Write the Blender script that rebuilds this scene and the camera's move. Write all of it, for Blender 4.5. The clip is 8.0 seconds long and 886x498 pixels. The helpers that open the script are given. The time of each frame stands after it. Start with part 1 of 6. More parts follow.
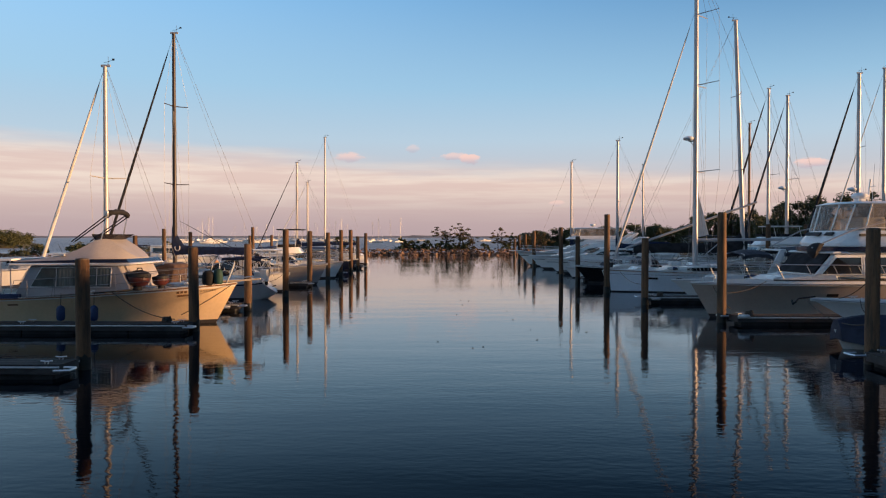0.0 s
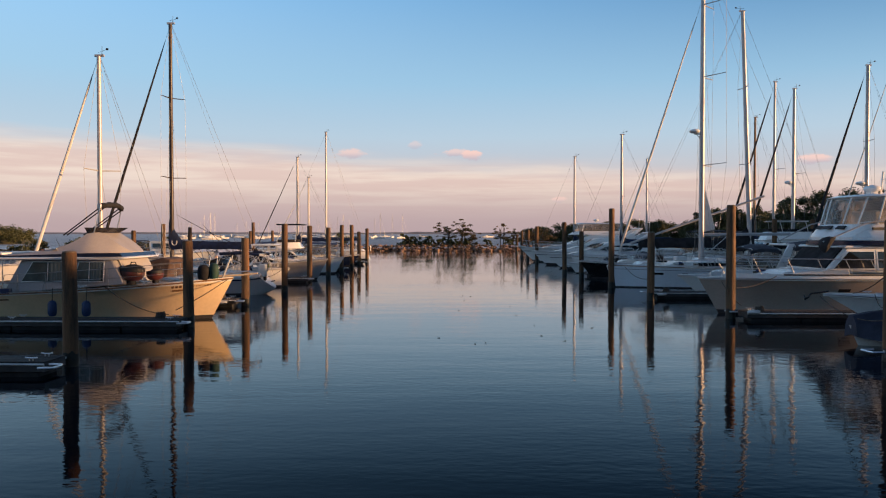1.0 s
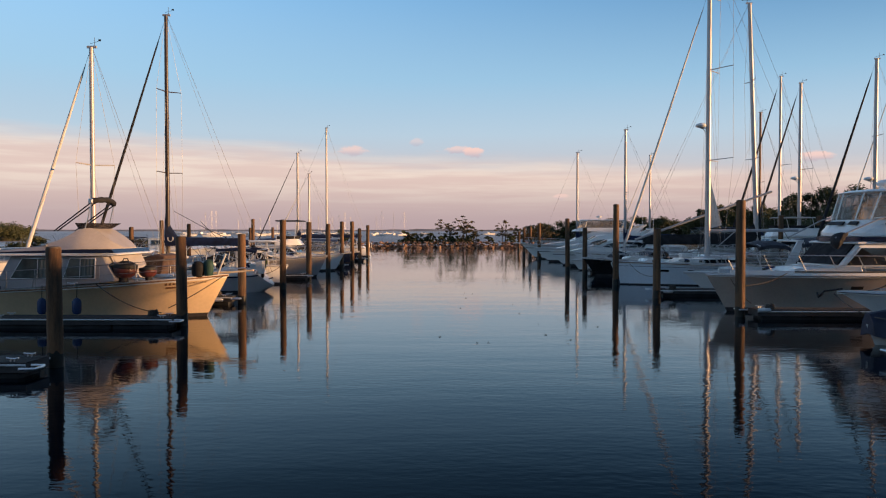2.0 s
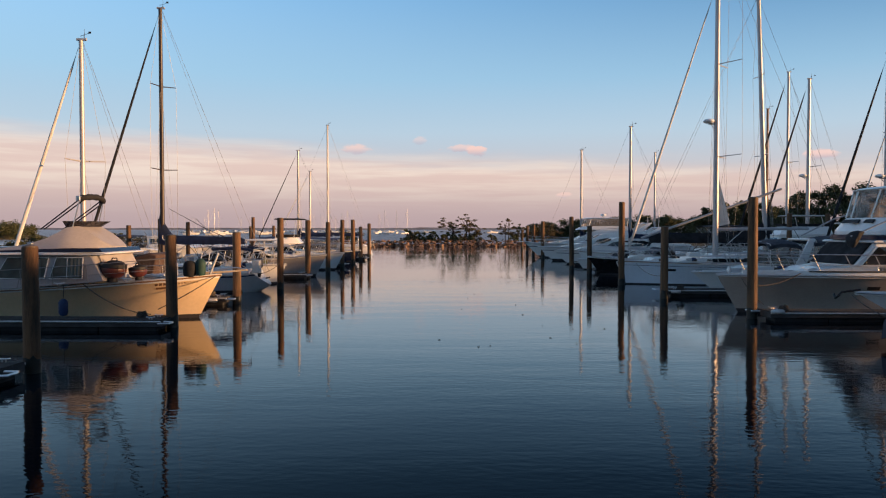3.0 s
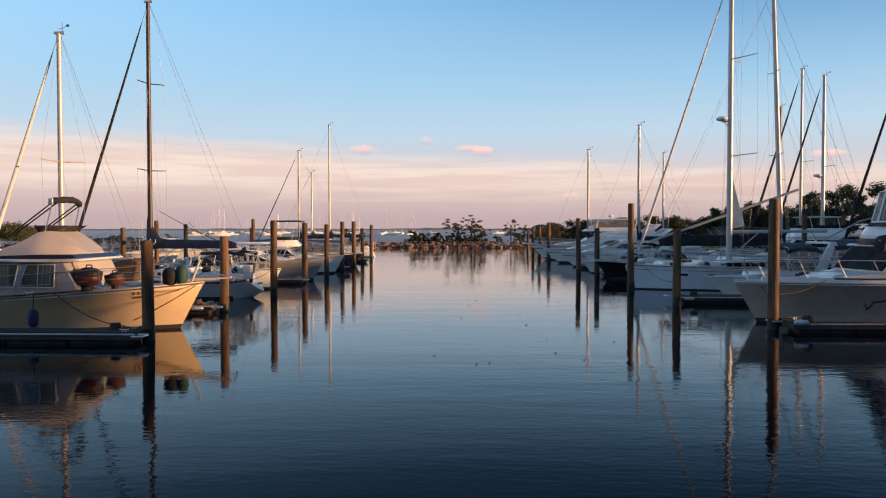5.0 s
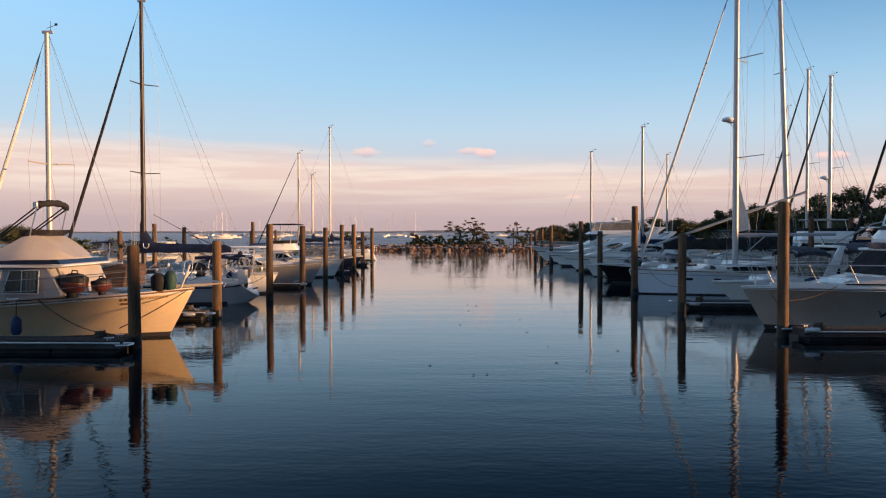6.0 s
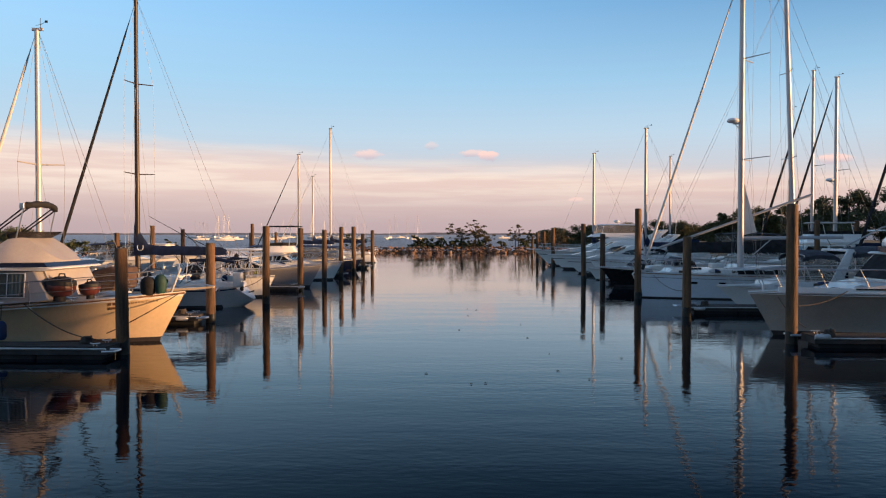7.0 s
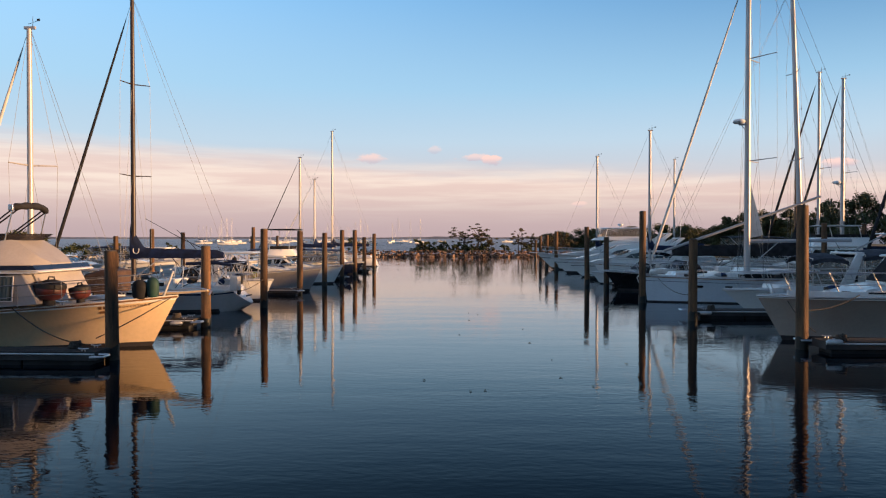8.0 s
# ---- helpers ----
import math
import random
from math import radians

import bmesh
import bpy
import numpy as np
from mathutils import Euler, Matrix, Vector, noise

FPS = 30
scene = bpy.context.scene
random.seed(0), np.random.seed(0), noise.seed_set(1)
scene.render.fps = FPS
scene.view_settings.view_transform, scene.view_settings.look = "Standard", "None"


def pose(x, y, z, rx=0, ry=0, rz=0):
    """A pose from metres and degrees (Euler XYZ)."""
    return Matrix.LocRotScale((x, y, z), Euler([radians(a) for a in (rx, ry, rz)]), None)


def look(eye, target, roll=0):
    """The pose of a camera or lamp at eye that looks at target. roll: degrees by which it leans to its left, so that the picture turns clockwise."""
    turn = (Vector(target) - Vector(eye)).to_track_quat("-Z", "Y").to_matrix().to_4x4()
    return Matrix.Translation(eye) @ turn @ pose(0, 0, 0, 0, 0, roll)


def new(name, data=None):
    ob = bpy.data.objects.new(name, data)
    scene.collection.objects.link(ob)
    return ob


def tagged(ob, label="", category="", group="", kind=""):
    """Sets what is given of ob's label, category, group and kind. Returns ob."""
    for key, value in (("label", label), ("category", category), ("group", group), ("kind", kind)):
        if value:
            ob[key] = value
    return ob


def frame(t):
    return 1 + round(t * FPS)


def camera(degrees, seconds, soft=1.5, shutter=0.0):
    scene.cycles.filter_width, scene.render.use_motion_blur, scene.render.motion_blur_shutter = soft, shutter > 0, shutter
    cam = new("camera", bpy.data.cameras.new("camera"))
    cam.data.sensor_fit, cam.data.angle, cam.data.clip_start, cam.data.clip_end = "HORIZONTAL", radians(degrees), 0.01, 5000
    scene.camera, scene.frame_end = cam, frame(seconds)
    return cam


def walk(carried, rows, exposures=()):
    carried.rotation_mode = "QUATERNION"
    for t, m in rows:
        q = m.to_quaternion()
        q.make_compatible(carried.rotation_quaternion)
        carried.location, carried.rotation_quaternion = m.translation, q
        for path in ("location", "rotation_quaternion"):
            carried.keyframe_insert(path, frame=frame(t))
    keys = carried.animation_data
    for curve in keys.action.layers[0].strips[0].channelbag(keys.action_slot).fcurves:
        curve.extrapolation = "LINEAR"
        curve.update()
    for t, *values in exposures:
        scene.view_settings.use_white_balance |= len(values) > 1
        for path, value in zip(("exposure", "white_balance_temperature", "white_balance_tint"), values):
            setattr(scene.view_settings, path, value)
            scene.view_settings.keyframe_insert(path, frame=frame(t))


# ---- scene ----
cam = camera(62.7, 8.0, soft=1.15)
PATH = [
    (0, (0.172, -0.051, 3.167), (0.142, 1.949, 3.134), -0.0),
    (0.5, (0.174, 0.238, 3.118), (0.142, 2.237, 3.081), -0.0),
    (1, (0.187, 0.629, 3.065), (0.151, 2.628, 3.022), -0.0),
    (1.5, (0.183, 0.972, 3.021), (0.145, 2.971, 2.974), -0.0),
    (3, (0.263, 2.267, 3.007), (0.214, 4.265, 2.952), -0.0),
    (3.5, (0.319, 2.718, 3.026), (0.265, 4.716, 2.971), -0.0),
    (4, (0.394, 3.082, 3.064), (0.336, 5.081, 3.009), -0.0),
    (4.5, (0.433, 3.496, 3.1), (0.371, 5.495, 3.045), -0.0),
    (6, (0.642, 4.669, 3.184), (0.567, 6.667, 3.137), -0.1),
    (6.5, (0.674, 5.004, 3.195), (0.596, 7.002, 3.152), -0.0),
    (7, (0.735, 5.313, 3.199), (0.654, 7.311, 3.158), -0.0),
    (7.5, (0.75, 5.625, 3.185), (0.665, 7.623, 3.147), 0.0),
    (8, (0.818, 5.896, 3.145), (0.728, 7.894, 3.115), 0.0),
]
EXPOSURES = [(0.0, 0.48), (1.5, 0.48), (3.0, 0.49), (3.5, 0.62), (4.5, 0.63), (8.0, 0.64)]
walk(cam, [(t, look(eye, target, roll)) for t, eye, target, roll in PATH], EXPOSURES)

# ---- light ----
SUN_AZ, SUN_EL = 352.0, 7.0          # degrees: azimuth counted from +x towards +y, height
world = bpy.data.worlds.new("evening_sky")
scene.world = world
world.use_nodes = True


def build_sky():
    nt = world.node_tree
    nd, ln = nt.nodes, nt.links
    nd.clear()
    out = nd.new("ShaderNodeOutputWorld")
    bg = nd.new("ShaderNodeBackground")
    sky = nd.new("ShaderNodeTexSky")
    sky.sky_type = "NISHITA"
    sky.sun_disc = False
    sky.sun_elevation = radians(SUN_EL)
    sky.sun_rotation = radians(90 - SUN_AZ)
    sky.air_density, sky.dust_density, sky.ozone_density = 1.0, 0.6, 2.0
    tc = nd.new("ShaderNodeTexCoord")
    sep = nd.new("ShaderNodeSeparateXYZ")
    ln.new(tc.outputs["Generated"], sep.inputs[0])

    def math_node(op, a, b=None, clamp=False):
        n = nd.new("ShaderNodeMath")
        n.operation, n.use_clamp = op, clamp
        for i, v in enumerate((a, b)):
            if v is None:
                continue
            if isinstance(v, (int, float)):
                n.inputs[i].default_value = v
            else:
                ln.new(v, n.inputs[i])
        return n.outputs[0]

    def smooth(value, lo, hi):
        n = nd.new("ShaderNodeMapRange")
        n.interpolation_type = "SMOOTHSTEP"
        ln.new(value, n.inputs[0])
        n.inputs[1].default_value, n.inputs[2].default_value = lo, hi
        return n.outputs[0]

    def noise_node(scale, sx, sy, sz, detail, rough=0.55):
        mp = nd.new("ShaderNodeMapping")
        ln.new(tc.outputs["Generated"], mp.inputs[0])
        mp.inputs["Scale"].default_value = (sx, sy, sz)
        n = nd.new("ShaderNodeTexNoise")
        ln.new(mp.outputs[0], n.inputs["Vector"])
        n.inputs["Scale"].default_value, n.inputs["Detail"].default_value = scale, detail
        n.inputs["Roughness"].default_value = rough
        return n.outputs["Fac"]

    def mix(fac, a, b, mode="MIX"):
        n = nd.new("ShaderNodeMix")
        n.data_type, n.blend_type = "RGBA", mode
        for i, v in ((0, fac), (6, a), (7, b)):
            if isinstance(v, (int, float)):
                n.inputs[i].default_value = v
            elif isinstance(v, tuple):
                n.inputs[i].default_value = (*v, 1)
            else:
                ln.new(v, n.inputs[i])
        return n.outputs[2]

    up = sep.outputs["Z"]
    # clear air: the sky texture, with the pale band that an evening horizon has
    ramp = nd.new("ShaderNodeValToRGB")
    ln.new(up, ramp.inputs[0])
    e = ramp.color_ramp.elements
    e[0].position, e[0].color = 0.0, (*SKY_LOW, 1)
    e[1].position, e[1].color = 1.0, (*SKY_TOP, 1)
    for pos, c in SKY_STEPS:
        k = e.new(pos)
        k.color = (*c, 1)
    air = mix(0.85, mix(1.0, sky.outputs[0], (SKY_GAIN,) * 3, "MULTIPLY"), ramp.outputs[0])
    # the clear sky deepens from one side to the other
    side = math_node("MULTIPLY", math_node("MULTIPLY", sep.outputs["X"], smooth(up, 0.13, 0.42)), -1.0)
    shade = nd.new("ShaderNodeCombineXYZ")
    for i, k in enumerate((1.25, 1.0, 0.8)):
        ln.new(math_node("MAXIMUM", math_node("ADD", math_node("MULTIPLY", side, k), 1.0), 0.3), shade.inputs[i])
    air = mix(1.0, air, shade.outputs[0], "MULTIPLY")
    # a bank of thin cloud lying low in the east, its top slightly sloping
    edge = math_node("ADD", up, math_node("MULTIPLY", sep.outputs["X"], 0.045))
    wisps = noise_node(6.0, 1.0, 1.0, 9.0, 5.0)
    edge = math_node("ADD", edge, math_node("MULTIPLY", math_node("SUBTRACT", wisps, 0.5), 0.035))
    bank = math_node("SUBTRACT", 1.0, smooth(edge, 0.072, 0.112), True)
    streak = smooth(noise_node(5.0, 1.0, 1.0, 16.0, 6.0), 0.40, 0.66)
    low = smooth(up, 0.005, 0.085)
    bank_col = mix(low, CLOUD_LOW, mix(streak, CLOUD_MID, CLOUD_TOP))
    col = mix(math_node("MULTIPLY", bank, 0.86), air, bank_col)
    # small separate clouds
    for az, el, wa, we, gain in CLOUDS:
        dx = math_node("SUBTRACT", sep.outputs["X"], math.sin(radians(az)) * math.cos(radians(el)))
        dz = math_node("SUBTRACT", up, math.sin(radians(el)))
        q = math_node("ADD", math_node("POWER", math_node("DIVIDE", dx, radians(wa)), 2), math_node("POWER", math_node("DIVIDE", dz, radians(we)), 2))
        q = math_node("ADD", q, math_node("MULTIPLY", math_node("SUBTRACT", noise_node(60.0, 1.0, 1.0, 2.0, 5.0, 0.65), 0.5), 3.2))
        m = math_node("SUBTRACT", 1.0, smooth(q, 0.2, 1.15), True)
        front = smooth(sep.outputs["Y"], 0.3, 0.5)
        m = math_node("MULTIPLY", math_node("MULTIPLY", m, front), gain)
        under = smooth(math_node("DIVIDE", dz, radians(we)), -0.9, 0.4)
        col = mix(m, col, mix(under, (0.46, 0.38, 0.44), (0.84, 0.56, 0.49)))
    ln.new(col, bg.inputs[0])
    bg.inputs[1].default_value = SKY_STRENGTH
    ln.new(bg.outputs[0], out.inputs[0])


SKY_GAIN, SKY_STRENGTH = 0.06, 0.84
SKY_LOW, SKY_TOP = (0.42, 0.36, 0.40), (0.08, 0.12, 0.21)
SKY_STEPS = [(0.06, (0.60, 0.52, 0.53)), (0.13, (0.47, 0.60, 0.72)), (0.20, (0.33, 0.55, 0.75)), (0.33, (0.17, 0.40, 0.70)), (0.5, (0.125, 0.23, 0.42)), (0.7, (0.10, 0.16, 0.285))]
CLOUD_LOW, CLOUD_MID, CLOUD_TOP = (0.43, 0.318, 0.325), (0.685, 0.505, 0.44), (0.79, 0.64, 0.54)
CLOUDS = [(-8.2, 6.2, 1.2, 0.42, 0.65), (0.3, 6.3, 1.7, 0.33, 0.6), (1.2, 6.1, 0.9, 0.48, 0.75), (-3.2, 6.9, 0.6, 0.3, 0.35), (26.0, 5.2, 1.0, 0.4, 0.8), (8.0, 2.6, 0.7, 0.25, 0.5)]
build_sky()

sun_data = bpy.data.lights.new("sun", "SUN")
sun_data.energy, sun_data.angle, sun_data.color = 6.3, radians(0.6), (1.0, 0.56, 0.27)
sun = new("sun", sun_data)
_az, _el = radians(SUN_AZ), radians(SUN_EL)
sun.matrix_world = look((0, 0, 60), (-math.cos(_az) * math.cos(_el) * 100, -math.sin(_az) * math.cos(_el) * 100, 60 - math.sin(_el) * 100))


# ---- materials ----
def material(name, base, rough=0.5, metal=0.0, var=0.12, scale=3.0, fine=40.0, bump=0.0, bump_scale=30.0, stretch=(1, 1, 1), second=None, coat=0.0, ior=1.45, rand=0.0):
    """Base colour with variation at two scales, optional second colour in blotches, roughness variation and bump."""
    m = bpy.data.materials.new(name)
    m.use_nodes = True
    nd, ln = m.node_tree.nodes, m.node_tree.links
    b = nd["Principled BSDF"]
    b.inputs["Metallic"].default_value, b.inputs["IOR"].default_value = metal, ior
    b.inputs["Coat Weight"].default_value = coat
    tc = nd.new("ShaderNodeTexCoord")
    mp = nd.new("ShaderNodeMapping")
    mp.inputs["Scale"].default_value = stretch
    ln.new(tc.outputs["Object"], mp.inputs[0])

    def tex(sc, detail):
        n = nd.new("ShaderNodeTexNoise")
        n.inputs["Scale"].default_value, n.inputs["Detail"].default_value = sc, detail
        ln.new(mp.outputs[0], n.inputs["Vector"])
        return n.outputs["Fac"]

    big, small = tex(scale, 4), tex(fine, 3)
    ramp = nd.new("ShaderNodeValToRGB")
    ln.new(big, ramp.inputs[0])
    alt = second or tuple(c * (1 - 2 * var) for c in base)
    ramp.color_ramp.elements[0].position, ramp.color_ramp.elements[0].color = 0.34, (*alt, 1)
    ramp.color_ramp.elements[1].position, ramp.color_ramp.elements[1].color = 0.64, (*base, 1)
    mx = nd.new("ShaderNodeMix")
    mx.data_type, mx.blend_type = "RGBA", "MULTIPLY"
    mx.inputs[0].default_value = 1.0
    rr = nd.new("ShaderNodeMapRange")
    ln.new(small, rr.inputs[0])
    rr.inputs[1].default_value, rr.inputs[2].default_value = 0.3, 0.7
    rr.inputs[3].default_value, rr.inputs[4].default_value = 1 - var, 1 + var * 0.4
    ln.new(ramp.outputs[0], mx.inputs[6])
    ln.new(rr.outputs[0], mx.inputs[7])
    col = mx.outputs[2]
    if rand:
        oi = nd.new("ShaderNodeObjectInfo")
        r2 = nd.new("ShaderNodeMapRange")
        ln.new(oi.outputs["Random"], r2.inputs[0])
        r2.inputs[3].default_value, r2.inputs[4].default_value = 1 - rand, 1 + rand
        m2 = nd.new("ShaderNodeMix")
        m2.data_type, m2.blend_type = "RGBA", "MULTIPLY"
        m2.inputs[0].default_value = 1.0
        ln.new(col, m2.inputs[6])
        ln.new(r2.outputs[0], m2.inputs[7])
        col = m2.outputs[2]
    ln.new(col, b.inputs["Base Color"])
    r3 = nd.new("ShaderNodeMapRange")
    ln.new(big, r3.inputs[0])
    r3.inputs[1].default_value, r3.inputs[2].default_value = 0.3, 0.7
    r3.inputs[3].default_value, r3.inputs[4].default_value = min(1, rough * 1.2), rough * 0.85
    ln.new(r3.outputs[0], b.inputs["Roughness"])
    if bump:
        bp = nd.new("ShaderNodeBump")
        bp.inputs["Strength"].default_value, bp.inputs["Distance"].default_value = bump, 0.02
        ln.new(tex(bump_scale, 5), bp.inputs["Height"])
        ln.new(bp.outputs[0], b.inputs["Normal"])
    return m


M = dict(
    white=material("gelcoat_white", (0.78, 0.77, 0.74), 0.28, var=0.05, scale=0.8, fine=12, coat=0.3),
    cream=material("gelcoat_cream", (0.72, 0.535, 0.325), 0.30, var=0.06, scale=0.7, fine=10, coat=0.25),
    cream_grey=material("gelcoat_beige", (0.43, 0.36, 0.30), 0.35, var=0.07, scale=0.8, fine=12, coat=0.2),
    grey_white=material("gelcoat_weathered", (0.62, 0.61, 0.58), 0.4, var=0.08, scale=1.2, fine=16),
    deck=material("nonskid_deck", (0.66, 0.65, 0.61), 0.7, var=0.1, scale=2.5, fine=90, bump=0.2, bump_scale=160),
    navy=material("navy_paint", (0.012, 0.02, 0.05), 0.25, var=0.15, scale=1.2, coat=0.4),
    bottom=material("antifouling", (0.035, 0.03, 0.03), 0.7, var=0.25, scale=2.0, bump=0.3),
    black=material("black_rubber", (0.012, 0.012, 0.013), 0.6, var=0.2),
    glass=material("tinted_glass", (0.012, 0.014, 0.016), 0.06, var=0.05, ior=1.5),
    curtain=material("curtain_cloth", (0.14, 0.15, 0.13), 0.9, var=0.2, scale=3, fine=14, stretch=(6, 1, 0.4)),
    canvas_black=material("canvas_black", (0.014, 0.014, 0.017), 0.85, var=0.25, scale=3, fine=50, bump=0.3, bump_scale=9),
    canvas_navy=material("canvas_navy", (0.004, 0.016, 0.058), 0.85, var=0.25, scale=3, fine=50, bump=0.35, bump_scale=8),
    canvas_blue=material("canvas_blue", (0.012, 0.035, 0.10), 0.85, var=0.2, scale=2.5, fine=50, bump=0.4, bump_scale=6),
    canvas_green=material("canvas_green", (0.015, 0.06, 0.05), 0.7, var=0.2, scale=3, fine=40, bump=0.2),
    canvas_grey=material("canvas_grey", (0.055, 0.06, 0.075), 0.85, var=0.2, scale=3, fine=50, bump=0.3, bump_scale=8),
    canvas_brown=material("canvas_brown", (0.085, 0.052, 0.042), 0.85, var=0.2, scale=3, fine=50, bump=0.3, bump_scale=8),
    sail=material("sailcloth", (0.62, 0.60, 0.56), 0.75, var=0.1, scale=2, fine=30, bump=0.3, bump_scale=6),
    alu=material("painted_aluminium", (0.44, 0.42, 0.41), 0.4, metal=0.25, var=0.08, scale=1.5, stretch=(1, 1, 0.2)),
    dark_mast=material("dark_mast_paint", (0.045, 0.028, 0.02), 0.4, var=0.2, scale=1.5, stretch=(1, 1, 0.2)),
    steel=material("stainless_steel", (0.66, 0.65, 0.64), 0.36, metal=1.0, var=0.06),
    wire=material("rigging_wire", (0.20, 0.20, 0.20), 0.45, metal=0.6, var=0.1),
    pile=material("weathered_piling", (0.17, 0.086, 0.038), 0.85, var=0.3, scale=2.2, fine=26, bump=0.7, bump_scale=14, stretch=(3, 3, 0.35), second=(0.06, 0.042, 0.028), rand=0.25),
    pile_top=material("piling_end_grain", (0.16, 0.12, 0.085), 0.9, var=0.3, scale=8, fine=40, bump=0.6),
    algae=material("wet_algae", (0.014, 0.016, 0.011), 0.45, var=0.3, scale=5, fine=30, bump=0.6, bump_scale=18),
    plank=material("grey_planks", (0.062, 0.055, 0.048), 0.85, var=0.25, scale=2, fine=20, bump=0.5, stretch=(0.4, 4, 4)),
    dock_side=material("dock_fascia", (0.045, 0.042, 0.04), 0.6, var=0.2, scale=2, fine=18),
    float_black=material("dock_float", (0.012, 0.012, 0.012), 0.7, var=0.3, scale=2, bump=0.3),
    teak=material("teak", (0.26, 0.13, 0.06), 0.55, var=0.25, scale=3, fine=40, stretch=(0.5, 5, 5)),
    rope=material("rope", (0.09, 0.075, 0.06), 0.9, var=0.3, scale=20),
    fender_blue=material("fender_blue", (0.013, 0.04, 0.125), 0.45, var=0.15),
    fender_white=material("fender_white", (0.6, 0.6, 0.58), 0.5, var=0.15),
    red_brown=material("red_kettle", (0.105, 0.024, 0.016), 0.45, var=0.2, scale=4),
    yellow=material("yellow_panel", (0.55, 0.42, 0.04), 0.55, var=0.12),
    orange=material("orange_ring", (0.55, 0.12, 0.02), 0.6, var=0.15),
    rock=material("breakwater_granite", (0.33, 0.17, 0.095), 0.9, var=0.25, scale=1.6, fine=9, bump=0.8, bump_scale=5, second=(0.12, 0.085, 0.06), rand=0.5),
    earth=material("shore_earth", (0.10, 0.085, 0.05), 0.95, var=0.3, scale=0.3, fine=4, bump=0.6, bump_scale=2, second=(0.06, 0.065, 0.03)),
    bark=material("bark", (0.075, 0.055, 0.04), 0.95, var=0.3, scale=4, bump=0.6, stretch=(4, 4, 0.6)),
    leaf=material("foliage", (0.075, 0.085, 0.028), 0.7, var=0.35, scale=0.6, fine=3, second=(0.04, 0.055, 0.02)),
    leaf_dark=material("dark_foliage", (0.075, 0.08, 0.030), 0.75, var=0.35, scale=0.4, fine=3, second=(0.04, 0.05, 0.018)),
    leaf_olive=material("olive_foliage", (0.15, 0.10, 0.045), 0.75, var=0.35, scale=0.6, fine=3, second=(0.06, 0.06, 0.025)),
    house_white=material("house_paint", (0.33, 0.31, 0.305), 0.4, var=0.07, scale=1.2, fine=16),
    tarp=material("tarpaulin", (0.014, 0.022, 0.05), 0.6, var=0.25, scale=2.5, fine=50, bump=0.5, bump_scale=5),
    # white gelcoat tinted blue: skylight on the shaded hull put into the colour
    cool_white=material("gelcoat_skylit_white", (0.69, 0.74, 0.79), 0.25, var=0.05, scale=0.8, fine=12, coat=0.3),
    # distance haze is painted in: the land's colour is paled and blued
    far_land=material("hazed_shore", (0.30, 0.31, 0.36), 1.0, var=0.15, scale=0.01, fine=0.2),
    # white hull gelcoat darkened: the shade on its near side sits in the colour
    pale_grey=material("gelcoat_shaded_white", (0.45, 0.45, 0.45), 0.35, var=0.08, scale=1.0, fine=14, coat=0.2),
    black_hull=material("black_hull_paint", (0.010, 0.011, 0.013), 0.25, var=0.15, scale=1.2, coat=0.3),
    grey_glass=material("greyed_window_glass", (0.085, 0.095, 0.085), 0.12, var=0.25, scale=1.2, fine=6, ior=1.5),
    # darker copy of the steel, with the shade on the cruiser's rails in its colour
    rail_grey=material("shaded_steel", (0.30, 0.29, 0.28), 0.5, metal=0.7, var=0.12),
    roof=material("shingle_roof", (0.10, 0.09, 0.085), 0.9, var=0.2, scale=1.5, fine=12),
    wallpaint=material("house_wall", (0.42, 0.36, 0.30), 0.8, var=0.1, scale=0.8, fine=10),
)


def clear_vinyl(name, thin, cloudy, tint=(0.58, 0.55, 0.52)):
    m = bpy.data.materials.new(name)
    m.use_nodes = True
    nd, ln = m.node_tree.nodes, m.node_tree.links
    out = nd["Material Output"]
    b = nd["Principled BSDF"]
    b.inputs["Base Color"].default_value = (*tint, 1)
    b.inputs["Roughness"].default_value = 0.18
    tr = nd.new("ShaderNodeBsdfTransparent")
    tr.inputs[0].default_value = (0.86, 0.85, 0.83, 1)
    n = nd.new("ShaderNodeTexNoise")
    n.inputs["Scale"].default_value, n.inputs["Detail"].default_value = 2.2, 4
    tc = nd.new("ShaderNodeTexCoord")
    mp = nd.new("ShaderNodeMapping")
    mp.inputs["Scale"].default_value = (1.5, 1.5, 0.5)
    ln.new(tc.outputs["Object"], mp.inputs[0])
    ln.new(mp.outputs[0], n.inputs["Vector"])
    r = nd.new("ShaderNodeMapRange")
    ln.new(n.outputs["Fac"], r.inputs[0])
    r.inputs[1].default_value, r.inputs[2].default_value, r.inputs[3].default_value, r.inputs[4].default_value = 0.3, 0.7, thin, cloudy
    mx = nd.new("ShaderNodeMixShader")
    ln.new(r.outputs[0], mx.inputs[0])
    glow = nd.new("ShaderNodeBsdfTranslucent")
    glow.inputs[0].default_value = (*tint, 1)
    film = nd.new("ShaderNodeMixShader")
    film.inputs[0].default_value = 0.5
    ln.new(b.outputs[0], film.inputs[1])
    ln.new(glow.outputs[0], film.inputs[2])
    ln.new(tr.outputs[0], mx.inputs[1])
    ln.new(film.outputs[0], mx.inputs[2])
    ln.new(mx.outputs[0], out.inputs[0])
    return m


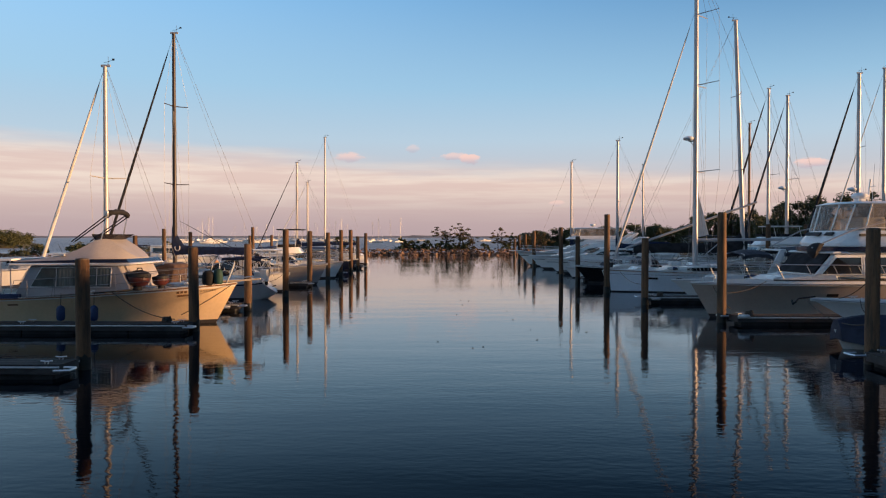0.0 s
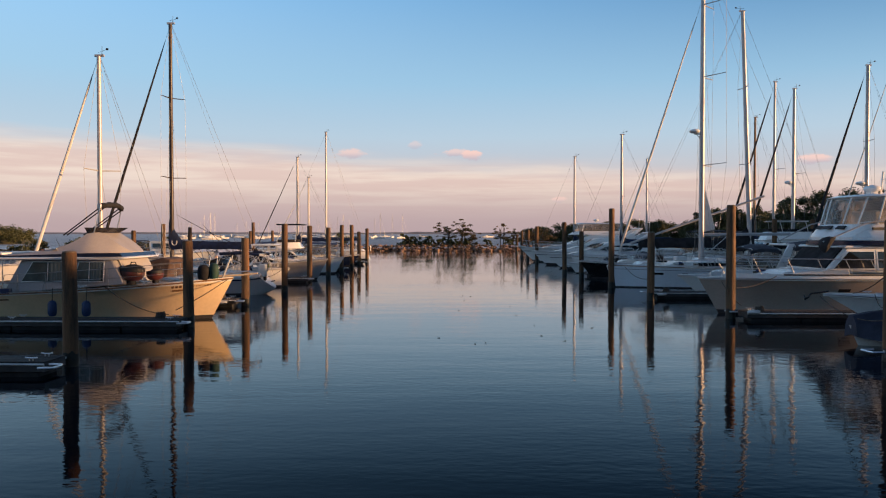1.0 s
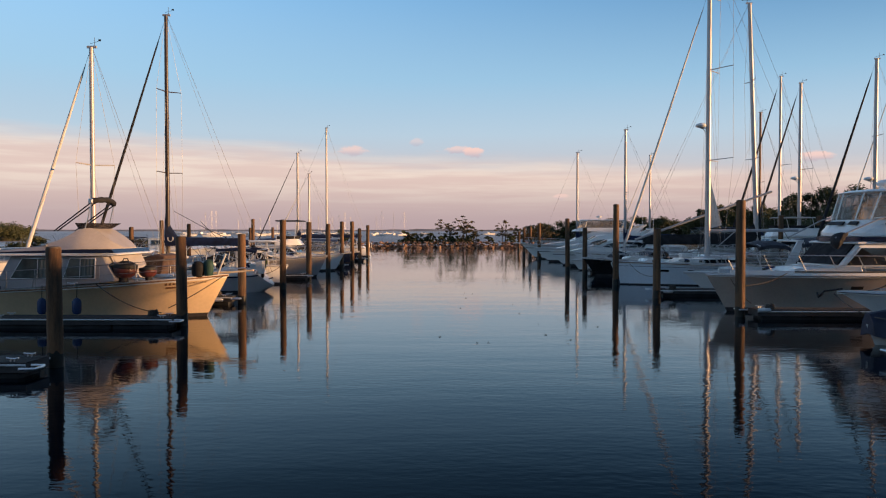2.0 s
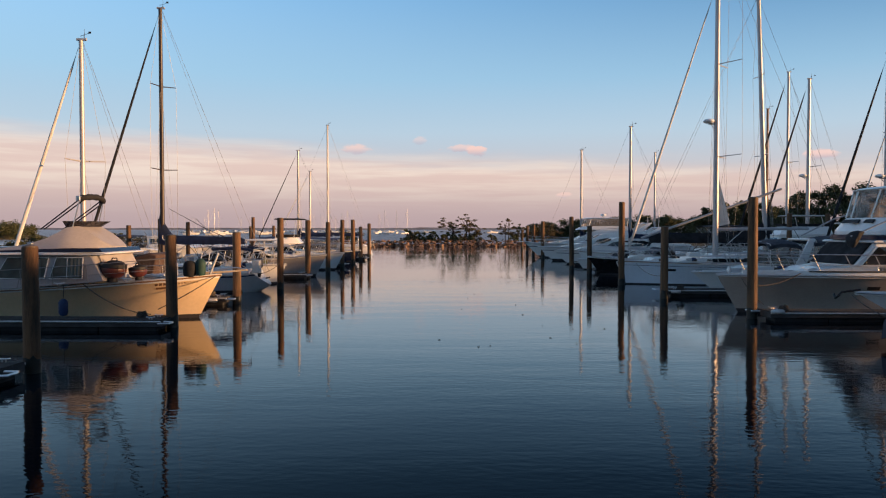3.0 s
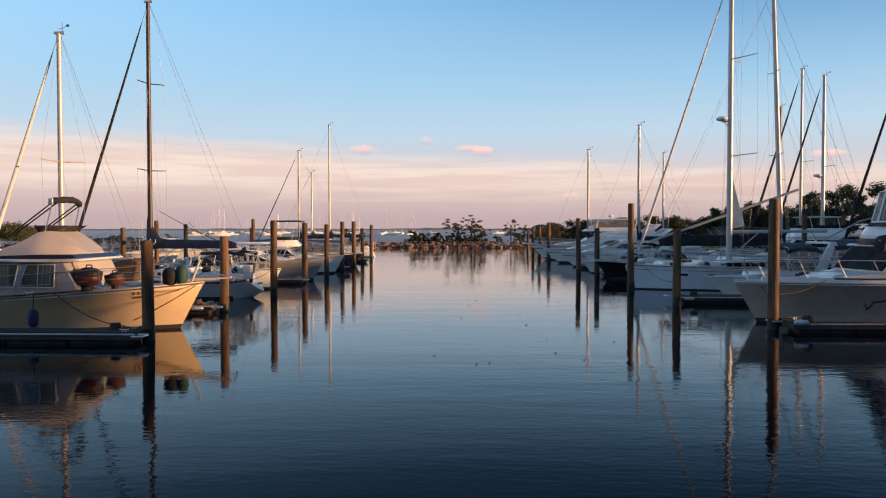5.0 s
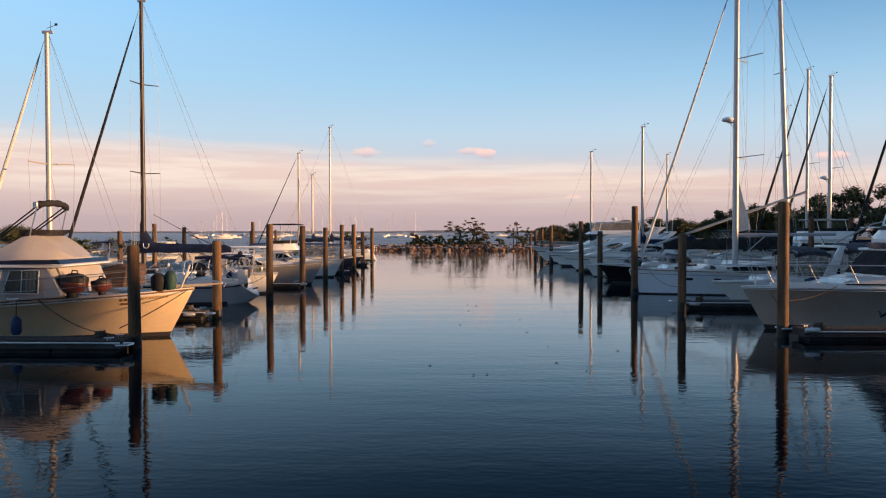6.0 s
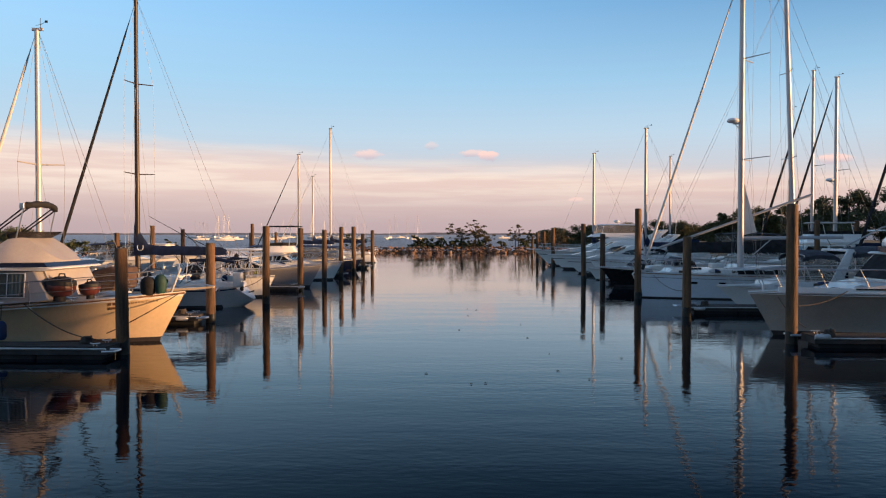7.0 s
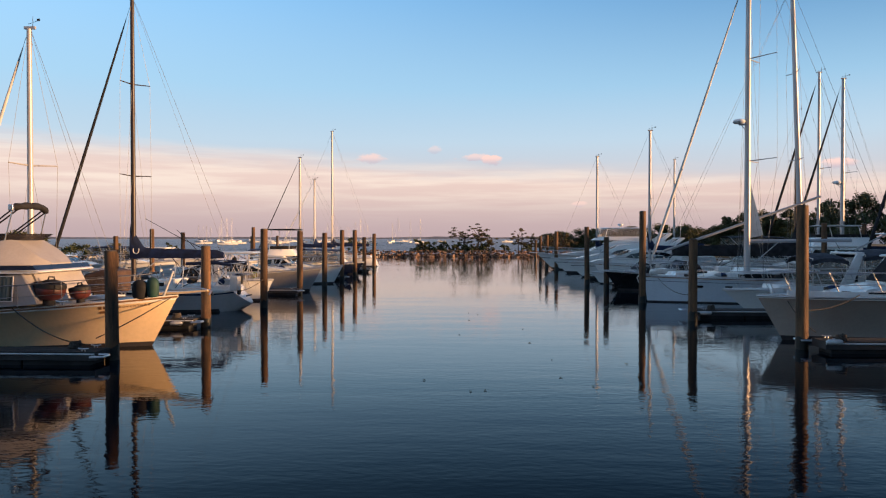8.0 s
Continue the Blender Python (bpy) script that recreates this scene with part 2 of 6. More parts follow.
def water_material():
    m = bpy.data.materials.new("harbour_water")
    m.use_nodes = True
    nd, ln = m.node_tree.nodes, m.node_tree.links
    nd.remove(nd["Principled BSDF"])
    out = nd["Material Output"]
    # the body of the water gives back a little deep blue; the surface mirrors the more the flatter one looks on it
    body = nd.new("ShaderNodeBsdfDiffuse")
    body.inputs["Color"].default_value = (0.0007, 0.003, 0.0068, 1)
    gloss = nd.new("ShaderNodeBsdfGlossy")
    gloss.inputs["Color"].default_value = (0.955, 0.98, 1.0, 1)
    fres = nd.new("ShaderNodeFresnel")
    fres.inputs["IOR"].default_value = 1.33
    curve = nd.new("ShaderNodeValToRGB")
    ln.new(fres.outputs[0], curve.inputs[0])
    el = curve.color_ramp.elements
    el[0].position, el[0].color = 0.05, (0.006, 0.006, 0.006, 1)
    el[1].position, el[1].color = 1.0, (1, 1, 1, 1)
    for pos, v in ((0.10, 0.021), (0.148, 0.047), (0.25, 0.185), (0.39, 0.41), (0.58, 0.64), (0.78, 0.82)):
        el.new(pos).color = (v, v, v, 1)
    both = nd.new("ShaderNodeMixShader")
    ln.new(body.outputs[0], both.inputs[1])
    ln.new(gloss.outputs[0], both.inputs[2])
    ln.new(both.outputs[0], out.inputs[0])
    tc = nd.new("ShaderNodeTexCoord")

    def layer(sx, sy, scale, detail, w):
        mp = nd.new("ShaderNodeMapping")
        mp.inputs["Scale"].default_value = (sx, sy, 1)
        mp.inputs["Rotation"].default_value = (0, 0, w)
        ln.new(tc.outputs["Object"], mp.inputs[0])
        n = nd.new("ShaderNodeTexNoise")
        n.inputs["Scale"].default_value, n.inputs["Detail"].default_value = scale, detail
        n.inputs["Roughness"].default_value = 0.4
        ln.new(mp.outputs[0], n.inputs["Vector"])
        return n.outputs["Fac"]

    def times(a, k):
        n = nd.new("ShaderNodeMath")
        n.operation = "MULTIPLY"
        ln.new(a, n.inputs[0])
        if isinstance(k, float):
            n.inputs[1].default_value = k
        else:
            ln.new(k, n.inputs[1])
        return n.outputs[0]

    def plus(a, c):
        n = nd.new("ShaderNodeMath")
        n.operation = "ADD"
        ln.new(a, n.inputs[0])
        ln.new(c, n.inputs[1])
        return n.outputs[0]

    calm = layer(0.05, 0.09, 1.0, 2, 0.2)
    rr = nd.new("ShaderNodeMapRange")
    ln.new(calm, rr.inputs[0])
    rr.inputs[1].default_value, rr.inputs[2].default_value, rr.inputs[3].default_value, rr.inputs[4].default_value = 0.35, 0.65, 0.35, 1.0
    h = plus(times(layer(0.55, 1.0, 8.5, 3, 0.05), 0.0098), times(layer(0.35, 1.0, 0.6, 2, -0.1), 0.045))
    h = plus(h, times(layer(0.5, 1.0, 2.3, 2, 0.12), 0.009))
    h = plus(h, times(layer(0.22, 1.0, 3.6, 2, 0.02), 0.009))
    h = times(h, rr.outputs[0])
    # rougher water outside the breakwater
    sp = nd.new("ShaderNodeSeparateXYZ")
    ln.new(tc.outputs["Object"], sp.inputs[0])
    ro = nd.new("ShaderNodeMapRange")
    ln.new(sp.outputs["Y"], ro.inputs[0])
    ro.inputs[1].default_value, ro.inputs[2].default_value, ro.inputs[3].default_value, ro.inputs[4].default_value = 135.0, 175.0, 1.0, 9.0
    h = times(h, ro.outputs[0])
    # the basin opens to the breeze towards the breakwater
    br = nd.new("ShaderNodeMapRange")
    ln.new(sp.outputs["Y"], br.inputs[0])
    br.inputs[1].default_value, br.inputs[2].default_value, br.inputs[3].default_value, br.inputs[4].default_value = 45.0, 120.0, 1.0, 1.4
    h = times(h, br.outputs[0])
    rg = nd.new("ShaderNodeMapRange")
    ln.new(sp.outputs["Y"], rg.inputs[0])
    rg.inputs[1].default_value, rg.inputs[2].default_value, rg.inputs[3].default_value, rg.inputs[4].default_value = 132.0, 150.0, 0.02, 0.42
    ln.new(rg.outputs[0], gloss.inputs["Roughness"])
    bp = nd.new("ShaderNodeBump")
    bp.inputs["Strength"].default_value, bp.inputs["Distance"].default_value = 1.0, WATER_BUMP
    ln.new(h, bp.inputs["Height"])
    chop = nd.new("ShaderNodeMapRange")
    ln.new(sp.outputs["Y"], chop.inputs[0])
    chop.inputs[1].default_value, chop.inputs[2].default_value, chop.inputs[3].default_value, chop.inputs[4].default_value = 130.0, 150.0, 1.0, 0.46
    ln.new(times(curve.outputs[0], chop.outputs[0]), both.inputs[0])
    for node in (gloss, fres):
        ln.new(bp.outputs[0], node.inputs["Normal"])
    return m


WATER_BUMP = 0.35
M["vinyl"] = clear_vinyl("clouded_vinyl", 0.08, 0.36)
M["smoked"] = clear_vinyl("smoked_acrylic", 0.45, 0.75, (0.07, 0.06, 0.055))
M["vinyl_clear"] = clear_vinyl("clear_vinyl", 0.04, 0.2)
M["water"] = water_material()


# ---- building helpers ----
class Shape:
    """Vertices and faces of one part."""

    def __init__(self):
        self.v, self.f = [], []

    def add(self, verts, faces):
        k = len(self.v)
        self.v += [tuple(p) for p in verts]
        self.f += [tuple(i + k for i in q) for q in faces]
        return self

    def box(self, x0, x1, y0, y1, z0, z1):
        return self.add([(x, y, z) for z in (z0, z1) for y in (y0, y1) for x in (x0, x1)],
                        [(0, 2, 3, 1), (4, 5, 7, 6), (0, 1, 5, 4), (2, 6, 7, 3), (0, 4, 6, 2), (1, 3, 7, 5)])

    def loft(self, rings, closed=True, caps=True):
        n, k = len(rings[0]), len(self.v)
        for r in rings:
            self.v += [tuple(p) for p in r]
        m = n if closed else n - 1
        for i in range(len(rings) - 1):
            for j in range(m):
                a, b = k + i * n + j, k + i * n + (j + 1) % n
                self.f.append((a, b, b + n, a + n))
        if caps:
            self.f.append(tuple(range(k + n - 1, k - 1, -1)))
            self.f.append(tuple(range(k + (len(rings) - 1) * n, k + len(rings) * n)))
        return self

    def tube(self, pts, r, n=6, r2=None, flat=1.0):
        pts = [Vector(p) for p in pts]
        r2 = r if r2 is None else r2
        rings, side = [], None
        for i, p in enumerate(pts):
            d = (pts[min(i + 1, len(pts) - 1)] - pts[max(i - 1, 0)]).normalized()
            if side is None:
                side = d.cross(Vector((0, 0, 1)) if abs(d.z) < 0.9 else Vector((1, 0, 0))).normalized()
            side = (side - d * side.dot(d)).normalized()
            other = d.cross(side)
            rad = r + (r2 - r) * i / max(1, len(pts) - 1)
            rings.append([p + side * (rad * math.cos(a)) + other * (rad * flat * math.sin(a)) for a in (2 * math.pi * j / n for j in range(n))])
        return self.loft(rings)

    def prism(self, poly, wide, x_of=None):
        """A side outline of (x, z), mirrored and joined across; wide(x, z) gives the half width."""
        k, n = len(self.v), len(poly)
        self.v += [(x, wide(x, z), z) for x, z in poly] + [(x, -wide(x, z), z) for x, z in poly]
        self.f += [tuple(range(k, k + n)), tuple(range(k + 2 * n - 1, k + n - 1, -1))]
        self.f += [(k + i, k + n + i, k + n + (i + 1) % n, k + (i + 1) % n) for i in range(n)]
        return self

    def panel(self, poly, wide, side, out=0.008, thick=0.025):
        """A plate with the outline (x, z) lying on one side of a prism."""
        k, n = len(self.v), len(poly)
        self.v += [(x, side * (wide(x, z) + out), z) for x, z in poly] + [(x, side * (wide(x, z) + out - thick), z) for x, z in poly]
        self.f += [tuple(range(k, k + n)), tuple(range(k + 2 * n - 1, k + n - 1, -1))]
        self.f += [(k + i, k + n + i, k + n + (i + 1) % n, k + (i + 1) % n) for i in range(n)]
        return self

    def ball(self, c, rx, ry, rz, n=12, m=7, top=1.0, low=-1.0):
        rings = []
        for i in range(m + 1):
            s = low + (top - low) * i / m
            a = math.asin(max(-1, min(1, s)))
            w = max(math.cos(a), 0.02)
            rings.append([(c[0] + rx * w * math.cos(t), c[1] + ry * w * math.sin(t), c[2] + rz * s) for t in (2 * math.pi * j / n for j in range(n))])
        return self.loft(rings)


def mesh_of(name, shape, mat, smooth=38.0, fix=True):
    me = bpy.data.meshes.new(name)
    me.from_pydata(shape.v, [], shape.f)
    if fix:
        bm = bmesh.new()
        bm.from_mesh(me)
        bmesh.ops.recalc_face_normals(bm, faces=bm.faces)
        bm.to_mesh(me)
        bm.free()
    me.materials.append(mat)
    if smooth:
        me.polygons.foreach_set("use_smooth", [True] * len(me.polygons))
        me.set_sharp_from_angle(angle=radians(smooth))
    me.update()
    return me


def part(name, shape, mat, parent, label="", smooth=38.0, bevel=0.0):
    ob = new(name, mesh_of(name, shape, mat, smooth))
    ob.parent = parent
    if bevel:
        b = ob.modifiers.new("worn_edges", "BEVEL")
        b.width, b.segments, b.limit_method, b.angle_limit = bevel, 2, "ANGLE", radians(40)
    if label:
        tagged(ob, label)
    return ob


def thing(name, m, label, category, group="", kind=""):
    ob = new(name)
    ob.matrix_basis = m
    ob.empty_display_size = 0.3
    return tagged(ob, label, category, group, kind)


def solid(name, shape, mat, m, label, category, group="", kind="", smooth=38.0, bevel=0.0):
    ob = part(name, shape, mat, None, "", smooth, bevel)
    ob.matrix_basis = m
    return tagged(ob, label, category, group, kind)


class Hull:
    """Lines of a boat: x from the stern to the bow, z from the waterline."""

    def __init__(self, L, beam, zs, zm, zb, rake, stern=0.85, full=2.3, wl=0.84, fine=1.7, flare=1.5, trake=0.0, counter=0.0):
        self.L, self.beam, self.zs, self.zm, self.zb, self.rake = L, beam, zs, zm, zb, rake
        self.stern, self.full, self.wl, self.fine, self.flare, self.trake = stern, full, wl, fine, flare, trake
        self.counter = counter

    def half(self, s):
        if s < 0.42:
            return self.beam / 2 * (self.stern + (1 - self.stern) * (1 - (1 - s / 0.42) ** 2))
        return self.beam / 2 * max(0.0, 1 - ((s - 0.42) / 0.58) ** self.full)

    def water(self, s):
        w = self.wl * (1 if s < 0.3 else max(0.0, 1 - ((s - 0.3) / 0.7) ** self.fine))
        return min(self.half(s), self.beam / 2 * w * (self.stern + (1 - self.stern) * min(1, s / 0.42)))

    def sheer(self, s):
        a = (self.zs + self.zb - 2 * self.zm) * 2
        return self.zs + (4 * self.zm - 3 * self.zs - self.zb) * s + a * s * s

    def run(self, s):
        """How far the underside has risen towards an overhanging stern, 0 to 1."""
        return max(0.0, (0.15 - s) / 0.15) if self.counter else 0.0

    def at(self, s, u, side=1, out=0.0):
        k = self.run(s)
        w, b = self.water(s) * (1 - 0.75 * k), self.half(s)
        low = self.counter * k ** 1.4
        x = self.L * s + self.rake * u * max(0.0, (s - 0.5) / 0.5) ** 2 - self.trake * u * max(0.0, (0.2 - s) / 0.2)
        return (x, side * (w + (b - w) * max(0.0, u) ** (self.flare - 0.5 * k) + out), low + (self.sheer(s) - low) * u)

    def s_of(self, x):
        return max(0.0, min(1.0, x / self.L))

    def steps(self, n=26, a=0.0, b=1.0):
        return [a + (b - a) * (1 - (1 - i / n) ** 1.6) for i in range(n + 1)]

    def body(self, n=26, m=7):
        sh = Shape()
        rings = []
        for s in self.steps(n):
            us = [1 - j / m for j in range(m + 1)]
            k = self.run(s)
            w = self.water(s) * (1 - 0.75 * k)
            x0 = self.at(s, 0)[0] if k else self.L * s
            lift = self.counter * k ** 1.4
            low = [(x0 - 0.15 * s * s, w * 0.9, lift - 0.18 * (1 - k) - 0.03), (x0 - 0.4 * s * s, 0.0, lift - 0.4 * (1 - k) - 0.05), (x0 - 0.15 * s * s, -w * 0.9, lift - 0.18 * (1 - k) - 0.03)]
            rings.append([self.at(s, u) for u in us] + low + [self.at(s, u, -1) for u in reversed(us)])
        sh.loft(rings, closed=False, caps=False)
        sh.f.append(tuple(range(len(rings[0]))))
        return sh

    def strip(self, u0, u1, out=0.006, a=0.0, b=1.0, n=26):
        sh = Shape()
        for side in (1, -1):
            rings = []
            for s in self.steps(n, a, b):
                rings.append([self.at(s, u0, side, 0.0), self.at(s, u0, side, out), self.at(s, u1, side, out), self.at(s, u1, side, 0.0)])
            sh.loft(rings, closed=False, caps=False)
        return sh

    def deck(self, drop=0.03, camber=0.06, a=0.0, b=1.0, n=26):
        sh = Shape()
        rings = []
        for s in self.steps(n, a, b):
            x, y, z = self.at(s, 0.985)
            rings.append([(x, y * k * 0.99, z - drop + camber * (1 - k * k)) for k in (1, 0.5, 0, -0.5, -1)] +
                         [(x, y * k * 0.99, z - drop - 0.06) for k in (-1, 0, 1)])
        return sh.loft(rings)

    def rail(self, height, a, b, inset=0.08, n=14, close=True, lift=0.0):
        """Points of a rail round the bow."""
        out = []
        ss = [a + (b - a) * i / n for i in range(n + 1)]
        for s in ss:
            x, y, z = self.at(s, 1)
            out.append((x - inset * (s > 0.9), max(0.0, y - inset), z + height + lift * (s - a) / (b - a)))
        return out + [(x, -y, z) for x, y, z in reversed(out)]


def hull_parts(root, h, hull_mat, boot=M["bottom"], rub=M["steel"], deck=M["deck"], boot_u=0.10, rub_r=0.035, body_label=""):
    part("hull", h.body(), hull_mat, root, body_label, smooth=50)
    part("boot_stripe", h.strip(-0.03, boot_u, 0.008, 0.13 if h.counter else 0.0), boot, root, "dark antifouling boot stripe")
    part("deck", h.deck(), deck, root)
    if rub:
        sh = Shape()
        for side in (1, -1):
            sh.tube([h.at(s, 0.96, side, 0.012) for s in h.steps(22)], rub_r, 6)
        part("rub_rail", sh, rub, root)
    sh = Shape()
    sh.tube([h.at(0, 0.99, 1), (h.at(0, 0.99)[0], 0, h.at(0, 0.99)[2] + 0.03), h.at(0, 0.99, -1)], 0.03, 6)
    part("transom_cap", sh, M["white"], root)


def rails(root, h, height=0.62, a=0.5, b=0.985, posts=7, r=0.016, mid=True, mat=None, lean=-0.03):
    mat = mat or M["steel"]
    top = h.rail(height, a, b, lift=0.05)
    x, y, z = h.at(a, 1)
    top = [(x - 0.15, y - 0.08, z)] + top + [(x - 0.15, -y + 0.08, z)]
    part("bow_rail", Shape().tube(top, r, 6), mat, root)
    if mid:
        part("lower_rail", Shape().tube(h.rail(height * 0.5, a, b), r * 0.6, 5), mat, root)
    for k in range(posts):
        s = a + (b - a) * (k + 0.5) / posts
        x, y, z = h.at(s, 1)
        t = (s - a) / (b - a) * 0.05
        for side in (1, -1):
            part("stanchion", Shape().tube([(x, side * max(0, y - 0.08), z - 0.02), (x + lean, side * max(0, y - 0.08 - (0.05 if lean > 0 else 0)), z + height + t)], r * 0.8, 5), mat, root)


def cleat_shape(x, y, z, s=1.0):
    sh = Shape()
    sh.tube([(x - 0.13 * s, y, z + 0.075 * s), (x - 0.05 * s, y, z + 0.06 * s), (x + 0.05 * s, y, z + 0.06 * s), (x + 0.13 * s, y, z + 0.075 * s)], 0.018 * s, 6)
    for dx in (-0.04, 0.04):
        sh.tube([(x + dx * s, y, z), (x + dx * s, y, z + 0.06 * s)], 0.016 * s, 6)
    return sh


def sag(a, b, drop, n=10):
    a, b = Vector(a), Vector(b)
    return [a.lerp(b, i / n) - Vector((0, 0, drop * 4 * (i / n) * (1 - i / n))) for i in range(n + 1)]


def boat_pose(x, y, heading):
    return pose(x, y, 0, 0, 0, heading)


# ---- water, shore and distance ----
def ground_sheet():
    sh = Shape()
    sh.add([(-4000, -300, 0), (4000, -300, 0), (4000, 4200, 0), (-4000, 4200, 0)], [(0, 1, 2, 3)])
    solid("water", sh, M["water"], pose(0, 0, 0), "calm dark blue harbour water mirroring the evening sky", "water", kind="structure", smooth=0)
    sh = Shape()
    sh.add([(-4000, -900, -2.5), (4000, -900, -2.5), (4000, 4300, -2.5), (-4000, 4300, -2.5)], [(0, 1, 2, 3)])
    solid("ground", sh, M["earth"], pose(0, 0, 0), "dark harbour bed under the water", "ground", kind="structure", smooth=0)


ground_sheet()


# ---- pilings and docks ----
def piling(x, y, top, r=0.165, lean=0.0, lean2=0.0, wear=0):
    rng = random.Random(int(x * 37 + y * 101))
    root = thing("piling", pose(x, y, 0, lean, lean2, rng.uniform(0, 360)), "weathered brown round timber mooring piling standing in the water", "piling", "mooring pilings")
    n, rings = 14, []
    bulge = [rng.uniform(0.96, 1.04) for _ in range(n)]
    for i in range(9):
        z = -1.2 + (top + 1.2) * i / 8
        k = (1.06 - 0.1 * i / 8) * rng.uniform(0.985, 1.015)
        rings.append([(r * k * bulge[j] * math.cos(2 * math.pi * j / n), r * k * bulge[j] * math.sin(2 * math.pi * j / n), z + (rng.uniform(-0.015, 0.015) if i == 8 else 0)) for j in range(n)])
    post = part("post", Shape().loft(rings), M["pile"], root, smooth=50)
    rings = [[(r * k * bulge[j] * math.cos(2 * math.pi * j / n), r * k * bulge[j] * math.sin(2 * math.pi * j / n), z) for j in range(n)] for k, z in ((0.93, top - 0.005), (0.9, top + 0.03), (0.5, top + 0.045))]
    rings2 = []
    for z, k in ((-0.5, 1.05), (0.12, 1.06), (0.26, 1.05), (0.34, 1.02)):
        rings2.append([(r * k * 1.02 * bulge[j] * math.cos(2 * math.pi * j / n), r * k * 1.02 * bulge[j] * math.sin(2 * math.pi * j / n), z + (rng.uniform(-0.07, 0.07) if z > 0.2 else 0)) for j in range(n)])
    part("algae_band", Shape().loft(rings2), M["algae"], post, "dark wet algae band at the waterline", smooth=50)
    part("end_grain", Shape().loft(rings), M["pile_top"], root, "cut grey end grain")
    return root


LEFT_PILES = [(-8.7, 17.2, 2.62), (-8.58, 24.28, 2.79), (-8.72, 31.2, 2.84), (-8.76, 38.4, 3.53), (-9.08, 46.4, 3.51), (-9.03, 52.9, 3.45), (-9.06, 59.2, 3.70), (-9.12, 65.4, 3.78), (-9.35, 72.0, 3.20), (-9.34, 78.2, 3.55)]
RIGHT_PILES = [(10.6, 18.2, 3.35), (10.05, 26.9, 4.04), (9.06, 33.9, 3.08), (8.9, 41.6, 4.42), (8.85, 51.0, 3.18), (8.35, 55.5, 3.87), (8.7, 77.5, 3.75), (8.4, 84.0, 3.45), (8.5, 93.0, 3.35), (9.5, 112.0, 2.8)]
for k, (x, y, top) in enumerate(LEFT_PILES + RIGHT_PILES):
    rng = random.Random(k)
    piling(x, y, top, 0.165 if y < 60 else 0.18, rng.uniform(-0.5, 0.5), rng.uniform(-0.5, 0.5))
# pilings of the slips behind
for x, y, top in [(-25.0, 57.0, 3.25), (-25.3, 63.5, 3.85), (-24.8, 68.5, 3.6), (-21.5, 78.0, 4.2), (-23.5, 84.0, 3.3), (-24.0, 96.0, 3.4),
                  (26.0, 48.0, 4.0), (23.8, 55.0, 4.1), (30.0, 62.0, 4.2)]:
    piling(x, y, top, 0.18)


def finger_dock(x_end, y0, length, side, width=0.84, top=0.325):
    """A floating finger; its outer end at x_end, running away from the fairway on that side (-1 left, 1 right)."""
    root = thing("finger_dock", pose(x_end, y0, 0, 0, 0, 0 if side > 0 else 180), "low grey plank finger dock floating on dark floats", "dock", "finger docks")
    w = width / 2
    sh = Shape().box(0.0, length, -w, -w + 0.05, top - 0.2, top - 0.02).box(0.0, length, w - 0.05, w, top - 0.2, top - 0.02).box(0, 0.05, -w + 0.05, w - 0.05, top - 0.2, top - 0.02)
    part("frame", sh, M["dock_side"], root)
    sh = Shape()
    for s in (-1, 1):
        sh.tube([(0, s * (w + 0.015), top - 0.045), (length, s * (w + 0.015), top - 0.045)], 0.028, 6)
    part("bumper_strip", sh, M["fender_white"], root, "pale rubbing strip", smooth=60)
    sh = Shape()
    k = 0.0
    while k < length:
        sh.box(k, min(length, k + 0.135), -w + 0.005, w - 0.005, top - 0.018, top + 0.012)
        k += 0.145
    tagged(part("planking", sh, M["plank"], root, "weathered grey planks", smooth=0), kind="stuff")
    k = 0.15
    while k < length - 1:
        part("float", Shape().box(k, k + 1.72, -w + 0.06, w - 0.06, -0.25, top - 0.2), M["float_black"], root, bevel=0.04)
        k += 1.75
    for k in (0.35, length * 0.4):
        for s in (-1, 1):
            part("cleat", cleat_shape(k, s * (w - 0.12), top + 0.01), M["steel"], root)
    # guide hoop round the piling at the outer end
    part("pile_hoop", Shape().tube([(-0.05, w - 0.1, top - 0.06), (-0.32, w - 0.1, top - 0.06), (-0.36, w + 0.02, top - 0.06), (-0.36, w + 0.3, top - 0.06), (-0.05, w + 0.34, top - 0.06)], 0.03, 6), M["steel"], root)
    return root


for y in (16.15, 23.65, 30.9, 45.7, 59.9, 72.5):
    finger_dock(-8.55 if y < 25 else -8.95, y + 0.12, 13.5, -1)
for y in (17.4, 26.3, 34.9, 52.4, 62.0, 74.0):
    finger_dock(10.3 if y < 30 else 9.4, y + 0.12, 13.5, 1)


def main_dock(x, y0, y1, width=2.2, top=0.45):
    root = thing("main_dock", pose(x, 0, 0), "long grey plank walkway joining the finger docks", "dock", "walkways")
    w = width / 2
    part("frame", Shape().box(-w, -w + 0.06, y0, y1, top - 0.25, top - 0.02).box(w - 0.06, w, y0, y1, top - 0.25, top - 0.02), M["dock_side"], root)
    sh = Shape()
    k = y0
    while k < y1:
        sh.box(-w + 0.005, w - 0.005, k, min(y1, k + 0.14), top - 0.02, top + 0.012)
        k += 0.15
    tagged(part("planking", sh, M["plank"], root, smooth=0), kind="stuff")
    k = y0
    while k < y1 - 2:
        part("float", Shape().box(-w + 0.1, w - 0.1, k, k + 2.4, -0.25, top - 0.25), M["float_black"], root)
        k += 5.2


main_dock(-23.6, 8.0, 84.0)
main_dock(24.9, 8.0, 84.0)


